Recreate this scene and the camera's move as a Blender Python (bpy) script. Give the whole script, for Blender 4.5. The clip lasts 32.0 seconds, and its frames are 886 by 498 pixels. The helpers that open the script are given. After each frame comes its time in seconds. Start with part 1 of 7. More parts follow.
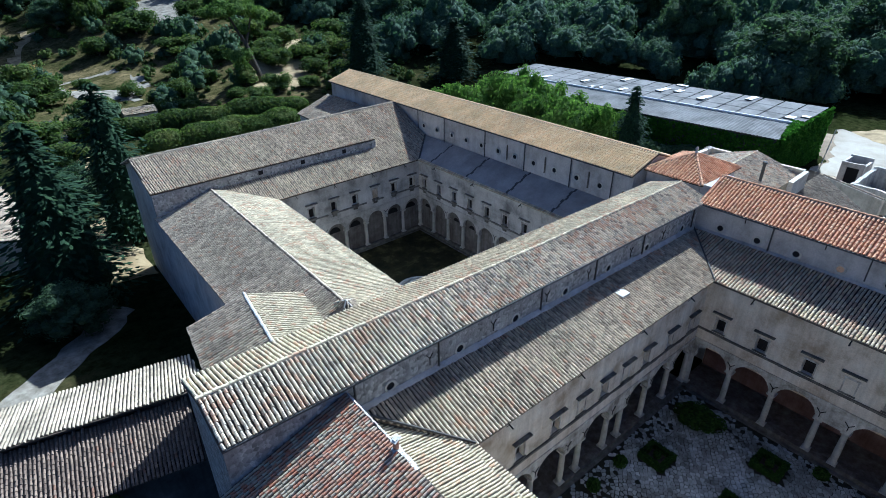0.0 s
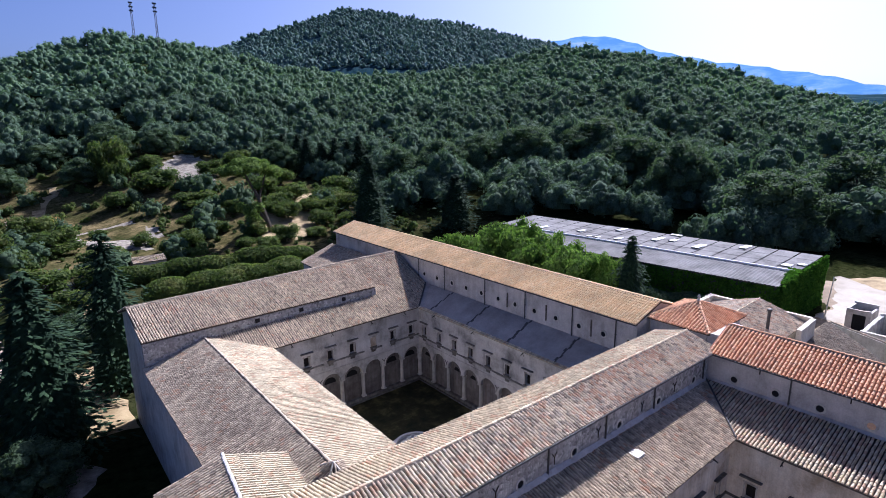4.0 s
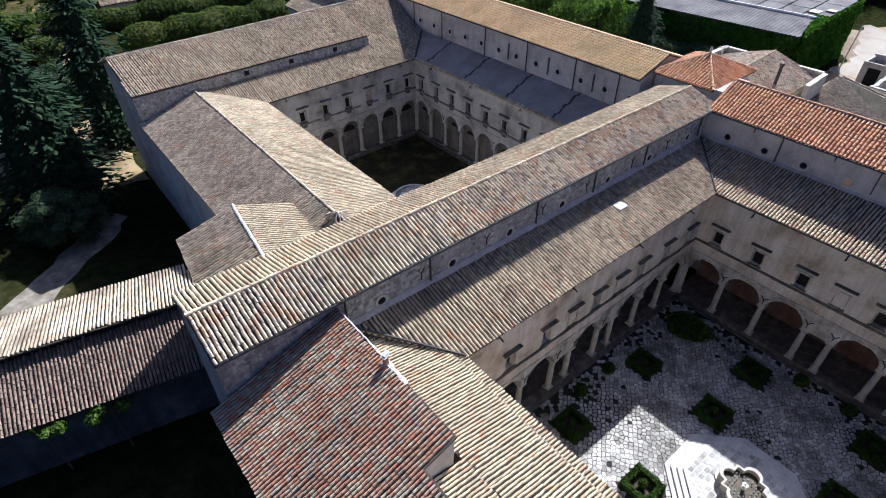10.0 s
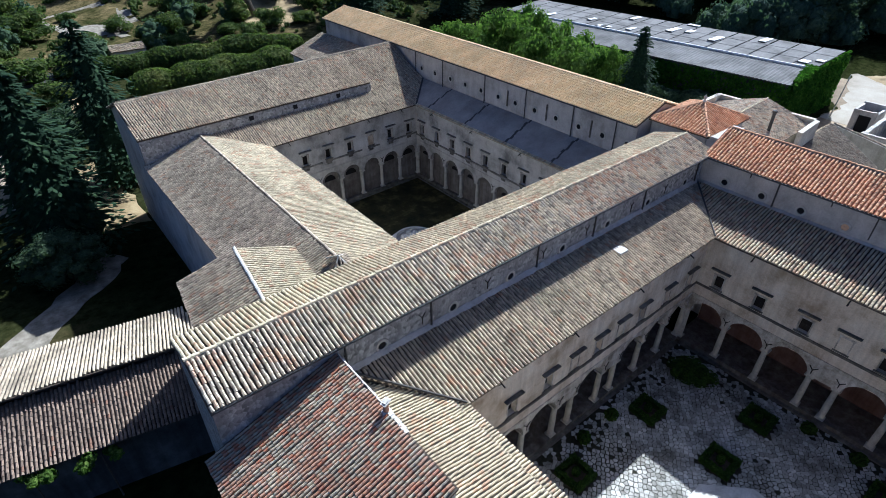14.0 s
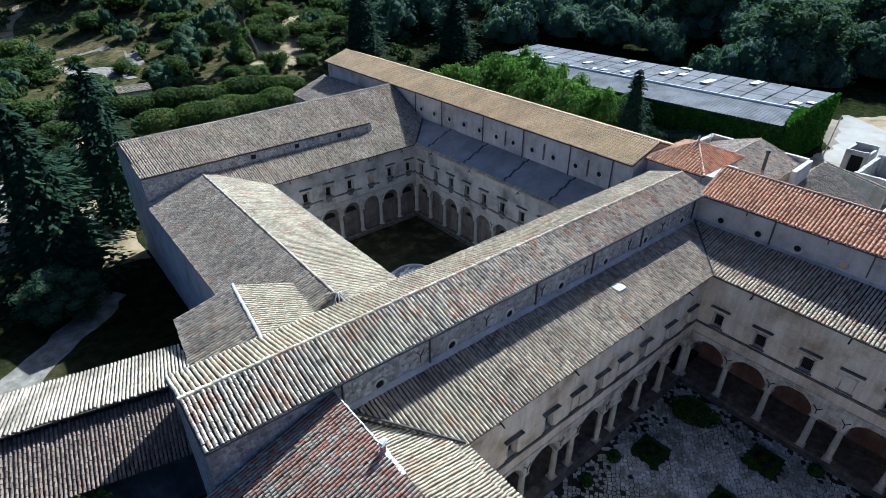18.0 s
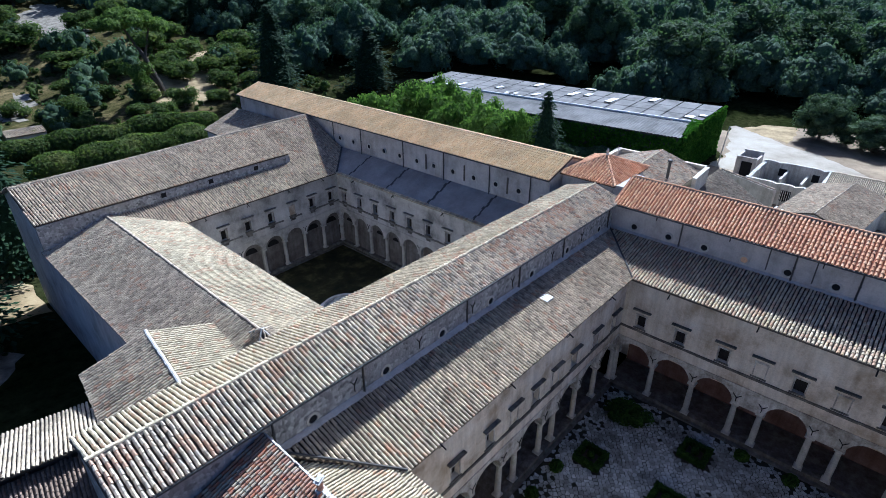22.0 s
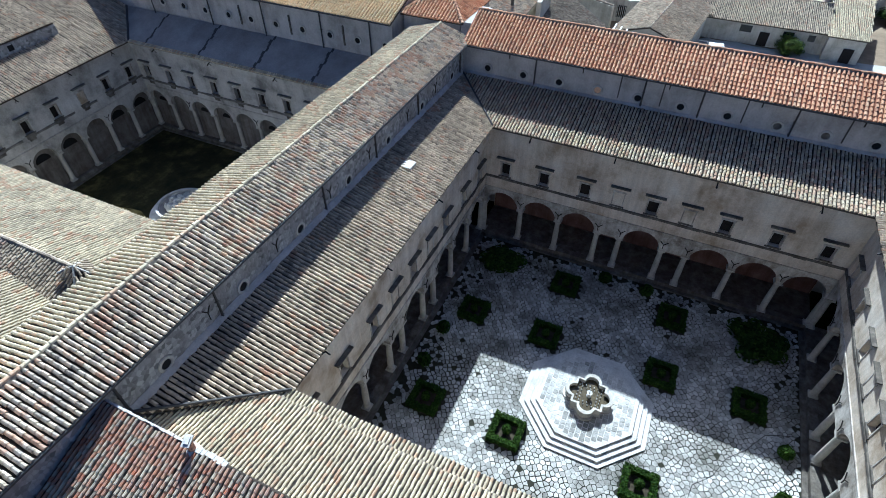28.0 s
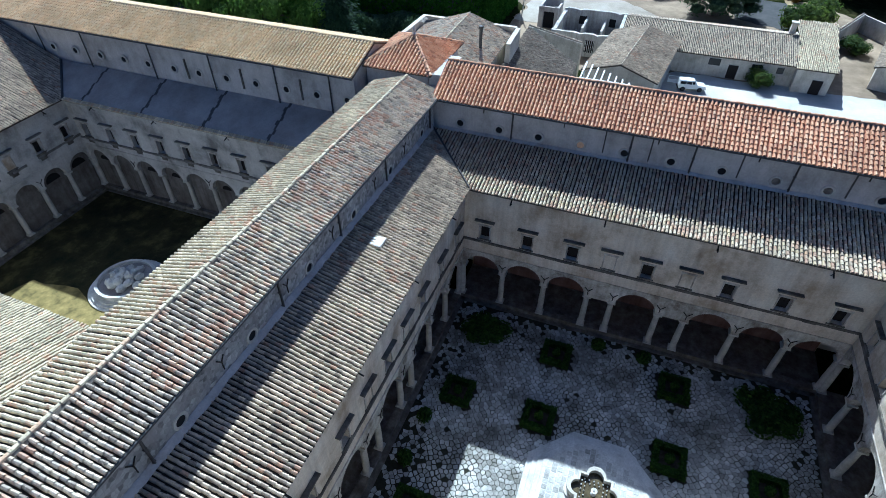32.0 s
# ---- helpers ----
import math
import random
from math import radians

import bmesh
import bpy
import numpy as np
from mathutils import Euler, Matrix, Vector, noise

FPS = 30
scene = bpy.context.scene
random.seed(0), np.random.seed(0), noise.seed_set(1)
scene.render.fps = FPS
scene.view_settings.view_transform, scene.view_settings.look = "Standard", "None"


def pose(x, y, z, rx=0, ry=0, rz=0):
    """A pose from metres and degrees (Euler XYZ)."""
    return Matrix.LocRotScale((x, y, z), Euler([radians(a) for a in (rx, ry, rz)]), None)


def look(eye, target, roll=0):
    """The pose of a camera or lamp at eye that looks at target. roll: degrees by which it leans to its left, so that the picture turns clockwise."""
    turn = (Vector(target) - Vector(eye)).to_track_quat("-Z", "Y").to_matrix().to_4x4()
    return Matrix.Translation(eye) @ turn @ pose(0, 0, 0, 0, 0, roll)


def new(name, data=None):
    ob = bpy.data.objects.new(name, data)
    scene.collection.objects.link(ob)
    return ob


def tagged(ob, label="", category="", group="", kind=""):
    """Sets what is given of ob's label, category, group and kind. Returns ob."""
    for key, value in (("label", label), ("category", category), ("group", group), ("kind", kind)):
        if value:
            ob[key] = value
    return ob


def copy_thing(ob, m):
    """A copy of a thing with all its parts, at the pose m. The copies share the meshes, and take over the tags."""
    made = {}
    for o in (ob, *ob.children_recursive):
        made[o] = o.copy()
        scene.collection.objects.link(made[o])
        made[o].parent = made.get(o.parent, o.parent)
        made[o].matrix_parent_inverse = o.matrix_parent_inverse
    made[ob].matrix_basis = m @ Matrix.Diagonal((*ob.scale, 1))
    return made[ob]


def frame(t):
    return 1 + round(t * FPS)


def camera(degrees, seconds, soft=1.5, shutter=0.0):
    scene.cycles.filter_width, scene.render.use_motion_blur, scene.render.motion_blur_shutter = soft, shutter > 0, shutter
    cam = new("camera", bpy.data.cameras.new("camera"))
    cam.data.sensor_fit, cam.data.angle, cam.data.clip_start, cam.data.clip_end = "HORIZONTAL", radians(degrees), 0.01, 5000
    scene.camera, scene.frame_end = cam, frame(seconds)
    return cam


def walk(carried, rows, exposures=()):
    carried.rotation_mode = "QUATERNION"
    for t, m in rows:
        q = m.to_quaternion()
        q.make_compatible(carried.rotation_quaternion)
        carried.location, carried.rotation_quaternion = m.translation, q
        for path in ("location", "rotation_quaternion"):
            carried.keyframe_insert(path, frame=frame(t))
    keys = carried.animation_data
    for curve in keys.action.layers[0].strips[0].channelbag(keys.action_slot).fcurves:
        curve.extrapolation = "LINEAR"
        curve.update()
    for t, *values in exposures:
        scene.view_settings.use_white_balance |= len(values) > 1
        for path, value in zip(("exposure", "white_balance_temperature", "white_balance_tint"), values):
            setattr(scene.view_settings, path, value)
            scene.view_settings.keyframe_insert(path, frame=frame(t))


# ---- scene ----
cam = camera(78.74, 32.0, soft=0.5)
PATH = [
    (0, (-44.518, -16.316, 38.464), (-22.211, 10.903, 19.450), -0.31),
    (0.5, (-44.240, -15.828, 38.477), (-21.482, 11.862, 20.719), -0.26),
    (1, (-43.976, -15.518, 38.470), (-20.822, 12.640, 22.007), -0.26),
    (1.5, (-43.854, -15.593, 38.383), (-20.388, 13.045, 23.242), -0.29),
    (2, (-43.901, -15.750, 38.366), (-20.161, 13.314, 24.520), -0.30),
    (2.5, (-43.970, -15.727, 38.396), (-19.914, 13.671, 25.863), -0.34),
    (3, (-43.741, -15.687, 38.314), (-19.450, 14.047, 27.096), -0.32),
    (3.5, (-43.565, -15.609, 38.282), (-19.090, 14.440, 28.379), -0.37),
    (5.5, (-42.901, -15.772, 38.110), (-18.285, 14.656, 29.856), -0.46),
    (6, (-43.102, -15.601, 38.071), (-19.246, 13.874, 25.338), -0.37),
    (6.5, (-43.331, -15.456, 38.085), (-20.573, 12.544, 20.820), -0.23),
    (7, (-43.319, -15.430, 38.161), (-21.883, 10.889, 16.999), -0.15),
    (7.5, (-43.265, -15.502, 38.276), (-21.876, 10.789, 17.032), -0.19),
    (8, (-43.277, -15.549, 38.332), (-22.071, 10.460, 16.565), -0.11),
    (8.5, (-43.297, -15.583, 38.356), (-22.569, 9.841, 15.466), -0.10),
    (9, (-43.315, -15.657, 38.426), (-23.093, 9.164, 14.447), -0.12),
    (9.5, (-43.280, -15.695, 38.467), (-23.573, 8.500, 13.442), -0.11),
    (10, (-43.244, -15.678, 38.579), (-23.554, 8.504, 13.527), -0.15),
    (10.5, (-43.247, -15.660, 38.613), (-23.461, 8.619, 13.731), -0.10),
    (11, (-43.236, -15.600, 38.572), (-23.380, 8.706, 13.773), -0.04),
    (11.5, (-43.238, -15.576, 38.618), (-23.222, 8.917, 14.135), -0.01),
    (12, (-43.237, -15.559, 38.679), (-23.035, 9.151, 14.569), 0.01),
    (12.5, (-43.263, -15.525, 38.693), (-22.878, 9.391, 14.951), 0.05),
    (13, (-43.287, -15.514, 38.731), (-22.750, 9.570, 15.299), 0.07),
    (13.5, (-43.252, -15.492, 38.783), (-22.562, 9.817, 15.731), 0.08),
    (14, (-43.275, -15.498, 38.775), (-22.394, 10.025, 16.136), 0.13),
    (14.5, (-43.278, -15.477, 38.843), (-22.270, 10.192, 16.488), 0.12),
    (16.5, (-43.299, -15.513, 38.912), (-21.766, 10.751, 17.781), 0.23),
    (17, (-43.305, -15.529, 38.889), (-21.665, 10.893, 18.066), 0.19),
    (17.5, (-43.303, -15.557, 38.836), (-21.541, 11.007, 18.323), 0.19),
    (18, (-43.305, -15.593, 38.792), (-21.437, 11.056, 18.504), 0.25),
    (18.5, (-43.288, -15.586, 38.693), (-21.332, 11.141, 18.605), 0.32),
    (19, (-43.272, -15.615, 38.548), (-21.235, 11.229, 18.703), 0.32),
    (19.5, (-43.270, -15.639, 38.463), (-21.156, 11.309, 18.848), 0.29),
    (20, (-43.262, -15.629, 38.421), (-21.039, 11.431, 19.085), 0.32),
    (20.5, (-43.238, -15.598, 38.313), (-20.963, 11.552, 19.164), 0.35),
    (21, (-43.253, -15.591, 38.254), (-20.889, 11.648, 19.334), 0.37),
    (21.5, (-43.180, -15.583, 38.232), (-20.096, 11.156, 19.467), 0.30),
    (22, (-43.070, -15.750, 38.326), (-16.816, 8.075, 19.804), -0.11),
    (22.5, (-42.919, -15.634, 38.565), (-12.948, 3.300, 20.038), -0.40),
    (23, (-43.054, -15.483, 38.459), (-11.951, 1.792, 20.179), -0.41),
    (23.5, (-43.350, -15.346, 38.035), (-11.488, 1.073, 20.281), -0.28),
    (24, (-43.319, -15.193, 37.706), (-11.019, 0.837, 20.393), -0.19),
    (24.5, (-43.072, -14.828, 37.638), (-10.464, 0.841, 20.573), -0.16),
    (26.5, (-40.747, -13.966, 37.696), (-9.763, 0.382, 16.861), 0.04),
    (27, (-40.237, -13.810, 37.559), (-10.583, -0.102, 14.477), 0.09),
    (27.5, (-39.741, -13.602, 37.557), (-11.669, -0.647, 12.178), 0.07),
    (28, (-39.236, -13.397, 37.549), (-12.893, -1.237, 10.015), 0.07),
    (28.5, (-38.767, -13.178, 37.418), (-14.208, -1.885, 7.933), 0.10),
    (29, (-38.256, -12.953, 37.340), (-15.005, -2.295, 6.586), 0.13),
    (29.5, (-37.615, -12.740, 37.362), (-13.854, -1.782, 7.108), 0.15),
    (30, (-36.893, -12.519, 37.365), (-12.397, -1.103, 7.875), 0.03),
    (30.5, (-36.023, -12.004, 37.384), (-10.772, -0.373, 8.625), 0.16),
    (31, (-35.208, -11.545, 37.461), (-9.142, 0.242, 9.503), 0.14),
    (31.5, (-34.400, -11.037, 37.473), (-7.354, 0.405, 10.315), 0.21),
    (32, (-33.616, -10.635, 37.386), (-5.423, 0.111, 11.124), 0.21),
]
EXPOSURES = [(0,1.1,4330,8),(2,1.2,4570,20),(3.5,1.33,4750,27),(5.5,.74,5050,32),(7,1.05,5150,28),(10,1.0,4900,20),(13,1.0,4700,15),(17,1.02,4440,10),(21,.97,4390,12),(24,1.37,4600,19),(27,1.15,4600,12),(28,.95,4450,8),(29,.55,4400,7),(30.2,.5,4350,7),(32,1.0,4280,7)]
walk(cam, [(t, look(eye, target, roll)) for t, eye, target, roll in PATH], EXPOSURES)

# ---- sky, sun ----
SUN_DIR = Vector((1.03, 0.38, 1.0)).normalized()
world = bpy.data.worlds.new("sky")
scene.world = world
world.use_nodes = True
wn = world.node_tree
sky_tex = wn.nodes.new("ShaderNodeTexSky")
sky_tex.sky_type = "NISHITA"
sky_tex.sun_disc = False
sky_tex.sun_elevation = math.asin(SUN_DIR.z)
sky_tex.sun_rotation = math.atan2(SUN_DIR.x, SUN_DIR.y)
sky_tex.air_density, sky_tex.dust_density, sky_tex.ozone_density = 0.6, 3.0, 2.6
wn.nodes["Background"].inputs["Strength"].default_value = 0.047
wn.links.new(sky_tex.outputs[0], wn.nodes["Background"].inputs["Color"])
sun_data = bpy.data.lights.new("sun", "SUN")
sun_data.energy, sun_data.angle, sun_data.color = 5.0, radians(0.53), (1.0, 0.885, 0.67)
sun = new("sun", sun_data)
sun.matrix_world = look((60, 20, 90), Vector((60, 20, 90)) - SUN_DIR)


# ---- materials ----
def node_mat(name, rough=0.85, metal=0.0):
    m = bpy.data.materials.new(name)
    m.use_nodes = True
    b = m.node_tree.nodes["Principled BSDF"]
    b.inputs["Roughness"].default_value = rough
    b.inputs["Metallic"].default_value = metal
    b.inputs["Specular IOR Level"].default_value = 0.25
    return m, m.node_tree, b


def add(nt, kind, **kw):
    n = nt.nodes.new(kind)
    for k, v in kw.items():
        if k in n.inputs:
            n.inputs[k].default_value = v
    return n


def ramp(nt, fac, stops, constant=False):
    r = nt.nodes.new("ShaderNodeValToRGB")
    if constant:
        r.color_ramp.interpolation = "CONSTANT"
    e = r.color_ramp.elements
    while len(e) < len(stops):
        e.new(0.5)
    for el, (p, c) in zip(e, stops):
        el.position = p
        el.color = (*c, 1.0)
    nt.links.new(fac, r.inputs[0])
    return r.outputs[0]


def mixed(nt, a, b, fac, mode="MIX"):
    n = nt.nodes.new("ShaderNodeMix")
    n.data_type, n.blend_type = "RGBA", mode
    for sock, v in ((n.inputs[0], fac), (n.inputs[6], a), (n.inputs[7], b)):
        if isinstance(v, (int, float)):
            sock.default_value = v
        elif isinstance(v, tuple):
            sock.default_value = (*v, 1.0)
        else:
            nt.links.new(v, sock)
    return n.outputs[2]


def noise_fac(nt, scale, detail=4.0, rough=0.6, stretch=None):
    t = nt.nodes.new("ShaderNodeNewGeometry")
    src = t.outputs["Position"]
    if stretch:
        mp = nt.nodes.new("ShaderNodeMapping")
        mp.inputs["Scale"].default_value = stretch
        nt.links.new(src, mp.inputs[0])
        src = mp.outputs[0]
    n = add(nt, "ShaderNodeTexNoise", Scale=scale, Detail=detail, Roughness=rough)
    nt.links.new(src, n.inputs["Vector"])
    return n.outputs["Fac"]


def bumped(nt, bsdf, height, strength=0.4, dist=0.05):
    b = add(nt, "ShaderNodeBump", Strength=strength, Distance=dist)
    nt.links.new(height, b.inputs["Height"])
    nt.links.new(b.outputs[0], bsdf.inputs["Normal"])


def tile_material(name, stops, lichen, singly, lichen_amount=0.5, stain=0.5, fresh=0.0):
    """Clay tiles: each tile its own tone, with lichen and stains over them; fresh: how many bare red tiles stand together in patches."""
    m, nt, b = node_mat(name, 0.9)
    if singly:
        rnd = nt.nodes.new("ShaderNodeObjectInfo").outputs["Random"]
    else:
        rnd = nt.nodes.new("ShaderNodeNewGeometry").outputs["Random Per Island"]
    base = ramp(nt, rnd, stops, True)
    if fresh:
        wn_ = nt.nodes.new("ShaderNodeTexWhiteNoise")
        wn_.noise_dimensions = "1D"
        nt.links.new(rnd, wn_.inputs["W"])
        pick = nt.nodes.new("ShaderNodeMath")
        pick.operation = "MULTIPLY_ADD"
        nt.links.new(noise_fac(nt, 0.45, 4.0, 0.7), pick.inputs[0])
        pick.inputs[1].default_value = 3.0
        nt.links.new(wn_.outputs["Value"], pick.inputs[2])
        sel = ramp(nt, nt_scale(nt, pick.outputs[0], 0.25), [(0.66 - 0.1 * fresh, (0, 0, 0)), (0.70 - 0.1 * fresh, (1, 1, 1))])
        base = mixed(nt, base, mixed(nt, (0.40, 0.155, 0.085), (0.58, 0.31, 0.17), wn_.outputs["Value"]), nt_scale(nt, sel, 0.8 if fresh > 1.2 else 0.62))
    n1 = noise_fac(nt, 9.0, 5.0, 0.7)
    spots = ramp(nt, n1, [(0.5 - 0.1 * lichen_amount, (0, 0, 0)), (0.6, (1, 1, 1))])
    c = mixed(nt, base, lichen, nt_scale(nt, spots, lichen_amount))
    n4 = noise_fac(nt, 5.0, 6.0, 0.8)
    c = mixed(nt, c, ramp(nt, n4, [(0.36, (0.58, 0.57, 0.53)), (0.47, (1, 1, 1))]), 1.0, "MULTIPLY")
    n2 = noise_fac(nt, 0.35, 3.0, 0.6)
    st = ramp(nt, n2, [(0.3, (1 - stain, 1 - stain, 1 - stain)), (0.65, (1, 1, 1))])
    c = mixed(nt, c, st, 1.0, "MULTIPLY")
    n3 = noise_fac(nt, 30.0, 3.0, 0.7)
    g = ramp(nt, n3, [(0.3, (0.72, 0.72, 0.72)), (0.7, (1.1, 1.1, 1.1))])
    c = mixed(nt, c, g, 1.0, "MULTIPLY")
    nt.links.new(c, b.inputs["Base Color"])
    bumped(nt, b, n1, 0.5, 0.02)
    return m


def nt_scale(nt, col, k):
    n = nt.nodes.new("ShaderNodeMath")
    n.operation = "MULTIPLY"
    n.inputs[1].default_value = k
    nt.links.new(col, n.inputs[0])
    return n.outputs[0]


def plaster(name, c1, c2, c3, scale=0.5, streak=0.8, rough=0.92, bump=0.35):
    """Weathered render: blotches, vertical streaks and a fine grain."""
    m, nt, b = node_mat(name, rough)
    n1 = noise_fac(nt, scale, 6.0, 0.65)
    c = ramp(nt, n1, [(0.32, c1), (0.5, c2), (0.68, c3)])
    if streak:
        n2 = noise_fac(nt, 1.0, 5.0, 0.6, (1.6, 1.6, 0.14))
        s = ramp(nt, n2, [(0.36, (0.62, 0.6, 0.57)), (0.58, (1, 1, 1))])
        c = mixed(nt, c, s, streak, "MULTIPLY")
    n3 = noise_fac(nt, 7.0, 6.0, 0.75)
    g = ramp(nt, n3, [(0.3, (0.75, 0.75, 0.75)), (0.7, (1.08, 1.08, 1.08))])
    c = mixed(nt, c, g, 0.8, "MULTIPLY")
    nt.links.new(c, b.inputs["Base Color"])
    bumped(nt, b, n3, bump, 0.04)
    return m


def simple(name, c, rough=0.8, metal=0.0, var=0.25, scale=6.0, bump=0.2):
    m, nt, b = node_mat(name, rough, metal)
    n1 = noise_fac(nt, scale, 5.0, 0.65)
    lo = tuple(v * (1 - var) for v in c)
    hi = tuple(min(v * (1 + var), 1) for v in c)
    nt.links.new(ramp(nt, n1, [(0.3, lo), (0.7, hi)]), b.inputs["Base Color"])
    if bump:
        bumped(nt, b, n1, bump, 0.02)
    return m


def rubble(name, c1, c2, joint):
    """Rubble masonry with pale mortar."""
    m, nt, b = node_mat(name, 0.95)
    g = nt.nodes.new("ShaderNodeNewGeometry")
    v = add(nt, "ShaderNodeTexVoronoi", Scale=4.2)
    nt.links.new(g.outputs["Position"], v.inputs["Vector"])
    v2 = add(nt, "ShaderNodeTexVoronoi", Scale=4.2)
    v2.feature = "DISTANCE_TO_EDGE"
    nt.links.new(g.outputs["Position"], v2.inputs["Vector"])
    sep = nt.nodes.new("ShaderNodeSeparateColor")
    nt.links.new(v.outputs["Color"], sep.inputs[0])
    st = ramp(nt, sep.outputs[0], [(0.0, c1), (1.0, c2)])
    n1 = noise_fac(nt, 0.8, 5.0, 0.7)
    jf = ramp(nt, v2.outputs["Distance"], [(0.03, (1, 1, 1)), (0.09, (0, 0, 0))])
    c = mixed(nt, st, joint, nt_scale(nt, jf, 0.55))
    pl = ramp(nt, n1, [(0.45, (0, 0, 0)), (0.6, (1, 1, 1))])
    c = mixed(nt, c, joint, nt_scale(nt, pl, 0.75))
    n2 = noise_fac(nt, 1.0, 5.0, 0.6, (1.2, 1.2, 0.15))
    c = mixed(nt, c, ramp(nt, n2, [(0.35, (0.6, 0.6, 0.6)), (0.6, (1, 1, 1))]), 0.7, "MULTIPLY")
    nt.links.new(c, b.inputs["Base Color"])
    bumped(nt, b, v2.outputs["Distance"], 0.5, 0.06)
    return m


def foliage(name, stops, bump=0.7, through_light=0.4, patchy=0.3):
    m, nt, b = node_mat(name, 0.9)
    b.inputs["Specular IOR Level"].default_value = 0.1
    g = nt.nodes.new("ShaderNodeNewGeometry")
    c = ramp(nt, g.outputs["Random Per Island"], stops)
    big = ramp(nt, noise_fac(nt, 0.09, 3.0, 0.6), [(p * 0.4 + 0.3, col) for p, col in stops])
    c = mixed(nt, c, big, patchy)
    n1 = noise_fac(nt, 1.4, 5.0, 0.75)
    c = mixed(nt, c, ramp(nt, n1, [(0.3, (0.42, 0.47, 0.45)), (0.68, (1.35, 1.3, 1.15))]), 1.0, "MULTIPLY")
    nt.links.new(c, b.inputs["Base Color"])
    tr = nt.nodes.new("ShaderNodeBsdfTranslucent")
    nt.links.new(mixed(nt, c, (1.5, 1.7, 0.9), 1.0, "MULTIPLY"), tr.inputs["Color"])
    mx = nt.nodes.new("ShaderNodeMixShader")
    mx.inputs[0].default_value = through_light
    nt.links.new(b.outputs[0], mx.inputs[1])
    nt.links.new(tr.outputs[0], mx.inputs[2])
    nt.links.new(mx.outputs[0], nt.nodes["Material Output"].inputs["Surface"])
    if bump:
        bumped(nt, b, noise_fac(nt, 2.4, 5.0, 0.8), bump, 0.6)
    return m


GREY = [(0.0, (0.493, 0.409, 0.29)), (0.18, (0.325, 0.268, 0.192)), (0.36, (0.605, 0.505, 0.351)), (0.58, (0.419, 0.344, 0.25)), (0.76, (0.698, 0.581, 0.404)), (0.91, (0.213, 0.175, 0.13)), (0.972, (0.493, 0.285, 0.171))]
OLD = [(0.0, (0.317, 0.268, 0.202)), (0.18, (0.202, 0.17, 0.13)), (0.36, (0.391, 0.332, 0.244)), (0.58, (0.265, 0.223, 0.171)), (0.76, (0.456, 0.387, 0.284)), (0.91, (0.126, 0.105, 0.083)), (0.972, (0.308, 0.183, 0.116))]
MIX = [(0.0, (0.53, 0.445, 0.31)), (0.14, (0.38, 0.32, 0.245)), (0.26, (0.63, 0.535, 0.38)), (0.42, (0.60, 0.47, 0.33)), (0.53, (0.42, 0.36, 0.28)), (0.66, (0.68, 0.57, 0.42)), (0.79, (0.40, 0.35, 0.285)), (0.88, (0.20, 0.165, 0.13))]
TAN = [(0.0, (0.558, 0.476, 0.313)), (0.2, (0.445, 0.374, 0.246)), (0.4, (0.67, 0.573, 0.375)), (0.62, (0.51, 0.433, 0.284)), (0.8, (0.732, 0.625, 0.407)), (0.95, (0.558, 0.372, 0.224))]
RED = [(0.0, (0.7, 0.38, 0.203)), (0.2, (0.76, 0.451, 0.25)), (0.4, (0.63, 0.325, 0.166)), (0.58, (0.79, 0.501, 0.291)), (0.75, (0.71, 0.402, 0.218)), (0.93, (0.5, 0.27, 0.156))]
ORANGE = [(0.0, (0.84, 0.61, 0.32)), (0.25, (0.86, 0.66, 0.37)), (0.5, (0.82, 0.575, 0.30)), (0.75, (0.87, 0.69, 0.41)), (0.95, (0.78, 0.53, 0.28))]
PATCH = [(0.0, (0.56, 0.47, 0.325)), (0.15, (0.44, 0.375, 0.265)), (0.27, (0.50, 0.19, 0.095)), (0.40, (0.50, 0.43, 0.31)), (0.50, (0.55, 0.31, 0.19)), (0.64, (0.62, 0.53, 0.37)), (0.76, (0.47, 0.225, 0.13)), (0.88, (0.56, 0.41, 0.29)), (0.96, (0.30, 0.25, 0.185))]
EAST = [(0.0, (0.546, 0.449, 0.297)), (0.16, (0.321, 0.26, 0.185)), (0.3, (0.666, 0.572, 0.392)), (0.46, (0.565, 0.38, 0.246)), (0.6, (0.608, 0.486, 0.273)), (0.74, (0.71, 0.613, 0.428)), (0.9, (0.407, 0.237, 0.151))]
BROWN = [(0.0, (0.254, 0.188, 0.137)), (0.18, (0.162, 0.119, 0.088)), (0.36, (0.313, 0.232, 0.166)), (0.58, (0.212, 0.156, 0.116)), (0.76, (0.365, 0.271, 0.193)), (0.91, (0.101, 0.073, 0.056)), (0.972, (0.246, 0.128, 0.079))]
WING = [(0.0, (0.62, 0.51, 0.35)), (0.25, (0.50, 0.405, 0.28)), (0.45, (0.70, 0.59, 0.41)), (0.65, (0.56, 0.46, 0.32)), (0.85, (0.74, 0.62, 0.44))]
FRESH = {"mix": 1.0, "patch": 1.35, "grey": 0.25, "tan": 0.6, "east": 0.5}
TILE_MATS = {}


def evened(stops, keep, lift):
    """The tones of a roof drawn towards their mean."""
    mean = [sum(col[k] for _, col in stops) / len(stops) for k in range(3)]
    return [(p, tuple((mean[k] + keep * (col[k] - mean[k])) * lift for k in range(3))) for p, col in stops]


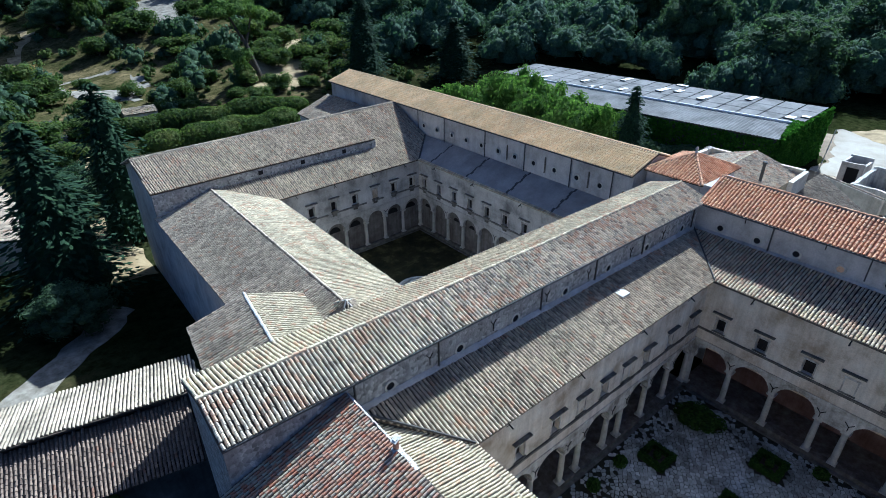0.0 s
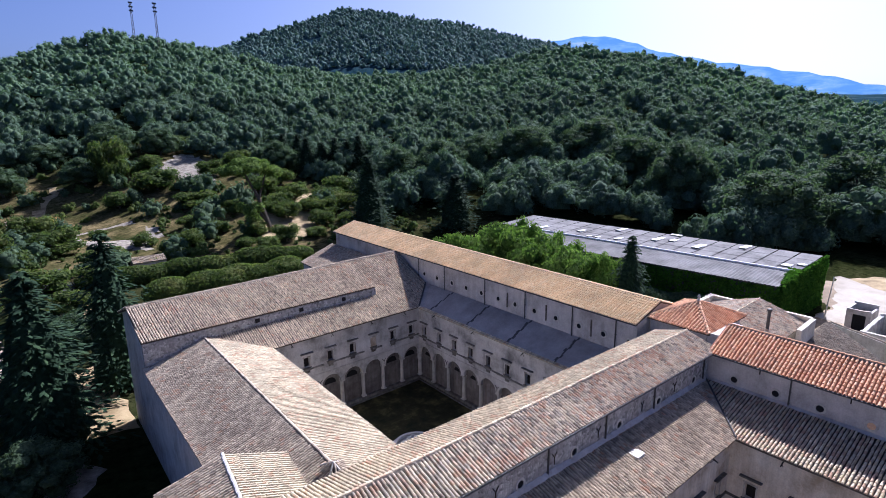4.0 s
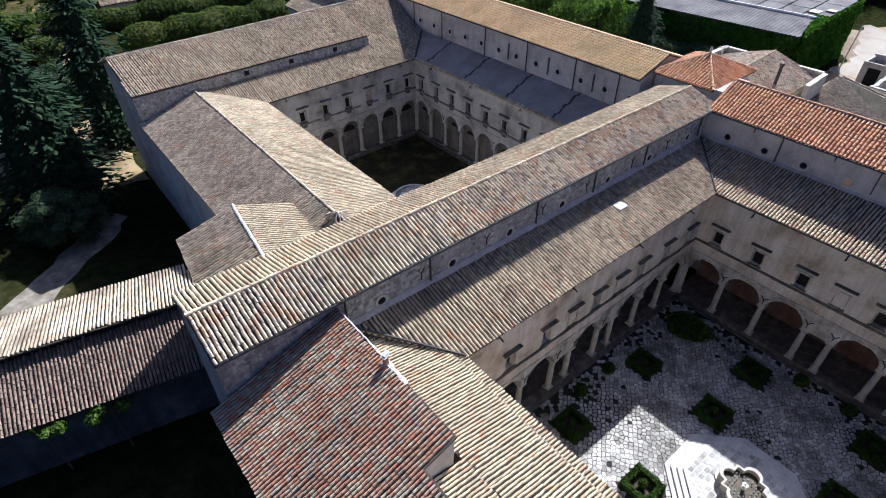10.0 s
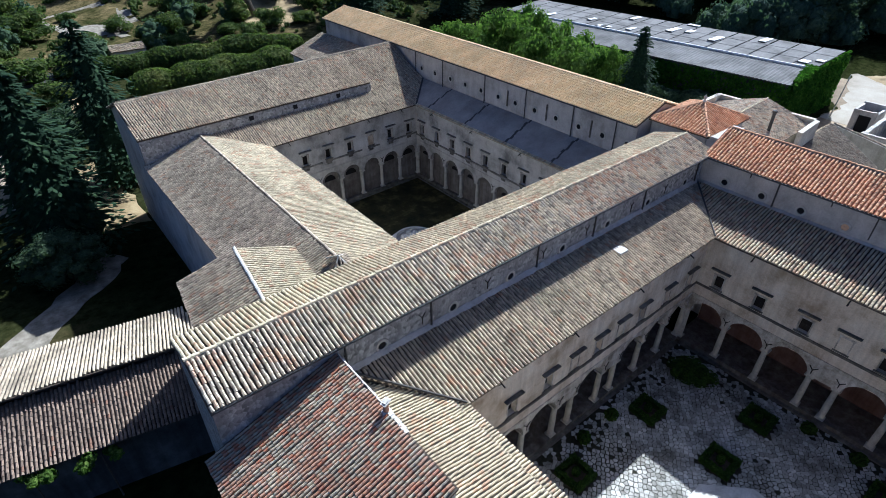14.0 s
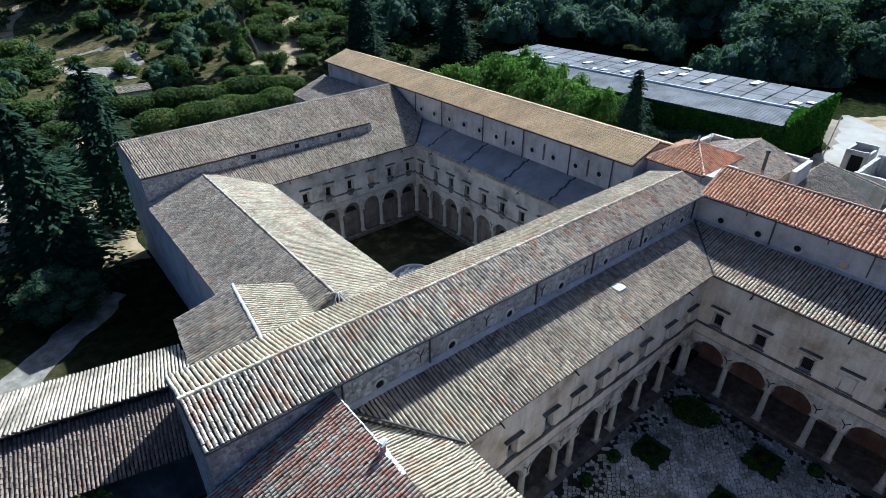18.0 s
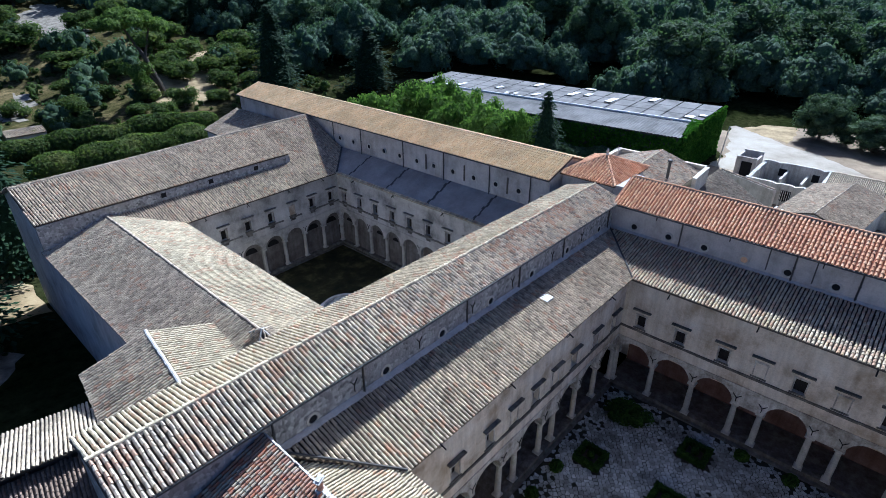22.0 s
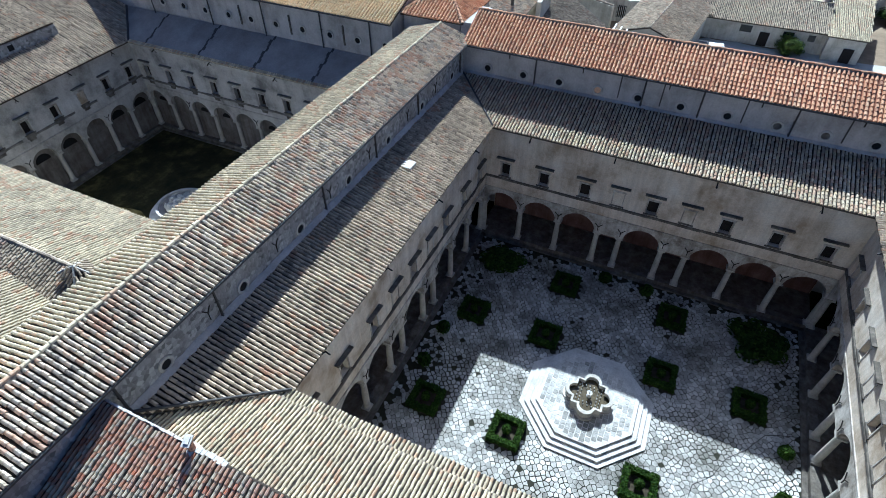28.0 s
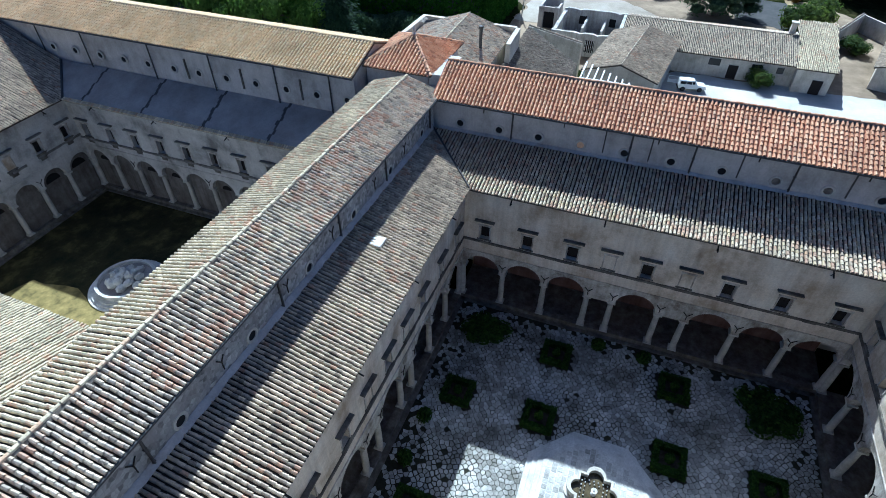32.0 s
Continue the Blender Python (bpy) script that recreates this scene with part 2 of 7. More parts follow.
for nm, st, li, la in (("grey", GREY, (0.47, 0.42, 0.32), 0.4), ("mix", MIX, (0.60, 0.54, 0.41), 0.4), ("tan", TAN, (0.60, 0.54, 0.39), 0.4),
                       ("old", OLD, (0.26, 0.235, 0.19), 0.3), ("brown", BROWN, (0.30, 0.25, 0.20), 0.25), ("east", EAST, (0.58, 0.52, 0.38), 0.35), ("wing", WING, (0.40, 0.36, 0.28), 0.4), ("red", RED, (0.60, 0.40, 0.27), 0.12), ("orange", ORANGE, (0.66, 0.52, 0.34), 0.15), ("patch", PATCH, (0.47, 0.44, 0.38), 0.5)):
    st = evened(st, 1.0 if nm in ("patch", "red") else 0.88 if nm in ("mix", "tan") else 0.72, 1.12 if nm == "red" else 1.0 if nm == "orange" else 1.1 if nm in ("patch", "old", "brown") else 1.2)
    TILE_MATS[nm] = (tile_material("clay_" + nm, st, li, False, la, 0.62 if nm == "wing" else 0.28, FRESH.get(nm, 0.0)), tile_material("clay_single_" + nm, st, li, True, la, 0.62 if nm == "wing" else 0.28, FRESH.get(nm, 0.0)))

# Channel clay is painted almost black for the shade between tile rows.
M_PAN = simple("shaded_channel_clay", (0.032, 0.027, 0.021), 0.95, var=0.5, scale=5)
M_PANS = {"red": simple("red_channel_clay", (0.36, 0.16, 0.09), 0.95, var=0.4, scale=5), "orange": simple("orange_channel_clay", (0.60, 0.42, 0.22), 0.95, var=0.4, scale=5)}
M_UNDER = simple("roof_deck", (0.10, 0.08, 0.06), 0.95)
M_FACADE = plaster("cloister_plaster", (0.42, 0.325, 0.215), (0.70, 0.60, 0.46), (0.80, 0.73, 0.61), 0.42, 0.5)
M_ARCADE = plaster("arcade_plaster", (0.25, 0.21, 0.165), (0.54, 0.495, 0.42), (0.75, 0.71, 0.63), 0.9)
M_FACADE_B = plaster("inner_plaster", (0.24, 0.225, 0.20), (0.56, 0.525, 0.465), (0.71, 0.68, 0.62), 0.34, 0.3)
# Infill is about a third as bright as the front around it.
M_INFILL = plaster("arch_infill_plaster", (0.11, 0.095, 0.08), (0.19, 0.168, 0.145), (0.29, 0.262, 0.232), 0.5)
M_GALLERY = plaster("ochre_plaster", (0.56, 0.41, 0.25), (0.74, 0.57, 0.38), (0.82, 0.68, 0.48), 0.5)
M_DADO = plaster("faded_red_dado", (0.13, 0.075, 0.062), (0.20, 0.118, 0.095), (0.27, 0.175, 0.145), 0.5)
M_CLERE = plaster("clerestory_plaster", (0.34, 0.315, 0.285), (0.50, 0.47, 0.43), (0.60, 0.57, 0.53), 0.4, 0.3)
M_RUBBLE = rubble("rubble_wall", (0.17, 0.165, 0.155), (0.56, 0.545, 0.51), (0.33, 0.32, 0.305))
M_STONE = plaster("pale_stone", (0.40, 0.37, 0.31), (0.52, 0.49, 0.42), (0.60, 0.57, 0.50), 1.2, False)
M_WHITE_STONE = plaster("white_stone", (0.46, 0.44, 0.39), (0.62, 0.60, 0.55), (0.72, 0.70, 0.645), 1.0, False)
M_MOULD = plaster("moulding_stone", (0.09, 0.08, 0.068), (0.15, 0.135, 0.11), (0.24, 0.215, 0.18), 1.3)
# Plaster darkened in its colour for walls and floors lying in shade.
M_SHADED = plaster("shaded_plaster", (0.05, 0.048, 0.045), (0.09, 0.085, 0.078), (0.15, 0.14, 0.125), 0.4)
M_DARK = simple("dark_room", (0.012, 0.012, 0.013), 0.9, var=0.2, bump=0)
M_WOODD = simple("dark_wood", (0.018, 0.014, 0.012), 0.7)
M_IRON = simple("iron", (0.03, 0.027, 0.025), 0.6, 0.6)
M_TAR = plaster("tarred_felt", (0.25, 0.225, 0.205), (0.34, 0.31, 0.28), (0.43, 0.39, 0.355), 0.3, False)
M_SEAM = simple("seam_tar", (0.07, 0.066, 0.062), 0.8)
M_MORTAR = simple("lime_mortar", (0.55, 0.52, 0.46), 0.95, var=0.35, scale=9)
M_BED_LIME = simple("bedding_lime", (0.24, 0.205, 0.155), 0.95, var=0.3, scale=5)
M_GUTTER = simple("gutter_lead", (0.07, 0.068, 0.066), 0.55, 0.5)
M_HOUSE = plaster("farm_plaster", (0.43, 0.385, 0.30), (0.62, 0.57, 0.47), (0.73, 0.685, 0.595), 0.4, 0.4)
M_GLASS = simple("dark_glass", (0.02, 0.022, 0.025), 0.08, var=0.1, bump=0)


# ---- builders ----
def tag_part(ob, label):
    if label:
        ob["label"] = label
    return ob


def link_mesh(name, verts, faces, mat, parent=None, label="", smooth=False):
    me = bpy.data.meshes.new(name)
    me.from_pydata([tuple(v) for v in verts], [], [tuple(f) for f in faces])
    me.update()
    me.materials.append(mat)
    if smooth:
        me.polygons.foreach_set("use_smooth", [True] * len(me.polygons))
    ob = new(name, me)
    if parent:
        ob.parent = parent
    return tag_part(ob, label)


def part(name, bm, mat, parent=None, label="", smooth=False):
    me = bpy.data.meshes.new(name)
    bmesh.ops.recalc_face_normals(bm, faces=bm.faces)
    bm.to_mesh(me)
    bm.free()
    me.materials.append(mat)
    if smooth:
        me.polygons.foreach_set("use_smooth", [True] * len(me.polygons))
    ob = new(name, me)
    if parent:
        ob.parent = parent
    return tag_part(ob, label)


def box(bm, x0, x1, y0, y1, z0, z1, m=None):
    x0, x1 = min(x0, x1), max(x0, x1)
    y0, y1 = min(y0, y1), max(y0, y1)
    v = [Vector((x, y, z)) for z in (z0, z1) for x, y in ((x0, y0), (x1, y0), (x1, y1), (x0, y1))]
    if m is not None:
        v = [m @ p for p in v]
    v = [bm.verts.new(p) for p in v]
    for f in ((0, 3, 2, 1), (4, 5, 6, 7), (0, 1, 5, 4), (1, 2, 6, 5), (2, 3, 7, 6), (3, 0, 4, 7)):
        bm.faces.new([v[i] for i in f])
    return v


def lathe(bm, profile, seg=12, m=None, cap=True):
    rings = []
    for r, z in profile:
        ring = []
        for i in range(seg):
            a = 2 * math.pi * i / seg
            p = Vector((r * math.cos(a), r * math.sin(a), z))
            ring.append(bm.verts.new(m @ p if m is not None else p))
        rings.append(ring)
    for a, b in zip(rings, rings[1:]):
        for i in range(seg):
            bm.faces.new((a[i], a[(i + 1) % seg], b[(i + 1) % seg], b[i]))
    if cap:
        bm.faces.new(rings[0][::-1])
        bm.faces.new(rings[-1])


def rod(bm, a, b, r=0.04, seg=6):
    a, b = Vector(a), Vector(b)
    q = (b - a).to_track_quat("Z", "Y").to_matrix().to_4x4()
    lathe(bm, [(r, 0), (r, (b - a).length)], seg, Matrix.Translation(a) @ q)


def prism(bm, poly, z0, z1):
    lo = [bm.verts.new((x, y, z0)) for x, y in poly]
    hi = [bm.verts.new((x, y, z1)) for x, y in poly]
    n = len(poly)
    bm.faces.new(lo[::-1])
    bm.faces.new(hi)
    for i in range(n):
        bm.faces.new((lo[i], lo[(i + 1) % n], hi[(i + 1) % n], hi[i]))


def thing(name, label, category, kind="", group=""):
    return tagged(new(name), label, category, group, kind)


def inside(px_, py_, poly):
    n, ok = len(poly), False
    j = n - 1
    for i in range(n):
        (xi, yi), (xj, yj) = poly[i], poly[j]
        if (yi > py_) != (yj > py_) and px_ < (xj - xi) * (py_ - yi) / (yj - yi) + xi:
            ok = not ok
        j = i
    return ok


RNG = random.Random(7)
TILE_W = 0.27


def tile_shape(r0=0.375, r1=0.32, length=1.5):
    """One barrel tile for rows one unit apart, lying along +y, its wide end at y = 0."""
    v, f = [], []
    for j, (y, r) in enumerate(((0.0, r0), (length, r1))):
        for i in range(5):
            a = math.pi * i / 4
            v.append((-r * math.cos(a), y, r * math.sin(a) * 1.35 + (0.11 if j == 0 else 0.0)))
    for i in range(4):
        f.append((i, i + 1, i + 6, i + 5))
    f.append((4, 3, 2, 1, 0))
    return v, f


TILE_V, TILE_F = tile_shape()
SINGLE_TILES = []


def tile_roof(parent, corners, mat, skip=(), singles=None, thick=0.14, width=TILE_W, name="roof_tiles", first=None):
    """Barrel tiles over a flat polygon. corners: the first two lie along the eave; singles: a box (x0, x1, y0, y1) in which tiles are laid one by one."""
    pts = [Vector(c) for c in corners]
    o = pts[0]
    ux = (pts[1] - pts[0]).normalized()
    nrm = Vector((0, 0, 0))
    for i in range(1, len(pts) - 1):
        nrm += (pts[i] - o).cross(pts[i + 1] - o)
    nrm.normalize()
    if nrm.z < 0:
        nrm = -nrm
    uy = nrm.cross(ux).normalized()
    if sum((p - o).dot(uy) for p in pts) < 0:
        uy = -uy
    flat = [((p - o).dot(ux), (p - o).dot(uy)) for p in pts]
    # deck
    bm = bmesh.new()
    hi = [bm.verts.new(p) for p in pts]
    lo = [bm.verts.new(p - Vector((0, 0, thick))) for p in pts]
    bm.faces.new(hi)
    bm.faces.new(lo[::-1])
    for i in range(len(pts)):
        k = (i + 1) % len(pts)
        bm.faces.new((hi[i], lo[i], lo[k], hi[k]))
    part("roof_deck", bm, M_UNDER, parent)
    x0, x1 = min(p[0] for p in flat), max(p[0] for p in flat)
    y0, y1 = min(p[1] for p in flat), max(p[1] for p in flat)
    tv = np.array(TILE_V) * width
    course = width * 1.36
    verts, faces, pans_v, pans_f = [], [], [], []
    R = np.array([ux, uy, nrm]) if ux.cross(uy).dot(nrm) > 0 else np.array([ux, uy, nrm])
    n_single = 0
    cols = int((x1 - x0) / width)
    pitch = (x1 - x0) / max(cols, 1)
    for i in range(cols):
        cx = x0 + (i + 0.5) * pitch
        wob = RNG.uniform(-0.02, 0.02)
        phase = RNG.uniform(-0.03, 0.03) if mat in ("red", "orange", "patch") else RNG.uniform(-0.5, 0.5) * course
        cut = []
        for (ax, ay), (bx, by) in zip(flat, flat[1:] + flat[:1]):
            if (ax - cx) * (bx - cx) < 0:
                cut.append(ay + (by - ay) * (cx - ax) / (bx - ax))
        if len(cut) < 2:
            continue
        y_lo, y_hi = min(cut), max(cut)
        lo_y, last = None, -99.0
        for j in range(-1, int((y1 - y0) / course) + 2):
            cy = max(y0 + j * course + phase, y_lo)
            if cy < last + 0.2 * course or cy > y_hi - 0.75 * width:
                continue
            last = cy
            if lo_y is None:
                lo_y = cy
            hi_y = cy + course
            jx, jy, ang, dz = cx + wob + RNG.uniform(-0.016, 0.016), cy - 0.05 + RNG.uniform(-0.03, 0.03), RNG.uniform(-0.055, 0.055), RNG.uniform(0.0, 0.018)
            ca, sa = math.cos(ang), math.sin(ang)
            base = np.array(o) + jx * R[0] + jy * R[1] + dz * R[2]
            if singles and n_single < 300 and singles[0] < base[0] < singles[1] and singles[2] < base[1] < singles[3]:
                n_single += 1
                m3 = Matrix(((ca * ux.x + sa * uy.x, -sa * ux.x + ca * uy.x, nrm.x, base[0]), (ca * ux.y + sa * uy.y, -sa * ux.y + ca * uy.y, nrm.y, base[1]),
                             (ca * ux.z + sa * uy.z, -sa * ux.z + ca * uy.z, nrm.z, base[2]), (0, 0, 0, 1)))
                SINGLE_TILES.append((parent, m3 @ Matrix.Diagonal((width, width, width, 1)), mat))
                continue
            lx = tv[:, 0] * ca - tv[:, 1] * sa
            ly = tv[:, 0] * sa + tv[:, 1] * ca
            w = base + lx[:, None] * R[0] + ly[:, None] * R[1] + tv[:, 2][:, None] * R[2]
            k = len(verts)
            verts.extend(w.tolist())
            faces.extend([tuple(q + k for q in fc) for fc in TILE_F])
        if lo_y is not None:
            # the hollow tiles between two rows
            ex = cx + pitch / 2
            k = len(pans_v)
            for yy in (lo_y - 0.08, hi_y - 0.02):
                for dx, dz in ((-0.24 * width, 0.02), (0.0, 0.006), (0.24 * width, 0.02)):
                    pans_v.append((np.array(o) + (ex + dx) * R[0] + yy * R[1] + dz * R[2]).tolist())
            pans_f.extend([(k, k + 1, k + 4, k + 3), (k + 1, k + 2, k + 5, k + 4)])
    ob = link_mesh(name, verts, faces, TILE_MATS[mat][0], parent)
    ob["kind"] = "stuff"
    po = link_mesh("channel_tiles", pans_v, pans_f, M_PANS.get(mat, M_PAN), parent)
    po["kind"] = "stuff"
    return ob


def ridge_tiles(parent, a, b, mat, mortar=False):
    """A line of ridge tiles from a to b."""
    a, b = Vector(a), Vector(b)
    d = b - a
    n = max(int(d.length / 0.45), 1)
    q = d.normalized()
    side = q.cross(Vector((0, 0, 1))).normalized()
    up = side.cross(q)
    verts, faces = [], []
    for i in range(n):
        base = a + d * (i / n) + up * RNG.uniform(0.05, 0.08) + side * RNG.uniform(-0.02, 0.02)
        k = len(verts)
        for x, y, z in TILE_V:
            verts.append(tuple(base + side * x * 0.35 + q * y * 0.32 + up * z * 0.24))
        faces.extend([tuple(t + k for t in f) for f in TILE_F])
    bed_v = [tuple(p + side * x + up * z) for p in (a, b) for x, z in ((-0.2, -0.06), (-0.09, 0.09), (0.09, 0.09), (0.2, -0.06))]
    link_mesh("ridge_bed", bed_v, [(0, 1, 5, 4), (1, 2, 6, 5), (2, 3, 7, 6)], M_BED_LIME, parent)
    ob = link_mesh("ridge_tiles", verts, faces, M_MORTAR if mortar else TILE_MATS[mat][0], parent)
    ob["kind"] = "stuff"
    return ob


def gable_wing(name, label, a, b, half, z_eave, rise, mats, walls, base=0.0, overhang=0.45, width=TILE_W, singles=(None, None), category="roof", ridge_mortar=False):
    """A wing under a pitched roof along the ridge from a to b (x, y): walls below, two tiled slopes above."""
    w = thing(name, label, category)
    a, b = Vector((*a, 0)), Vector((*b, 0))
    d = (b - a).normalized()
    s = Vector((d.y, -d.x, 0))
    k = rise / half
    oh = overhang
    ze = z_eave
    zr = z_eave + rise
    bm = bmesh.new()
    prof = [(-half + oh, base), (half - oh, base), (half - oh, ze + k * oh - 0.05), (0, zr - 0.05), (-half + oh, ze + k * oh - 0.05)]
    rings = []
    for p in (a + d * 0.12, b - d * 0.12):
        rings.append([bm.verts.new(p + s * q + Vector((0, 0, z))) for q, z in prof])
    bm.faces.new(rings[0])
    bm.faces.new(rings[1][::-1])
    for i in range(5):
        bm.faces.new((rings[0][i], rings[1][i], rings[1][(i + 1) % 5], rings[0][(i + 1) % 5]))
    part("wall", bm, walls, w)
    for sg, mt, sl in ((1, mats[0], singles[0]), (-1, mats[1], singles[1])):
        e0, e1 = a + s * half * sg + Vector((0, 0, ze)), b + s * half * sg + Vector((0, 0, ze))
        tile_roof(w, [e0, e1, b + Vector((0, 0, zr)), a + Vector((0, 0, zr))], mt, singles=sl, width=width)
    ridge_tiles(w, a + Vector((0, 0, zr + 0.02)), b + Vector((0, 0, zr + 0.02)), "tan" if mats[0] == "mix" else mats[0], ridge_mortar)
    return w


# ---- ground and hills ----
EYE0 = (-43.0, -16.0)
SKYLINE = [(-60, 4.0), (-20, 4.5), (1, 5.75), (5, 6.9), (9.2, 8.4), (13, 7.85), (18.2, 7.1), (23.6, 5.9), (29, 5.3), (37, 5.4), (43, 6.1), (47, 6.9), (51, 7.45), (56.5, 7.2), (61.7, 6.05), (66.5, 4.75), (71, 3.3), (77.6, 1.1), (83, 0.1), (89, -1.3), (94, -2.4), (98, -3.0), (102, -3.6), (130, -4.0)]
PEAKS = [(-60, 1), (15, 3.0), (17.5, 6.6), (19, 7.1), (20.8, 8.1), (25.6, 9.4), (29.2, 10.7), (33.3, 10.45), (37.8, 9.8), (41.2, 9.4), (45.7, 8.3), (49, 7.6), (52, 7.0), (60, 5.0), (70, 2.4), (80, 2.0), (100, 1.8), (130, 1.0)]


def lerp_table(tab, x):
    xs, ys = zip(*tab)
    return float(np.interp(x, xs, ys))


def hill(x, y):
    """Height of the ground."""
    dx, dy = x - EYE0[0], y - EYE0[1]
    r = math.hypot(dx, dy)
    az = math.degrees(math.atan2(dx, dy))
    near = 170.0 if az > 20 else 170.0 + (20 - az) * 4.0
    z1 = 38 + 620 * math.tan(radians(lerp_table(SKYLINE, az))) - 11
    if az < -40 or az > 125:
        z1 = 0
    a = min(max((r - near) / (620 - near), 0), 1)
    h = z1 * (a ** 1.15)
    if r > 620:
        z2 = 38 + 1700 * math.tan(radians(lerp_table(PEAKS, az)))
        b = min((r - 620) / 1080.0, 1)
        drop = z1 * 0.75
        h = z1 + (drop - z1) * min((r - 620) / 300, 1) if r < 920 else drop + (z2 - drop) * min((r - 920) / 780.0, 1)
        if r > 1700:
            h = z2 * max(1 - (r - 1700) / 900, 0.0)
    if r > 150:
        h += 2.5 * noise.noise(Vector((x * 0.02, y * 0.02, 0))) * min((r - 150) / 100, 1)
    return max(h, 0.0) if r < 150 else h


gv, gf = [], []
RINGS = [0, 25, 50, 75, 100, 125, 150, 170, 190, 210, 235, 260, 290, 320, 360, 400, 450, 500, 560, 620, 690, 770, 850, 950, 1100, 1300, 1500, 1700, 1900, 2200, 2600, 3100, 3600, 4200, 4700]
NA = 180
for r in RINGS:
    for i in range(NA):
        a = 2 * math.pi * i / NA
        x, y = EYE0[0] + r * math.sin(a), EYE0[1] + r * math.cos(a)
        gv.append((x, y, hill(x, y) - 0.02))
for j in range(len(RINGS) - 1):
    for i in range(NA):
        k = (i + 1) % NA
        gf.append((j * NA + i, (j + 1) * NA + i, (j + 1) * NA + k, j * NA + k))
M_GROUND, nt, bs = node_mat("dry_ground", 1.0)
bs.inputs["Specular IOR Level"].default_value = 0.0
n1 = noise_fac(nt, 0.045, 6.0, 0.65)
dark_g = ramp(nt, n1, [(0.42, (0.018, 0.024, 0.008)), (0.58, (0.035, 0.038, 0.016)), (0.72, (0.12, 0.095, 0.05))])
dry_g = ramp(nt, noise_fac(nt, 0.06, 6.0, 0.7), [(0.36, (0.034, 0.042, 0.015)), (0.5, (0.10, 0.088, 0.04)), (0.66, (0.23, 0.18, 0.098))])
gp = nt.nodes.new("ShaderNodeNewGeometry")
gs = nt.nodes.new("ShaderNodeSeparateXYZ")
nt.links.new(gp.outputs["Position"], gs.inputs[0])
gm = nt.nodes.new("ShaderNodeMapRange")
gm.inputs["From Min"].default_value, gm.inputs["From Max"].default_value = 125.0, 160.0
nt.links.new(gs.outputs["Y"], gm.inputs["Value"])
gx = nt.nodes.new("ShaderNodeMapRange")
gx.inputs["From Min"].default_value, gx.inputs["From Max"].default_value = 75.0, 45.0
nt.links.new(gs.outputs["X"], gx.inputs["Value"])
gk = nt.nodes.new("ShaderNodeMath")
gk.operation = "MULTIPLY"
gy = nt.nodes.new("ShaderNodeMapRange")
gy.inputs["From Min"].default_value, gy.inputs["From Max"].default_value = 330.0, 290.0
nt.links.new(gs.outputs["Y"], gy.inputs["Value"])
g2 = nt.nodes.new("ShaderNodeMath")
g2.operation = "MULTIPLY"
nt.links.new(gm.outputs[0], gk.inputs[0])
nt.links.new(gx.outputs[0], g2.inputs[0])
nt.links.new(gy.outputs[0], g2.inputs[1])
nt.links.new(g2.outputs[0], gk.inputs[1])
c = mixed(nt, dark_g, dry_g, gk.outputs[0])
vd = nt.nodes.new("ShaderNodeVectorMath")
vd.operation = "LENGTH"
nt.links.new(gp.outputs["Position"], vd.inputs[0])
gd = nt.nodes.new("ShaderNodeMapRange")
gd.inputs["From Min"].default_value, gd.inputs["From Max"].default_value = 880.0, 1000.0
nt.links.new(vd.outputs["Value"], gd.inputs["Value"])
# Distant ground is coloured blue to stand for the haze over it.
haze_g = ramp(nt, noise_fac(nt, 0.012, 6.0, 0.7), [(0.4, (0.018, 0.042, 0.062)), (0.56, (0.032, 0.065, 0.092)), (0.68, (0.07, 0.10, 0.125))])
c = mixed(nt, c, haze_g, gd.outputs[0])
n2 = noise_fac(nt, 0.6, 8.0, 0.8)
c = mixed(nt, c, ramp(nt, n2, [(0.38, (0.3, 0.34, 0.25)), (0.62, (1.2, 1.15, 1.05))]), 1.0, "MULTIPLY")
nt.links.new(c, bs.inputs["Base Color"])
bumped(nt, bs, n2, 0.6, 0.2)
ground = tagged(link_mesh("ground", gv, gf, M_GROUND, None, "", True), "dry grass and earth round the abbey, rising into wooded hills", "ground", kind="structure")


# ---- blue hills on the horizon ----
RIDGE = [(-60, 1.2), (0, 1.5), (30, 4.0), (47, 7.2), (49.5, 7.9), (51.2, 8.1), (54.2, 8.4), (56, 8.0), (58.1, 7.3), (60.5, 6.5), (62.6, 5.95), (66.9, 5.1), (70.8, 4.4), (74.9, 3.45), (77.5, 2.7), (82, 2.0), (88, 2.3), (95, 1.6), (110, 0.8), (180, 0.8), (299, 1.0)]
bv, bf = [], []
for i in range(361):
    az = -60 + i
    e = lerp_table(RIDGE, az) + 0.09 * math.sin(az * 2.3) + 0.06 * math.sin(az * 5.1)
    x, y = EYE0[0] + 4300 * math.sin(radians(az)), EYE0[1] + 4300 * math.cos(radians(az))
    bv.extend([(x, y, -5.0), (x * 1.02, y * 1.02, 38 + 4300 * math.tan(radians(e)))])
for i in range(360):
    bf.append((2 * i, 2 * i + 2, 2 * i + 3, 2 * i + 1))
# Haze is painted in: blue slopes, with a glow instead of sunlight.
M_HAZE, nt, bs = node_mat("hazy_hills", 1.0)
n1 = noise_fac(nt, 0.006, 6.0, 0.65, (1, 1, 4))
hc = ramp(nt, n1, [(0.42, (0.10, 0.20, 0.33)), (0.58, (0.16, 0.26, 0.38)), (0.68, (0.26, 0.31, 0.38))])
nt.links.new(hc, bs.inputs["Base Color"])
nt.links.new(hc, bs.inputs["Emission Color"])
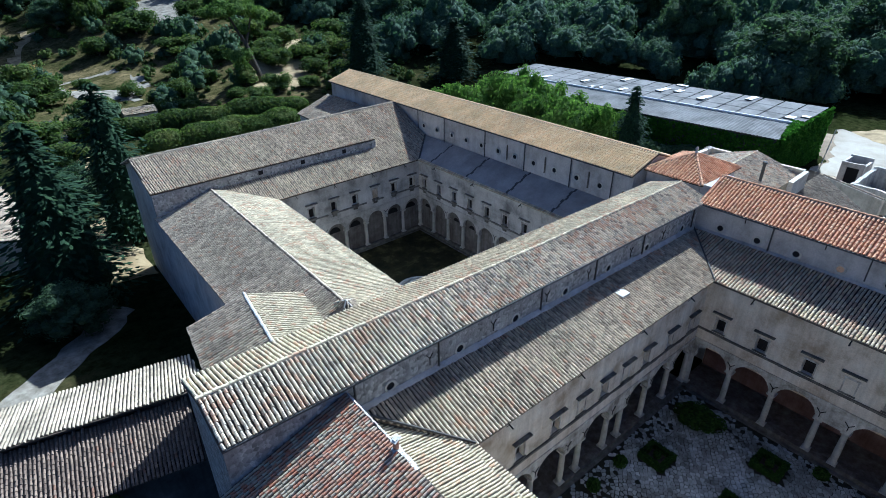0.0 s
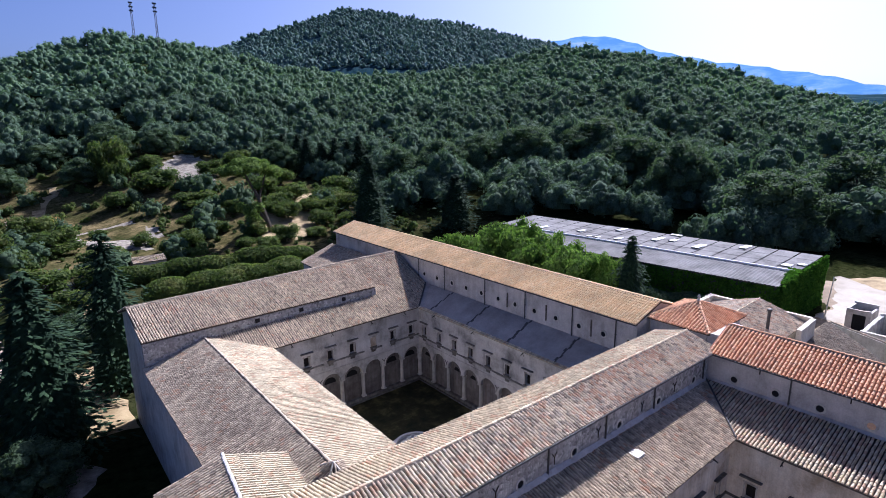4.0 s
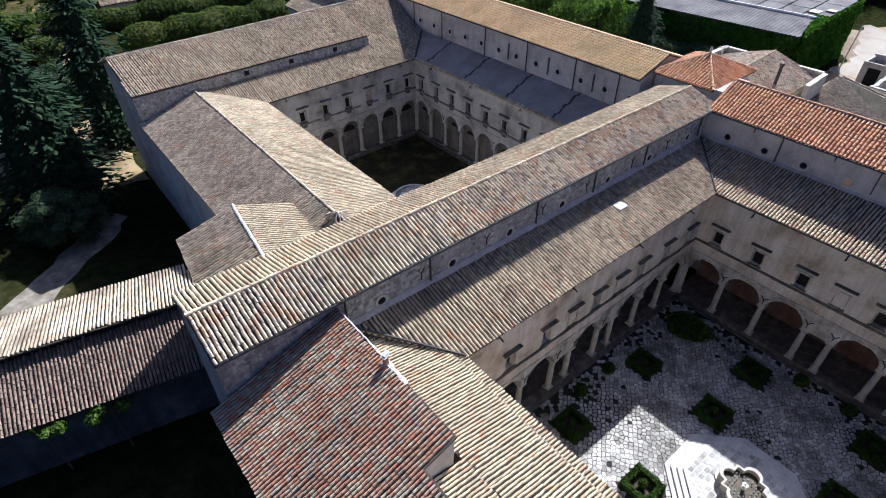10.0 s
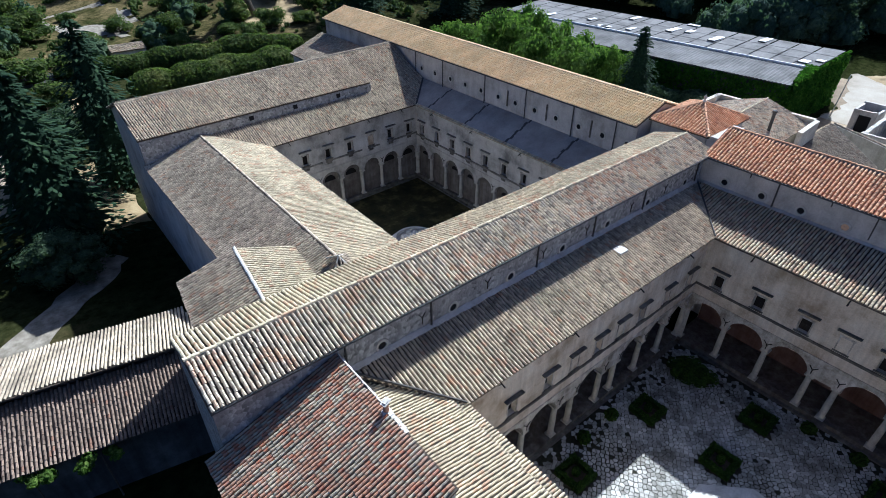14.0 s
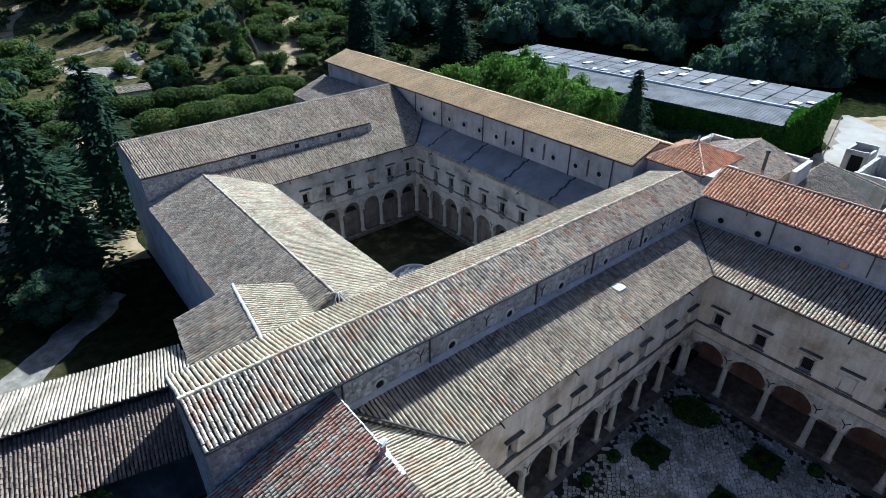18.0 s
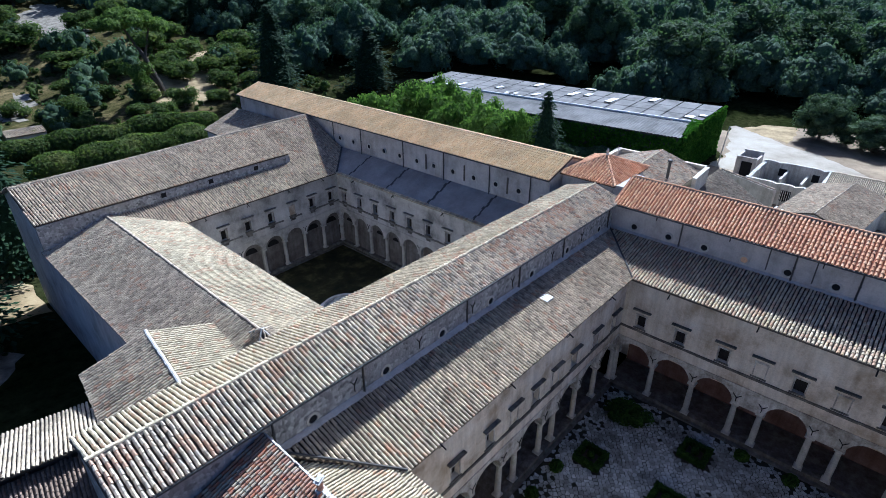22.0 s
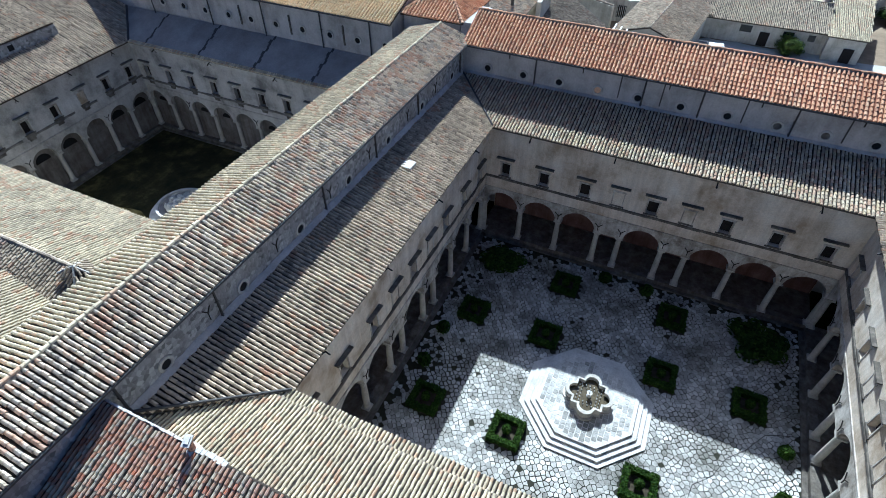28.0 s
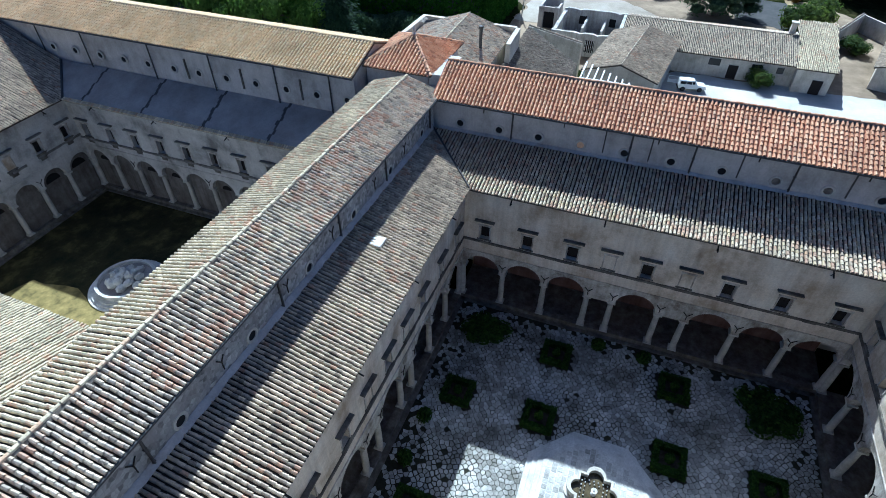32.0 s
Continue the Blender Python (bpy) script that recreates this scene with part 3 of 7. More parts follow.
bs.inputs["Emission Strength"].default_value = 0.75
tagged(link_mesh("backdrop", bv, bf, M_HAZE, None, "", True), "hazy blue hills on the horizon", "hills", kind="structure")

# ---- cloister fronts ----
M_HOODB = plaster("grimed_stone", (0.15, 0.14, 0.125), (0.23, 0.215, 0.19), (0.33, 0.31, 0.28), 1.0)
def facade(name, label, bays, windows, inner=None, top=12.9, spring=4.25, crown_band=6.2, win_z=(7.85, 9.2), plaster_mat=None, low=0.55, depth=4.6, gallery=True, hoods=True):
    """A two-storey front over an arcade, in its own axes: x along the wall from its middle, y into the building."""
    plaster_mat = plaster_mat or M_FACADE
    inner = inner or M_GALLERY
    f = thing(name, label, "wall", "structure")
    total = sum(b[0] for b in bays)
    edges = [-total / 2]
    for b in bays:
        edges.append(edges[-1] + b[0])
    T = 0.7
    cw = 0.26
    bm = bmesh.new()
    for (wd, kind), u0, u1 in zip(bays, edges, edges[1:]):
        a0, a1 = u0 + cw, u1 - cw
        if kind == "arch":
            mid, r = (a0 + a1) / 2, (a1 - a0) / 2
            arc = [(mid - r * math.cos(math.pi * i / 14), spring + r * 0.98 * math.sin(math.pi * i / 14)) for i in range(15)]
        else:
            arc = [(a0, spring), (a1, spring)]
        pts = [(u0, spring)] + arc + [(u1, spring)]
        for (p0, z0), (p1, z1) in zip(pts, pts[1:]):
            if p1 - p0 < 1e-6 and abs(z1 - z0) < 1e-6:
                continue
            v = [bm.verts.new(q) for q in ((p0, 0, z0), (p1, 0, z1), (p1, 0, crown_band), (p0, 0, crown_band), (p0, T, z0), (p1, T, z1), (p1, T, crown_band), (p0, T, crown_band))]
            bm.faces.new((v[0], v[1], v[2], v[3]))
            bm.faces.new((v[5], v[4], v[7], v[6]))
            bm.faces.new((v[4], v[5], v[1], v[0]))
    part("arcade", bm, M_ARCADE if plaster_mat is M_FACADE else plaster_mat, f)
    # upper wall with its window openings
    bm = bmesh.new()
    hw = 0.42
    ws = sorted(w for w in windows if not w[1])
    box(bm, -total / 2, total / 2, 0, T, crown_band, win_z[0])
    box(bm, -total / 2, total / 2, 0, T, win_z[1], top)
    u = -total / 2
    for w, _ in ws:
        box(bm, u, w - hw, 0, T, win_z[0], win_z[1])
        u = w + hw
    box(bm, u, total / 2, 0, T, win_z[0], win_z[1])
    part("upper_wall", bm, plaster_mat, f)
    bm = bmesh.new()
    box(bm, -total / 2, total / 2, -0.07, 0, crown_band + 0.02, crown_band + 0.12)
    part("crown_moulding", bm, M_ARCADE if plaster_mat is M_FACADE else plaster_mat, f, "pale worn moulding over the arches")
    bm = bmesh.new()
    u = -total / 2
    while u < total / 2:
        du = min(RNG.uniform(0.5, 1.6), total / 2 - u)
        if RNG.random() < 0.93:
            pj = RNG.uniform(0.07, 0.13)
            box(bm, u, u + du, -pj, 0, win_z[0] - 0.42 - RNG.uniform(0, 0.03), win_z[0] - 0.24 + RNG.uniform(0, 0.03))
        u += du
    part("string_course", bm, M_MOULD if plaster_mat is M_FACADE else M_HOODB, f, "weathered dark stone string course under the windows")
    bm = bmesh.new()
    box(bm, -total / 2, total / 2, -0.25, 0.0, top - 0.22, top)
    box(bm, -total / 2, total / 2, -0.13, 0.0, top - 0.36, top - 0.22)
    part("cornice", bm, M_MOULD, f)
    for w, blind in windows:
        bm = bmesh.new()
        for a, b_, z0, z1 in ((w - hw - 0.15, w - hw, win_z[0], win_z[1]), (w + hw, w + hw + 0.15, win_z[0], win_z[1]), (w - hw - 0.15, w + hw + 0.15, win_z[1], win_z[1] + 0.16)):
            box(bm, a + (0.05 if a < w - hw - 0.1 and b_ < w else 0), b_ - (0.05 if b_ > w + hw + 0.1 and a > w else 0), -0.04, 0.02, z0, z1)
        part("window_frame", bm, M_ARCADE, f)
        if hoods:
            bm = bmesh.new()
            box(bm, w - 0.85, w + 0.85, -0.32, 0, win_z[1] + 0.56, win_z[1] + 0.66)
            box(bm, w - 0.78, w + 0.78, -0.18, 0, win_z[1] + 0.47, win_z[1] + 0.56)
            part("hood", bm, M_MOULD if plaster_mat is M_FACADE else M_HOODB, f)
        bm = bmesh.new()
        box(bm, w - 0.6, w + 0.6, -0.1, 0.02, win_z[0] - 0.12, win_z[0])
        part("sill", bm, M_MOULD, f)
        # Raised dark blocks stand in for the stains below these windows.
        if plaster_mat is M_FACADE_B:
            bm = bmesh.new()
            box(bm, w - 0.5, w + 0.5, -0.06, 0.02, win_z[0] - 0.5, win_z[0] - 0.12)
            box(bm, w - 0.36, w + 0.36, -0.045, 0.02, win_z[0] - 0.8, win_z[0] - 0.5)
            part("sill_apron", bm, M_MOULD, f, "dark raised block for the stain under the sill")
        bm = bmesh.new()
        if blind:
            box(bm, w - hw, w + hw, -0.012, 0.05, win_z[0], win_z[1])
            part("blind_panel", bm, M_FACADE, f)
        else:
            # The panel is near black, standing for the unlit room behind the opening.
            box(bm, w - hw, w + hw, 0.42, 0.5, win_z[0], win_z[1])
            sh = part("shutter", bm, M_WOODD, f)
            bm = bmesh.new()
            box(bm, w - 0.03, w + 0.03, 0.385, 0.42, win_z[0], win_z[1])
            box(bm, w - hw, w + hw, 0.388, 0.42, (win_z[0] + win_z[1]) / 2 - 0.03, (win_z[0] + win_z[1]) / 2 + 0.03)
            part("glazing_bar", bm, M_WOODD, sh)
    # columns
    me = None
    for i, u in enumerate(edges):
        if me is None:
            bm = bmesh.new()
            box(bm, -0.34, 0.34, -0.34, 0.34, low, low + 0.14)
            lathe(bm, [(0.31, low + 0.14), (0.33, low + 0.2), (0.27, low + 0.27), (0.255, low + 0.34), (0.265, low + 1.5), (0.225, spring - 0.5), (0.25, spring - 0.46), (0.23, spring - 0.4), (0.25, spring - 0.3), (0.33, spring - 0.16)], 14)
            box(bm, -0.36, 0.36, -0.36, 0.36, spring - 0.16, spring)
            col = part("column", bm, M_STONE, f, "pale stone column")
            me = col.data
        else:
            col = new("column", me)
            col.parent = f
            tag_part(col, "pale stone column")
        col.location = (u, T / 2, 0)
    bm = bmesh.new()
    for (wd, kind), u0, u1 in zip(bays, edges, edges[1:]):
        box(bm, u0, u1, 0.02, T - 0.02, 0, low)
    box(bm, -total / 2, total / 2, -0.35, 0.02, 0, 0.16)
    part("plinth", bm, M_MOULD, f, "low worn stone plinth under the columns")
    plain = plaster_mat is M_FACADE_B
    if plain:
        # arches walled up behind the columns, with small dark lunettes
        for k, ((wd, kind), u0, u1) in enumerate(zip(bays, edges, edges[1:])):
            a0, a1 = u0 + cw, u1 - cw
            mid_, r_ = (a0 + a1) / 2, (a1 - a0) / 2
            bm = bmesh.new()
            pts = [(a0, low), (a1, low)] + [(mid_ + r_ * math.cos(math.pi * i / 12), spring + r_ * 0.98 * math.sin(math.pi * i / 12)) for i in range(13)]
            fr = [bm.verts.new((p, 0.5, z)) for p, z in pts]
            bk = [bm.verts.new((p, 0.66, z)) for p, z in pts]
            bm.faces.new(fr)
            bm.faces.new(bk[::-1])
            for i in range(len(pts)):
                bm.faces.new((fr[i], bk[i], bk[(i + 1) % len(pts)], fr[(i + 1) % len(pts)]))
            pn = part("arch_infill", bm, M_INFILL, f, "dark plaster infill of the walled arch")
            if k % 3 != 1:
                bm = bmesh.new()
                hw_ = r_ * (0.62 if total < 30 else 0.4)
                pts = [(mid_ - hw_, spring - 0.1), (mid_ + hw_, spring - 0.1)] + [(mid_ + hw_ * math.cos(math.pi * i / 10), spring - 0.1 + hw_ * 0.95 * math.sin(math.pi * i / 10)) for i in range(1, 10)]
                fr = [bm.verts.new((p, 0.485, z)) for p, z in pts]
                bk = [bm.verts.new((p, 0.6, z)) for p, z in pts]
                bm.faces.new(fr)
                for i in range(len(pts)):
                    bm.faces.new((fr[i], bk[i], bk[(i + 1) % len(pts)], fr[(i + 1) % len(pts)]))
                part("lunette", bm, M_DARK, pn, "small dark lunette opening")
    # iron anchors above the columns
    for u in edges[1:-1] if not plain else edges[2:-1:3]:
        bm = bmesh.new()
        z = spring + 0.75
        rod(bm, (u, -0.06, z - 0.42), (u, -0.06, z), 0.035)
        rod(bm, (u, -0.06, z), (u - 0.33, -0.06, z + 0.36), 0.035)
        rod(bm, (u, -0.06, z), (u + 0.33, -0.06, z + 0.36), 0.035)
        part("iron_anchor", bm, M_IRON, f, "dark forked iron wall anchor")
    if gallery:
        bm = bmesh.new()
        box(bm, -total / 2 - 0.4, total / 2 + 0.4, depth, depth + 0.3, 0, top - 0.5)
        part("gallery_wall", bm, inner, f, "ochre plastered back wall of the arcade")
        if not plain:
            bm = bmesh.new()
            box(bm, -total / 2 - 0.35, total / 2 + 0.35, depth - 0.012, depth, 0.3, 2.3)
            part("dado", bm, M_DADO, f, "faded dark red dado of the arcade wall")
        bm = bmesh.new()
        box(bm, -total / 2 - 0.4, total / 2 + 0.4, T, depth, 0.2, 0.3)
        part("gallery_floor", bm, M_MOULD if plaster_mat is M_FACADE else M_SHADED, f)
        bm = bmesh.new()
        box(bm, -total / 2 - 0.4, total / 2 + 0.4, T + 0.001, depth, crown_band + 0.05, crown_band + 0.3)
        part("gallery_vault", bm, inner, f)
        for u in edges[1:-1]:
            bm = bmesh.new()
            pts = [(T + (depth - T) * i / 8.0, spring + 1.9 * math.sin(math.pi * i / 8.0) * 0.95) for i in range(9)]
            for (y0, z0), (y1, z1) in zip(pts, pts[1:]):
                v = [bm.verts.new(q) for q in ((u - 0.2, y0, z0), (u + 0.2, y0, z0), (u + 0.2, y1, z1), (u - 0.2, y1, z1), (u - 0.2, y0, crown_band + 0.06), (u + 0.2, y0, crown_band + 0.06), (u + 0.2, y1, crown_band + 0.06), (u - 0.2, y1, crown_band + 0.06))]
                bm.faces.new((v[0], v[1], v[2], v[3]))
                bm.faces.new((v[0], v[3], v[7], v[4]))
                bm.faces.new((v[1], v[5], v[6], v[2]))
            part("transverse_arch", bm, inner, f)
    # rain spouts under the eave
    for u in (-total * 0.37, -total * 0.13, total * 0.13, total * 0.37):
        bm = bmesh.new()
        rod(bm, (u, 0.0, top - 0.35), (u, -0.62, top - 0.62), 0.055)
        rod(bm, (u, -0.05, top - 0.9), (u, -0.3, top - 0.5), 0.03)
        part("rain_spout", bm, M_IRON, f, "dark iron rain spout")
    return f


BAYS_A = [(3.7, "arch"), (3.75, "arch"), (3.75, "arch"), (2.05, "flat"), (3.75, "arch"), (2.05, "flat"), (3.75, "arch"), (3.75, "arch"), (3.7, "arch")]
WINS_A = [(-13.25, 0), (-9.6, 0), (-5.85, 0), (-2.9, 1), (0, 0), (2.9, 1), (5.85, 0), (9.6, 0), (13.25, 0)]
fe = facade("wall_cloister_east", "plastered cloister front with arcade and dark windows", BAYS_A, WINS_A)
fe.matrix_basis = pose(0.6, -14.6, 0, 0, 0, -90)
for nm, m in (("wall_cloister_north", pose(-14.4, 0.5, 0, 0, 0, 0)), ("wall_cloister_south", pose(-14.4, -29.6, 0, 0, 0, 180)), ("wall_cloister_west", pose(-29.4, -14.6, 0, 0, 0, 90))):
    c = copy_thing(fe, m)
    c.name = nm

BW = 3.42
# Gallery plaster is near black, with the arcade's inner shade in its colour.
M_INNER = plaster("shade_gallery_plaster", (0.05, 0.047, 0.042), (0.085, 0.08, 0.072), (0.15, 0.14, 0.125), 0.4)
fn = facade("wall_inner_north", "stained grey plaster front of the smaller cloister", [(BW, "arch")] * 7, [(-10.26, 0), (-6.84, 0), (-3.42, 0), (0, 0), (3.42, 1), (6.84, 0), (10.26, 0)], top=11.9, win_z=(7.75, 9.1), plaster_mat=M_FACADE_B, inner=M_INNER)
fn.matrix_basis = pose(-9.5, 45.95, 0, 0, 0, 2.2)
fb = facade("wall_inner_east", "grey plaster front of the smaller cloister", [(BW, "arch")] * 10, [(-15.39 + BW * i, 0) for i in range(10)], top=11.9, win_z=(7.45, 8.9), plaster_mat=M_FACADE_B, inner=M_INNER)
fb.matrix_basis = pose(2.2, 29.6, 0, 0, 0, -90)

# ---- roofs round the large cloister ----
r = thing("roof_cloister_north", "lean-to roof of old grey barrel tiles over the cloister", "roof", "structure")
tile_roof(r, [(-28.7, 0, 13.0), (0, 0, 13.0), (5.7, 5.4, 14.5), (-33.6, 5.4, 14.5)], "grey", singles=(-28, -18, 0.2, 5))
for xa, ya, xb, yb in ((0.0, 0.0, 5.7, 5.35), (-28.7, 0.0, -33.5, 5.3)):
    bm = bmesh.new()
    rod(bm, (xa, ya, 13.2), (xb, yb, 14.66), 0.085, 6)
    part("valley_gutter", bm, M_SEAM, r, "dark lead valley in the corner of the roof")
bm = bmesh.new()
box(bm, -9.9, -8.9, 2.85, 3.8, 13.8, 14.07)
SKYL = thing("skylight", "small flat white skylight in the tiled roof", "skylight")
part("frame", bm, M_MORTAR, SKYL)
bm = bmesh.new()
box(bm, -9.83, -8.97, 2.92, 3.73, 14.07, 14.095)
part("pane", bm, simple("milky_glass", (0.85, 0.87, 0.88), 0.15, var=0.03, bump=0), SKYL)
r = thing("roof_cloister_east", "lean-to roof of old weathered barrel tiles over the cloister", "roof", "structure")
tile_roof(r, [(0, 0, 13.0), (0, -28.9, 13.0), (5.9, -34.5, 14.42), (5.9, 5.5, 14.42)], "east", singles=(0.1, 3, -16, -5))
r = thing("roof_cloister_south", "lean-to roof of grey barrel tiles over the cloister", "roof", "structure")
tile_roof(r, [(0, -28.9, 13.0), (-28.7, -28.9, 13.0), (-33.6, -34.5, 14.42), (5.9, -34.5, 14.42)], "grey", singles=(-20, -6, -32, -28))
r = thing("roof_cloister_west", "lean-to roof of pale lichened barrel tiles over the cloister", "roof", "structure")
tile_roof(r, [(-29.4, -29.7, 13.22), (-29.4, 0.75, 13.22), (-33.6, 5.3, 13.98), (-33.6, -34.5, 13.98)], "tan", singles=(-33.5, -28, -8, 3), width=0.215)
tile_roof(r, [(-28.7, -28.9, 13.0), (-28.7, 0.0, 13.0), (-29.7, 0.95, 13.14), (-29.7, -29.9, 13.14)], "tan", width=0.215)
tile_roof(r, [(-33.6, -34.5, 13.98), (-33.6, -5.3, 13.98), (-35.9, -5.3, 14.3), (-35.9, -34.5, 14.3)], "tan", width=0.215)
# Broken mortar on the step, in a dark lime that paints the step's shadow.
bm = bmesh.new()
y = -29.6
while y < 0.6:
    ly = RNG.uniform(0.12, 0.3)
    if RNG.random() < 0.7:
        box(bm, -29.5 + RNG.uniform(-0.03, 0.03), -29.3 + RNG.uniform(0, 0.06), y, y + ly, 13.0, 13.2 + RNG.uniform(0, 0.1))
    y += ly + RNG.uniform(0.0, 0.2)
part("mortar_fillet", bm, M_BED_LIME, r, "broken mortar along the roof step, darkened for its shadow")
bm = bmesh.new()
box(bm, -42.0, -33.6, -42.0, -34.6, 0, 14.4)
box(bm, -33.6, 14.0, -38.5, -34.6, 0, 14.7)
part("wall_south_range", bm, M_CLERE)
tagged(bpy.data.objects["wall_south_range"], "plain plastered outer wall of the south range", "wall", kind="structure")

# ---- the middle range between the two cloisters ----
mid = gable_wing("middle_range", "long range with a pitched roof of patched barrel tiles", (-41.2, 8.15), (6.9, 8.15), 3.2, 17.25, 0.95, ("mix", "tan"), M_RUBBLE, singles=((-41, -30, 5, 8.1), (-41, -32, 8.2, 11.5)), category="building")
def wall_fillet(parent, a, b, out, z_out, h_=1.0):
    """A wavy lime fillet along a wall's foot: out is the step away from the wall, z_out the fall of the roof over it."""
    a, b, out = Vector(a), Vector(b), Vector(out)
    n = int((b - a).length / 0.3)
    V, F = [], []
    for i in range(n + 1):
        p = a.lerp(b, i / n)
        q = RNG.uniform(0.8, 1.1)
        V.extend([p + Vector((0, 0, 0.36 * h_ * RNG.uniform(0.88, 1.12))), p + out * q * 0.5 + Vector((0, 0, 0.30 * h_ - z_out * q * 0.5)), p + out * q + Vector((0, 0, 0.13 - z_out * q))])
    for i in range(n):
        for j in range(2):
            k = 3 * i + j
            F.append((k, k + 1, k + 4, k + 3))
    link_mesh("lime_fillet", V, F, M_CLERE, parent, "uneven lime fillet along the foot of the wall", True)


wall_fillet(mid, (-33.4, 5.38, 14.5), (5.6, 5.38, 14.5), (0, -0.28, 0), 0.08)
# ---- the east range: red roof, tower, orange roof ----
red = gable_wing("red_range", "long range with a red clay barrel-tile roof", (9.5, -38.0), (9.5, 5.35), 3.9, 17.25, 1.8, ("red", "red"), M_CLERE, width=0.31, singles=(None, (5.6, 9, -16, -5)), category="building")
ora = gable_wing("orange_range", "long range with an orange clay tile roof", (10.2, 12.8), (10.6, 79.5), 4.6, 17.75, 1.55, ("orange", "orange"), M_CLERE, width=0.33, singles=(None, (5, 8, 13, 24)), category="building")
wall_fillet(red, (6.02, 4.8, 14.44), (6.02, -34.0, 14.44), (-0.26, 0, 0), 0.07, 0.7)
bm = bmesh.new()
box(bm, 6.05, 13.0, 5.2, 6.6, 0, 17.2)
box(bm, 8.05, 12.6, 5.2, 6.6, 17.2, 18.2)
part("end_wall", bm, M_CLERE, red)
tow = thing("tower", "low square corner tower with a red pyramid roof", "tower")
TX, TY, HX, HY, TZ = 12.0, 9.75, 4.2, 3.4, 18.1
bm = bmesh.new()
box(bm, TX - HX + 0.4, TX + HX - 0.4, TY - HY + 0.4, TY + HY - 0.4, 0, TZ + 0.05)
part("wall", bm, M_CLERE, tow)
tc = [(TX - HX, TY - HY, TZ), (TX + HX, TY - HY, TZ), (TX + HX, TY + HY, TZ), (TX - HX, TY + HY, TZ)]
apex = (TX + 0.3, TY, TZ + 1.6)
for i in range(4):
    tile_roof(tow, [tc[i], tc[(i + 1) % 4], apex], "red", width=0.31)
    ridge_tiles(tow, tc[i], apex, "red")
bm = bmesh.new()
lathe(bm, [(0.16, TZ + 1.6), (0.2, TZ + 1.75), (0.1, TZ + 1.9), (0.17, TZ + 2.1), (0.12, TZ + 2.25), (0.03, TZ + 2.4)], 10, Matrix.Translation((apex[0], apex[1], 0)))
part("finial", bm, M_MORTAR, tow, "weathered terracotta finial")

# ---- lean-to of tarred felt over the smaller cloister ----
felt = thing("roof_inner_east", "smooth grey tarred lean-to roof with dark seams", "roof", "structure")
bm = bmesh.new()
q = [(1.5, 11.2, 12.0), (1.5, 45.5, 12.0), (6.1, 49.7, 13.95), (6.1, 11.2, 13.95)]
hi = [bm.verts.new(p) for p in q]
lo = [bm.verts.new((p[0], p[1], p[2] - 0.2)) for p in q]
bm.faces.new(hi)
bm.faces.new(lo[::-1])
for i in range(4):
    bm.faces.new((hi[i], lo[i], lo[(i + 1) % 4], hi[(i + 1) % 4]))
part("felt", bm, M_TAR, felt)
for y in (43.0, 35.2, 27.6, 20.2, 13.5):
    bm = bmesh.new()
    for i in range(9):
        t0, t1 = i / 9, (i + 1) / 9
        w = 0.10 + 0.1 * RNG.random()
        yy = y + 0.12 * math.sin(i * 2.1)
        v = [bm.verts.new((1.5 + 4.6 * t, yy + s_, 12.0 + 1.95 * t + 0.02)) for t, s_ in ((t0, -w), (t0, w), (t1, w), (t1, -w))]
        bm.faces.new(v)
    part("seam", bm, M_SEAM, felt)
bm = bmesh.new()
for i in range(137):
    y = 11.3 + i * 0.25
    lathe(bm, [(0.095, 0), (0.08, 0.42)], 7, Matrix.Translation((1.38, y, 12.0)) @ Euler((0, radians(66), 0)).to_matrix().to_4x4())
ob = part("eave_tiles", bm, TILE_MATS["tan"][0], felt)

# ---- the north range ----
north = thing("north_range", "range with a long grey tile roof and stepped parapet", "building")
bm = bmesh.new()
prism(bm, [(-33.9, 48.2), (-33.9, 61.5), (5.6, 63.5), (5.6, 52.2), (-3.2, 52.0), (-3.2, 49.6)], 0, 14.55)
v = [bm.verts.new((xa, y, z)) for xa in (-33.9, -33.4) for y, z in ((48.1, 14.5), (48.1, 15.05), (55.0, 17.15), (61.6, 15.0), (61.6, 14.5))]
bm.faces.new(v[:5])
bm.faces.new(v[5:][::-1])
part("wall", bm, M_CLERE, north)
tile_roof(north, [(-34.3, 47.9, 15.2), (-3.4, 49.45, 15.2), (-3.4, 57.14, 17.52), (-34.3, 54.97, 17.29)], "grey")
tile_roof(north, [(-20.7, 44.6, 12.0), (-3.4, 45.3, 12.0), (-3.4, 49.5, 13.92), (-27.2, 48.55, 13.92)], "grey", name="lower_roof_tiles", singles=(-20, -12, 44, 48))
tile_roof(north, [(-3.4, 45.3, 12.0), (1.55, 45.5, 12.0), (6.05, 49.7, 13.92), (6.05, 57.8, 17.6), (-3.4, 57.14, 17.5)], "grey")
bm = bmesh.new()
for k in range(2):
    v = [bm.verts.new((-3.5 + 0.1 * k, y, z)) for y, z in ((45.4, 11.9), (49.45, 13.8), (49.45, 15.1), (57.1, 17.4), (57.1, 12.0))]
    bm.faces.new(v)
part("cheek_wall", bm, M_RUBBLE, north)
bm = bmesh.new()
rod(bm, (1.6, 45.5, 12.08), (6.0, 49.6, 13.98), 0.13, 6)
part("valley_lead", bm, M_SEAM, north, "dark tarred valley between the two roofs")
tile_roof(north, [(6.0, 64.6, 14.9), (-34.3, 62.2, 14.9), (-34.3, 54.97, 17.29), (6.0, 57.8, 17.6)], "grey")
ridge_tiles(north, (-34.3, 54.97, 17.34), (6.0, 57.8, 17.65), "grey")
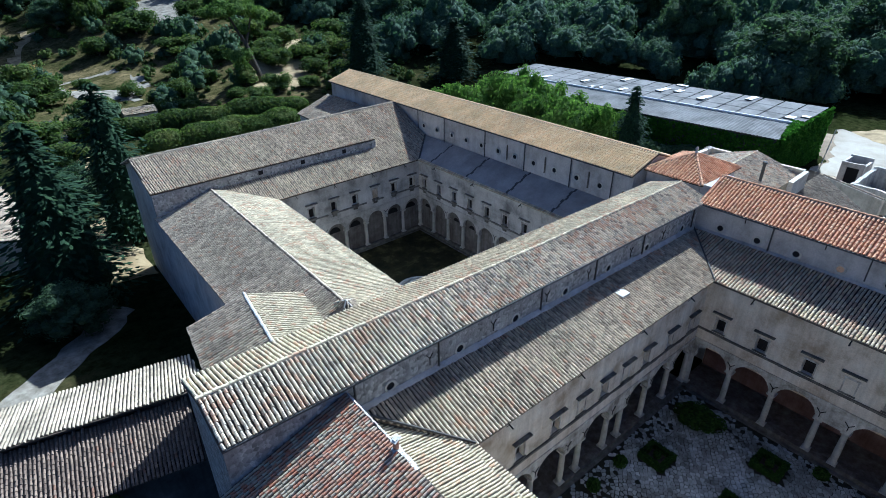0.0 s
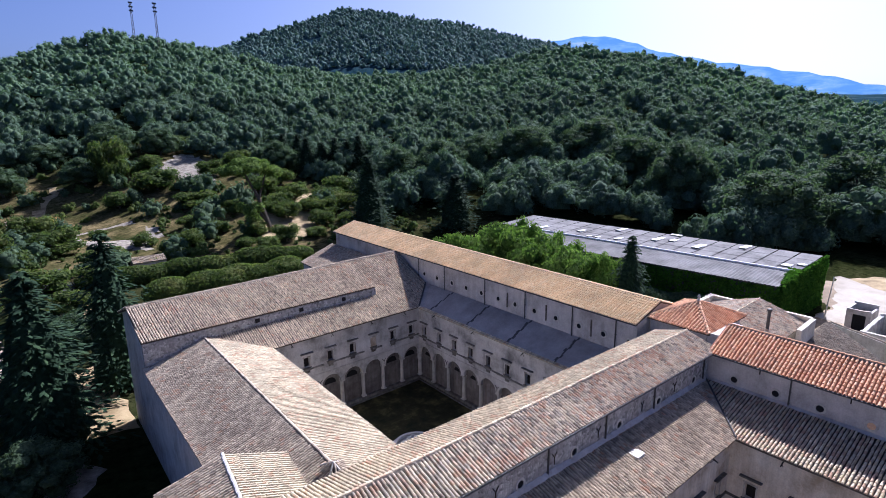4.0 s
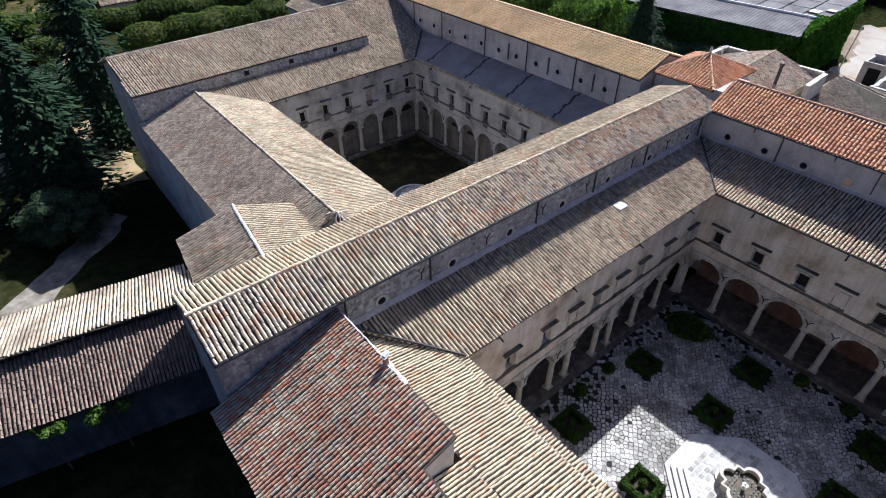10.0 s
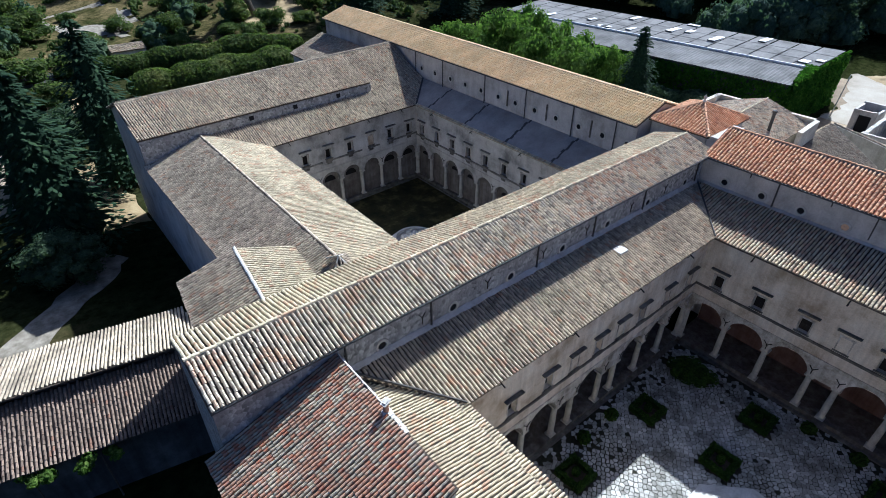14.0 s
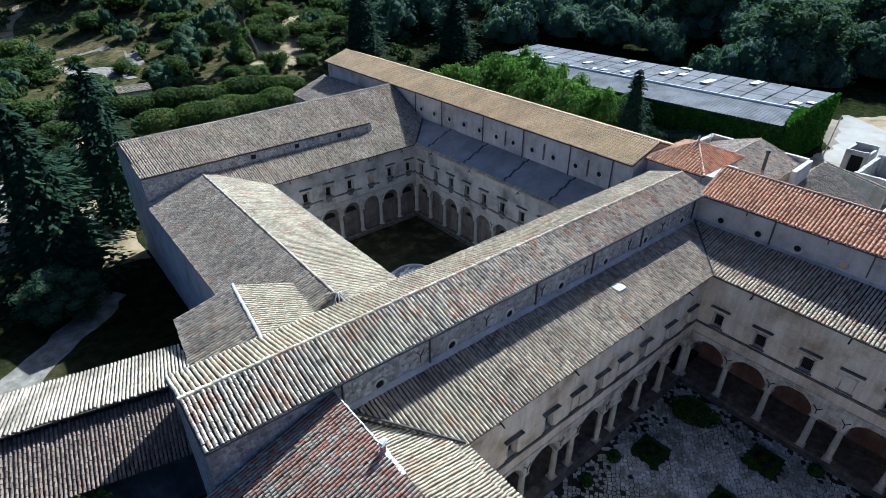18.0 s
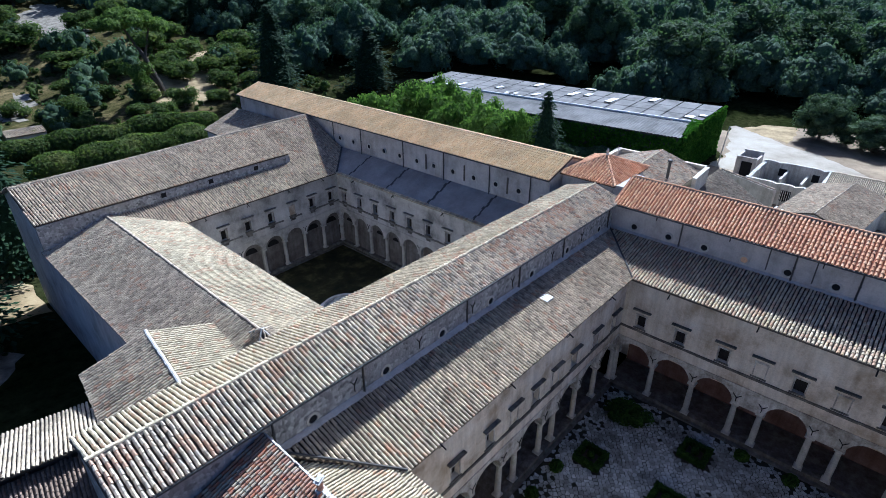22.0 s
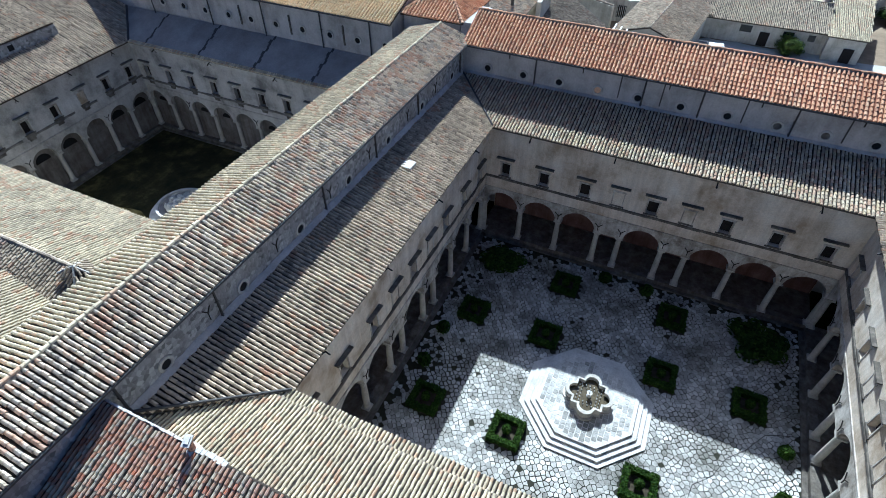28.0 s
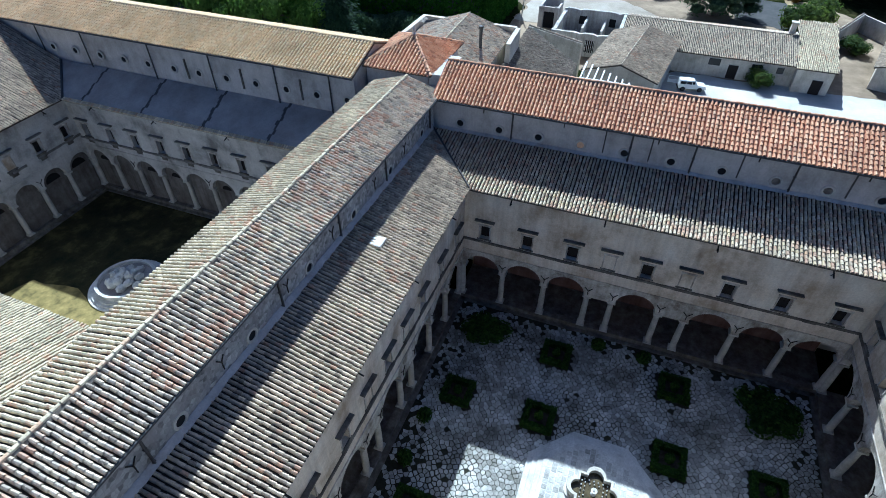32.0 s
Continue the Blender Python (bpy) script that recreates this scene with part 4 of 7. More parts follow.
bm = bmesh.new()
v0, v1 = Vector((-34.2, 48.0, 0)), Vector((-3.35, 49.55, 0))
dd = (v1 - v0).normalized()
m = Matrix.Translation(v0) @ Matrix.Rotation(math.atan2(dd.y, dd.x), 4, "Z")
box(bm, 0, (v1 - v0).length, -0.1, 0.25, 12.4, 15.02, m)
part("parapet", bm, M_RUBBLE, north)
for u in (13.0, 19.0, 25.5):
    bm = bmesh.new()
    box(bm, u - 0.3, u + 0.3, -0.13, 0.1, 14.25, 14.8, m)
    part("small_window", bm, M_DARK, north)
nl = thing("north_lean_to", "low roof of grey barrel tiles behind the north range", "roof")
tile_roof(nl, [(-1.5, 66.0, 12.6), (-1.0, 80.0, 12.6), (6.0, 80.5, 15.2), (6.0, 64.0, 15.2)][::1], "grey")
bm = bmesh.new()
prism(bm, [(-1.1, 66), (-0.7, 79.6), (6, 80), (6, 64)], 0, 12.5)
part("wall", bm, M_CLERE, nl)

# ---- the west range and the blocks by it ----
west = gable_wing("west_range", "range with a broad roof of grey and tan barrel tiles", (-27.7, 48.6), (-27.7, 14.0), 6.65, 12.0, 2.0, ("grey", "tan"), M_CLERE, category="building", singles=((-34.4, -30, 15, 21), (-25, -20, 15, 22)))
hipb = gable_wing("corner_block", "corner block with a pitched roof of lichened tiles and pale ridge", (-34.2, 20.6), (-35.2, 11.6), 4.4, 14.2, 1.4, ("grey", "tan"), M_CLERE, category="building", ridge_mortar=True, singles=((-39, -34.6, 11, 16), (-34, -29, 12, 17)))
bl = thing("patched_block", "block with a sloping roof of red and grey patched tiles", "building")
bm = bmesh.new()
box(bm, -41.6, -34.3, -5.2, 5.3, 0, 13.6)
box(bm, -41.6, -36.0, -14.0, -5.2, 0, 13.6)
v = [bm.verts.new(p) for p in ((-36.2, -5.22, 13.5), (-34.1, -5.22, 13.5), (-34.1, -5.22, 16.32), (-36.2, -5.22, 15.63))]
bm.faces.new(v)
v = [bm.verts.new(p) for p in ((-34.14, -5.22, 13.5), (-34.14, 5.3, 13.5), (-34.14, 5.3, 16.3), (-34.14, -5.22, 16.3))]
bm.faces.new(v)
v = [bm.verts.new(p) for p in ((-36.0, -14, 13.5), (-36.0, -5.22, 13.5), (-36.0, -5.22, 15.68), (-36.0, -14, 15.68))]
bm.faces.new(v)
part("wall", bm, M_CLERE, bl)
tile_roof(bl, [(-42.1, -13.0, 13.75), (-42.1, 5.35, 13.75), (-34.0, 5.35, 16.4), (-34.0, -5.3, 16.4), (-35.9, -5.3, 15.779), (-35.9, -13.0, 15.779)], "patch", singles=(-40, -34, -3, 4.5), width=0.215)
bm = bmesh.new()
y = 0.5
while y < 5.2:
    ly = RNG.uniform(0.12, 0.35)
    box(bm, -34.03 + RNG.uniform(-0.03, 0.02), -33.95 + RNG.uniform(-0.01, 0.02), y, y + ly, 16.3, 16.44 + RNG.uniform(0, 0.05))
    y += ly
part("verge_fillet", bm, M_MORTAR, bl, "thin pale mortar along the roof edge")["kind"] = "stuff"

# ---- the low wing outside the west front ----
lw = thing("low_wing", "low outbuilding with a pale tiled roof over a shaded lean-to", "building")
tile_roof(lw, [(-38.02, 27.41, 7.3), (-77.19, 34.98, 7.3), (-77.25, 28.73, 8.6), (-38.42, 20.73, 8.6)], "wing", singles=(-46, -38, 20, 28))
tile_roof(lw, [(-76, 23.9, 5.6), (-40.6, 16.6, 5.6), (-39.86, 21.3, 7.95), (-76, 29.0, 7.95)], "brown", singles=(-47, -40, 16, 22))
# Both walls of the low wing carry their shade in the plaster colour.
bm = bmesh.new()
prism(bm, [(-38.5, 21.55), (-38.1, 27.0), (-77.1, 34.5), (-77.1, 29.5)], 0, 7.15)
v = [bm.verts.new(p) for p in ((-38.5, 21.5, 6.5), (-77.1, 29.45, 6.5), (-77.1, 29.45, 8.35), (-38.5, 21.5, 8.35))]
bm.faces.new(v)
part("wall", bm, M_SHADED, lw)
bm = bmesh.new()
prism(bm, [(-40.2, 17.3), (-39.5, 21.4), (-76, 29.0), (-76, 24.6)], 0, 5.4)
part("wall", bm, M_SHADED, lw)


# ---- the large cloister's court ----
CX, CY = -14.5, -14.2
M_DIRT = simple("joint_earth", (0.028, 0.028, 0.018), 0.95, var=0.4, scale=3.0)
bm = bmesh.new()
box(bm, -29.4, 0.6, -29.6, 0.5, -0.05, 0.012)
court = tagged(part("floor_court", bm, M_DIRT), "court floor of irregular pale paving stones with dark joints", "floor", kind="structure")
BEDS = [(CX + sx * a, CY + sy * b) for a, b in ((4.9, 4.8), (11.4, 4.8), (4.9, 11.4)) for sx in (-1, 1) for sy in (-1, 1)]
M_PAVE, nt, bs = node_mat("paving_stone", 0.9)
g = nt.nodes.new("ShaderNodeNewGeometry")
c = ramp(nt, g.outputs["Random Per Island"], [(0.0, (0.38, 0.37, 0.33)), (0.5, (0.57, 0.555, 0.505)), (1.0, (0.74, 0.725, 0.67))])
n2 = noise_fac(nt, 0.2, 6.0, 0.7)
c = mixed(nt, c, ramp(nt, n2, [(0.36, (0.34, 0.34, 0.32)), (0.58, (1, 1, 1))]), 1.0, "MULTIPLY")
n3 = noise_fac(nt, 6.0, 5.0, 0.75)
c = mixed(nt, c, ramp(nt, n3, [(0.3, (0.68, 0.67, 0.65)), (0.65, (1.05, 1.05, 1.05))]), 1.0, "MULTIPLY")
nt.links.new(c, bs.inputs["Base Color"])
bumped(nt, bs, n3, 0.4, 0.02)
M_PAVE1 = M_PAVE.copy()
M_PAVE1.name = "paving_stone_single"
oi = M_PAVE1.node_tree.nodes.new("ShaderNodeObjectInfo")
for lk in list(M_PAVE1.node_tree.links):
    if lk.from_socket.name == "Random Per Island":
        M_PAVE1.node_tree.links.new(oi.outputs["Random"], lk.to_socket)


def in_bed(x, y, m=1.45):
    return any(abs(x - bx) < m and abs(y - by) < m for bx, by in BEDS)


rp = random.Random(3)
STEP = 0.39
ANG = radians(38)
seeds = {}
for j in range(-62, 63):
    row = rp.uniform(-0.4, 0.4)
    for i in range(-58, 59):
        u, v = (i + row + rp.uniform(-0.36, 0.36)) * STEP, (j + rp.uniform(-0.27, 0.27)) * STEP * 0.9
        seeds[i, j] = (CX + u * math.cos(ANG) - v * math.sin(ANG), CY + u * math.sin(ANG) + v * math.cos(ANG))


def clipped(poly, px0, py0, nx, ny):
    """The part of a polygon behind the line through (px0, py0) with normal (nx, ny)."""
    out = []
    for k, p in enumerate(poly):
        q = poly[k - 1]
        dp, dq = (p[0] - px0) * nx + (p[1] - py0) * ny, (q[0] - px0) * nx + (q[1] - py0) * ny
        if (dp <= 0) != (dq <= 0):
            t = dq / (dq - dp)
            out.append((q[0] + (p[0] - q[0]) * t, q[1] + (p[1] - q[1]) * t))
        if dp <= 0:
            out.append(p)
    return out


pv, pf, SINGLE_STONES = [], [], []
for (i, j), (mx, my) in seeds.items():
    if not (-29.0 < mx < 0.2 and -29.2 < my < 0.1):
        continue
    dx, dy = abs(mx - CX), abs(my - CY)
    if in_bed(mx, my, 1.3) or (max(dx, dy) < 4.5 and dx + dy < 6.6):
        continue
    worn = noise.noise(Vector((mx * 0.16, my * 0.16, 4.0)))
    # Stones drop out towards north and east: mossy earth, and the shade there deepened.
    moss_shade = 0.8 * min(max((mx + 2.6) / 2.6, (my + 3.2) / 3.2, (my + 8) / 8 * (mx + 8) / 8 * 1.2 if mx > -9 and my > -9 else 0, 0), 1) + 0.5 * worn
    if rp.random() < 0.002 + 0.08 * max(worn - 0.2, 0) + 1.0 * max(moss_shade - 0.4, 0):
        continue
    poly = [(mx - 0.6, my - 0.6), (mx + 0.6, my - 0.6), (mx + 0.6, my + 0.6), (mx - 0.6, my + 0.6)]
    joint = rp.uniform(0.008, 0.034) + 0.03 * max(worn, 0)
    for a in range(-2, 3):
        for b in range(-2, 3):
            o_ = seeds.get((i + a, j + b))
            if o_ and (a or b):
                nx, ny = o_[0] - mx, o_[1] - my
                ln = math.hypot(nx, ny)
                nx, ny = nx / ln, ny / ln
                poly = clipped(poly, mx + nx * (ln / 2 - joint), my + ny * (ln / 2 - joint), nx, ny)
    if len(poly) < 3:
        continue
    hz = rp.uniform(0.03, 0.055)
    top = [(x, y, hz + rp.uniform(-0.005, 0.005)) for x, y in poly]
    if -21.5 < mx < -13.8 and -26 < my < -5.2 and len(SINGLE_STONES) < 300:
        SINGLE_STONES.append((mx, my, top))
        continue
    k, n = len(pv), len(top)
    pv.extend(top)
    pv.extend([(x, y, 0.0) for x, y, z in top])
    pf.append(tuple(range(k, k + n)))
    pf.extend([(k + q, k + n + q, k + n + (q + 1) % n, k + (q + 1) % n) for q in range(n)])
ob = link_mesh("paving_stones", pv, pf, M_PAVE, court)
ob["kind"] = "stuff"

# fountain on its eight-sided steps
def octagon(ap):
    rr = ap / math.cos(math.pi / 8)
    return [(rr * math.cos(math.pi / 8 + i * math.pi / 4), rr * math.sin(math.pi / 8 + i * math.pi / 4)) for i in range(8)]


fo = thing("court_fountain", "white stone fountain with a lobed basin on octagonal steps", "fountain")
fo.location = (CX, CY, 0)
for i in range(4):
    bm = bmesh.new()
    prism(bm, octagon(4.68 - 0.38 * i), 0.16 * i, 0.16 * i + 0.115)
    prism(bm, octagon(4.80 - 0.38 * i), 0.16 * i + 0.115, 0.16 * (i + 1))
    bmesh.ops.bevel(bm, geom=[e for e in bm.edges if abs(e.verts[0].co.z - e.verts[1].co.z) < 1e-5 and e.verts[0].co.z > 0.16 * i + 0.13], offset=0.02, segments=1, affect="EDGES")
    part("step", bm, M_WHITE_STONE, fo)


for j in range(-9, 10):
    for i in range(-9, 10):
        x, y = i * 0.4 + (0.2 if j % 2 else 0) + rp.uniform(-0.04, 0.04), j * 0.4
        if max(abs(x), abs(y)) > 3.38 or abs(x) + abs(y) > 4.75:
            continue
        w_, l_ = 0.185 - rp.uniform(0, 0.02), 0.185 - rp.uniform(0, 0.02)
        zt = 0.652 + rp.uniform(0, 0.008)
        bm = bmesh.new()
        box(bm, x - w_, x + w_, y - l_, y + l_, 0.63, zt)
        part("slab", bm, M_PAVE1, fo)


def lobed(r_sq, r_l, off):
    pts = []
    for k in range(4):
        a = k * math.pi / 2
        seg = [(r_sq + off, -r_sq - off)]
        for i in range(9):
            t = -math.pi / 2 + math.pi * i / 8
            seg.append((r_sq + off + (r_l + off) * math.cos(t), (r_l + off) * math.sin(t)))
        for x, y in seg:
            pts.append((x * math.cos(a) - y * math.sin(a), x * math.sin(a) + y * math.cos(a)))
    return pts


def ring_wall(bm, outer, inner, z0, z1):
    n = len(outer)
    vs = [[bm.verts.new((x, y, z)) for x, y in pts] for pts, z in ((outer, z0), (outer, z1), (inner, z1), (inner, z0))]
    for a, b in ((0, 1), (1, 2), (2, 3)):
        for i in range(n):
            k = (i + 1) % n
            bm.faces.new((vs[a][i], vs[a][k], vs[b][k], vs[b][i]))


bm = bmesh.new()
ring_wall(bm, lobed(1.12, 0.62, 0.0), lobed(1.12, 0.62, -0.09), 0.62, 1.37)
ring_wall(bm, lobed(1.12, 0.62, 0.05), lobed(1.12, 0.62, -0.1), 1.37, 1.5)
ring_wall(bm, lobed(1.12, 0.62, 0.1), lobed(1.12, 0.62, -0.1), 0.62, 0.78)
part("basin", bm, M_STONE, fo)
bm = bmesh.new()
prism(bm, lobed(1.12, 0.62, -0.06), 0.65, 1.12)
part("basin_floor", bm, simple("algae_water", (0.07, 0.055, 0.025), 0.25, var=0.5, scale=4), fo, "shallow brown water with algae")
bm = bmesh.new()
lathe(bm, [(0.2, 1.0), (0.18, 1.2), (0.1, 1.3), (0.09, 1.5), (0.2, 1.56), (0.22, 1.6), (0.18, 1.6), (0.06, 1.56), (0.05, 1.66), (0.02, 1.7)], 14)
part("jet_bowl", bm, M_WHITE_STONE, fo)
for ring_r, cnt in ((0.62, 16), (0.85, 22)):
    for i in range(cnt):
        t = 8 * i / cnt
        sd, fr = int(t // 2), (t % 2) - 1
        x, y = ring_r, fr * ring_r
        a = sd * math.pi / 2
        bm = bmesh.new()
        lathe(bm, [(0.045, 1.04), (0.055, 1.1), (0.03, 1.18)], 6, Matrix.Translation((x * math.cos(a) - y * math.sin(a), x * math.sin(a) + y * math.cos(a), 0.07)))
        part("nozzle", bm, M_WHITE_STONE, fo)

# clipped box hedges round the beds
M_BOX = foliage("box_leaves", [(0.0, (0.014, 0.030, 0.006)), (0.5, (0.036, 0.070, 0.011)), (1.0, (0.085, 0.14, 0.022))], 0, 0.2)
M_BED = simple("bed_soil", (0.05, 0.042, 0.025), 0.95, var=0.5, scale=3)


def leaf_cloud(bm, spots, size, rnd, loose=0.9):
    """Small bent leaf sprays at the given places and normals."""
    for p, nrm in spots:
        t = Vector((rnd.uniform(-1, 1), rnd.uniform(-1, 1), rnd.uniform(-1, 1))).normalized()
        d = (nrm + t * loose).normalized()
        a = d.cross(Vector((rnd.uniform(-1, 1), rnd.uniform(-1, 1), 0.3))).normalized()
        b = d.cross(a)
        s = size * rnd.uniform(0.6, 1.3)
        v = [bm.verts.new(p + a * s), bm.verts.new(p + b * s * 0.8 + d * s * 0.25), bm.verts.new(p - a * s), bm.verts.new(p - b * s * 0.8 + d * s * 0.2)]
        bm.faces.new(v)


def box_spots(x0, x1, y0, y1, z1, n, rnd):
    out = []
    for _ in range(n):
        f_ = rnd.random()
        x, y, z = rnd.uniform(x0, x1), rnd.uniform(y0, y1), rnd.uniform(0.05, z1)
        if f_ < 0.4:
            out.append((Vector((x, y, z1)), Vector((0, 0, 1))))
        elif f_ < 0.55:
            out.append((Vector((x0, y, z)), Vector((-1, 0, 0))))
        elif f_ < 0.7:
            out.append((Vector((x1, y, z)), Vector((1, 0, 0))))
        elif f_ < 0.85:
            out.append((Vector((x, y0, z)), Vector((0, -1, 0))))
        else:
            out.append((Vector((x, y1, z)), Vector((0, 1, 0))))
    return out


rl = random.Random(11)
bed = thing("box_hedge_bed", "square bed edged with clipped box hedge, small topiary inside", "hedge", group="hedge beds in the court")
bm = bmesh.new()
box(bm, -1.3, 1.3, -1.3, 1.3, 0, 0.06)
part("soil", bm, M_BED, bed)
SIDES = ((-1.3, 1.3, -1.3, -0.82), (-1.3, 1.3, 0.82, 1.3), (-1.3, -0.82, -0.82, 0.82), (0.82, 1.3, -0.82, 0.82))
for x0, x1, y0, y1 in SIDES:
    bm = bmesh.new()
    box(bm, x0 + 0.06, x1 - 0.06, y0 + 0.06, y1 - 0.06, 0, 0.6)
    leaf_cloud(bm, box_spots(x0, x1, y0, y1, 0.68, 420, rl), 0.085, rl)
    part("hedge_side", bm, M_BOX, bed)
bm = bmesh.new()
bmesh.ops.create_icosphere(bm, subdivisions=2, radius=0.3, matrix=Matrix.Translation((0, 0, 0.62)))
sp = []
for _ in range(260):
    d = Vector((rl.gauss(0, 1), rl.gauss(0, 1), rl.gauss(0, 1))).normalized()
    sp.append((Vector((0, 0, 0.62)) + Vector((d.x * 0.36, d.y * 0.36, d.z * 0.48)), d))
leaf_cloud(bm, sp, 0.08, rl)
lathe(bm, [(0.05, 0), (0.045, 0.4)], 6)
part("topiary", bm, M_BOX, bed)
for i, (x, y) in enumerate(BEDS):
    if i == 0:
        first_bed = pose(x, y, 0.01) @ Matrix.Diagonal((0.9, 0.9, 0.95, 1))
    else:
        copy_thing(bed, pose(x, y, 0.01, 0, 0, 90 * (i % 4)) @ Matrix.Diagonal((0.9, 0.9, 0.95, 1)))
bed.matrix_basis = first_bed
ball = thing("clipped_bush", "small round clipped bush in the paved court", "bush", group="bushes along the arcades")
bm = bmesh.new()
bmesh.ops.create_icosphere(bm, subdivisions=2, radius=0.42, matrix=Matrix.Translation((0, 0, 0.6)))
sp = []
for _ in range(420):
    d = Vector((rl.gauss(0, 1), rl.gauss(0, 1), rl.gauss(0, 1))).normalized()
    sp.append((Vector((0, 0, 0.6)) + d * 0.5 * rl.uniform(0.85, 1.08), d))
leaf_cloud(bm, sp, 0.1, rl)
part("crown", bm, M_BOX, ball)
bm = bmesh.new()
lathe(bm, [(0.06, 0), (0.05, 0.4)], 6)
part("stem", bm, M_WOODD, ball)
SHRUBS = ((-3.0, -2.9), (-3.0, -26.0))
ov = thing("court_shrub", "overgrown dark evergreen shrub in the corner of the court", "shrub", group="overgrown corner shrubs")
bm = bmesh.new()
for k_ in range(11):
    a, d_ = k_ * 2.4, 1.25 * math.sqrt((k_ + 0.4) / 11)
    r_ = rl.uniform(0.45, 0.7)
    c_ = Vector((d_ * math.cos(a), d_ * math.sin(a), 0.55 + rl.uniform(-0.1, 0.35)))
    bmesh.ops.create_icosphere(bm, subdivisions=1, radius=r_ * 0.8, matrix=Matrix.Translation(c_))
    leaf_cloud(bm, [(c_ + d * r_, d) for d in (Vector((rl.gauss(0, 1), rl.gauss(0, 1), rl.gauss(0.3, 1))).normalized() for _ in range(190))], 0.11, rl)
part("crown", bm, M_BOX, ov)
bm = bmesh.new()
lathe(bm, [(0.09, 0), (0.07, 0.5)], 7)
part("stem", bm, M_WOODD, ov)
ov.matrix_basis = pose(SHRUBS[0][0], SHRUBS[0][1], 0.01) @ Matrix.Diagonal((1.15, 1.3, 1, 1))
copy_thing(ov, pose(SHRUBS[1][0], SHRUBS[1][1], 0.01, 0, 0, 130) @ Matrix.Diagonal((1.2, 1.15, 0.9, 1)))
BUSHES = [(-12.7, -28.1), (-16.5, -28.0), (-1.0, -12.6), (-1.0, -16.4), (-12.7, -1.2), (-16.4, -1.2), (-28.0, -12.6), (-28.0, -16.4), (-26.5, -2.4)]
for i, (x, y) in enumerate(BUSHES):
    if i == 0:
        ball.matrix_basis = pose(x, y, 0)
    else:
        copy_thing(ball, pose(x, y, 0, 0, 0, 40 * i) @ Matrix.Diagonal((1.15, 1.05, 1, 1)))
bm = bmesh.new()
cab = [(-10.6, -29.3), (-11.2, -27.6), (-11.5, -26.9), (-13.4, -25.6), (-14.6, -24.4), (-16.4, -23.6), (-17.6, -22.4), (-19.4, -22.1), (-21.4, -21.4), (-23.5, -21.2), (-26, -20.4)]
for a, b in zip(cab, cab[1:]):
    rod(bm, (*a, 0.06), (*b, 0.06), 0.022, 5)
tagged(part("ground_cable", bm, M_IRON), "thin dark cable lying across the paving", "cable")

# ---- the smaller cloister's court ----
# Lawn colours are lowered for the shade that fills this court.
M_LAWN, nt, bs = node_mat("court_lawn", 0.95)
n1 = noise_fac(nt, 0.4, 5.0, 0.7)
c = ramp(nt, n1, [(0.35, (0.014, 0.017, 0.006)), (0.52, (0.04, 0.037, 0.013)), (0.7, (0.15, 0.12, 0.042))])
n2 = noise_fac(nt, 8.0, 4.0, 0.8)
c = mixed(nt, c, ramp(nt, n2, [(0.3, (0.6, 0.65, 0.55)), (0.7, (1.15, 1.1, 1.0))]), 1.0, "MULTIPLY")
nt.links.new(c, bs.inputs["Base Color"])
bumped(nt, bs, n2, 0.6, 0.05)
bm = bmesh.new()
box(bm, -20.9, 2.3, 11.2, 46.3, -0.05, 0.02)
tagged(part("floor_inner_court", bm, M_LAWN), "patchy lawn in the smaller court", "lawn", kind="structure")
fb2 = thing("inner_fountain", "round white stone fountain with broken rockwork on steps", "fountain")
fb2.location = (-9.6, 31.3, 0)
for i, rr in enumerate((3.6, 3.3, 3.0)):
    bm = bmesh.new()
    lathe(bm, [(rr, 0.17 * i), (rr, 0.17 * (i + 1) - 0.02), (rr - 0.02, 0.17 * (i + 1))], 40)
    part("step", bm, M_WHITE_STONE, fb2)
bm = bmesh.new()
lathe(bm, [(2.6, 0.5), (2.65, 0.95), (2.72, 1.02), (2.45, 1.02), (2.42, 0.7)], 32, cap=False)
part("basin", bm, M_WHITE_STONE, fb2)
bm = bmesh.new()
lathe(bm, [(2.44, 0.5), (2.44, 0.72)], 32)
part("basin_floor", bm, M_TAR, fb2)
bm = bmesh.new()
lathe(bm, [(0.7, 0.7), (0.65, 0.9), (0.35, 1.0), (0.28, 1.45), (0.5, 1.6), (0.45, 1.68), (0.1, 1.62)], 8)
part("pedestal", bm, M_WHITE_STONE, fb2)
for i in range(16):
    a = i * 2.4
    bm = bmesh.new()
    bmesh.ops.create_icosphere(bm, subdivisions=2, radius=0.42, matrix=Matrix.Translation((0.42 * math.sqrt(i) * math.cos(a), 0.42 * math.sqrt(i) * math.sin(a), 1.5 - 0.045 * i)) @ Matrix.Diagonal((rl.uniform(0.8, 1.5), rl.uniform(0.7, 1.1), rl.uniform(0.7, 1.3), 1)))
    for v in bm.verts:
        v.co += Vector((rl.uniform(-0.07, 0.07), rl.uniform(-0.07, 0.07), rl.uniform(-0.07, 0.07)))
    part("rock", bm, M_WHITE_STONE, fb2)

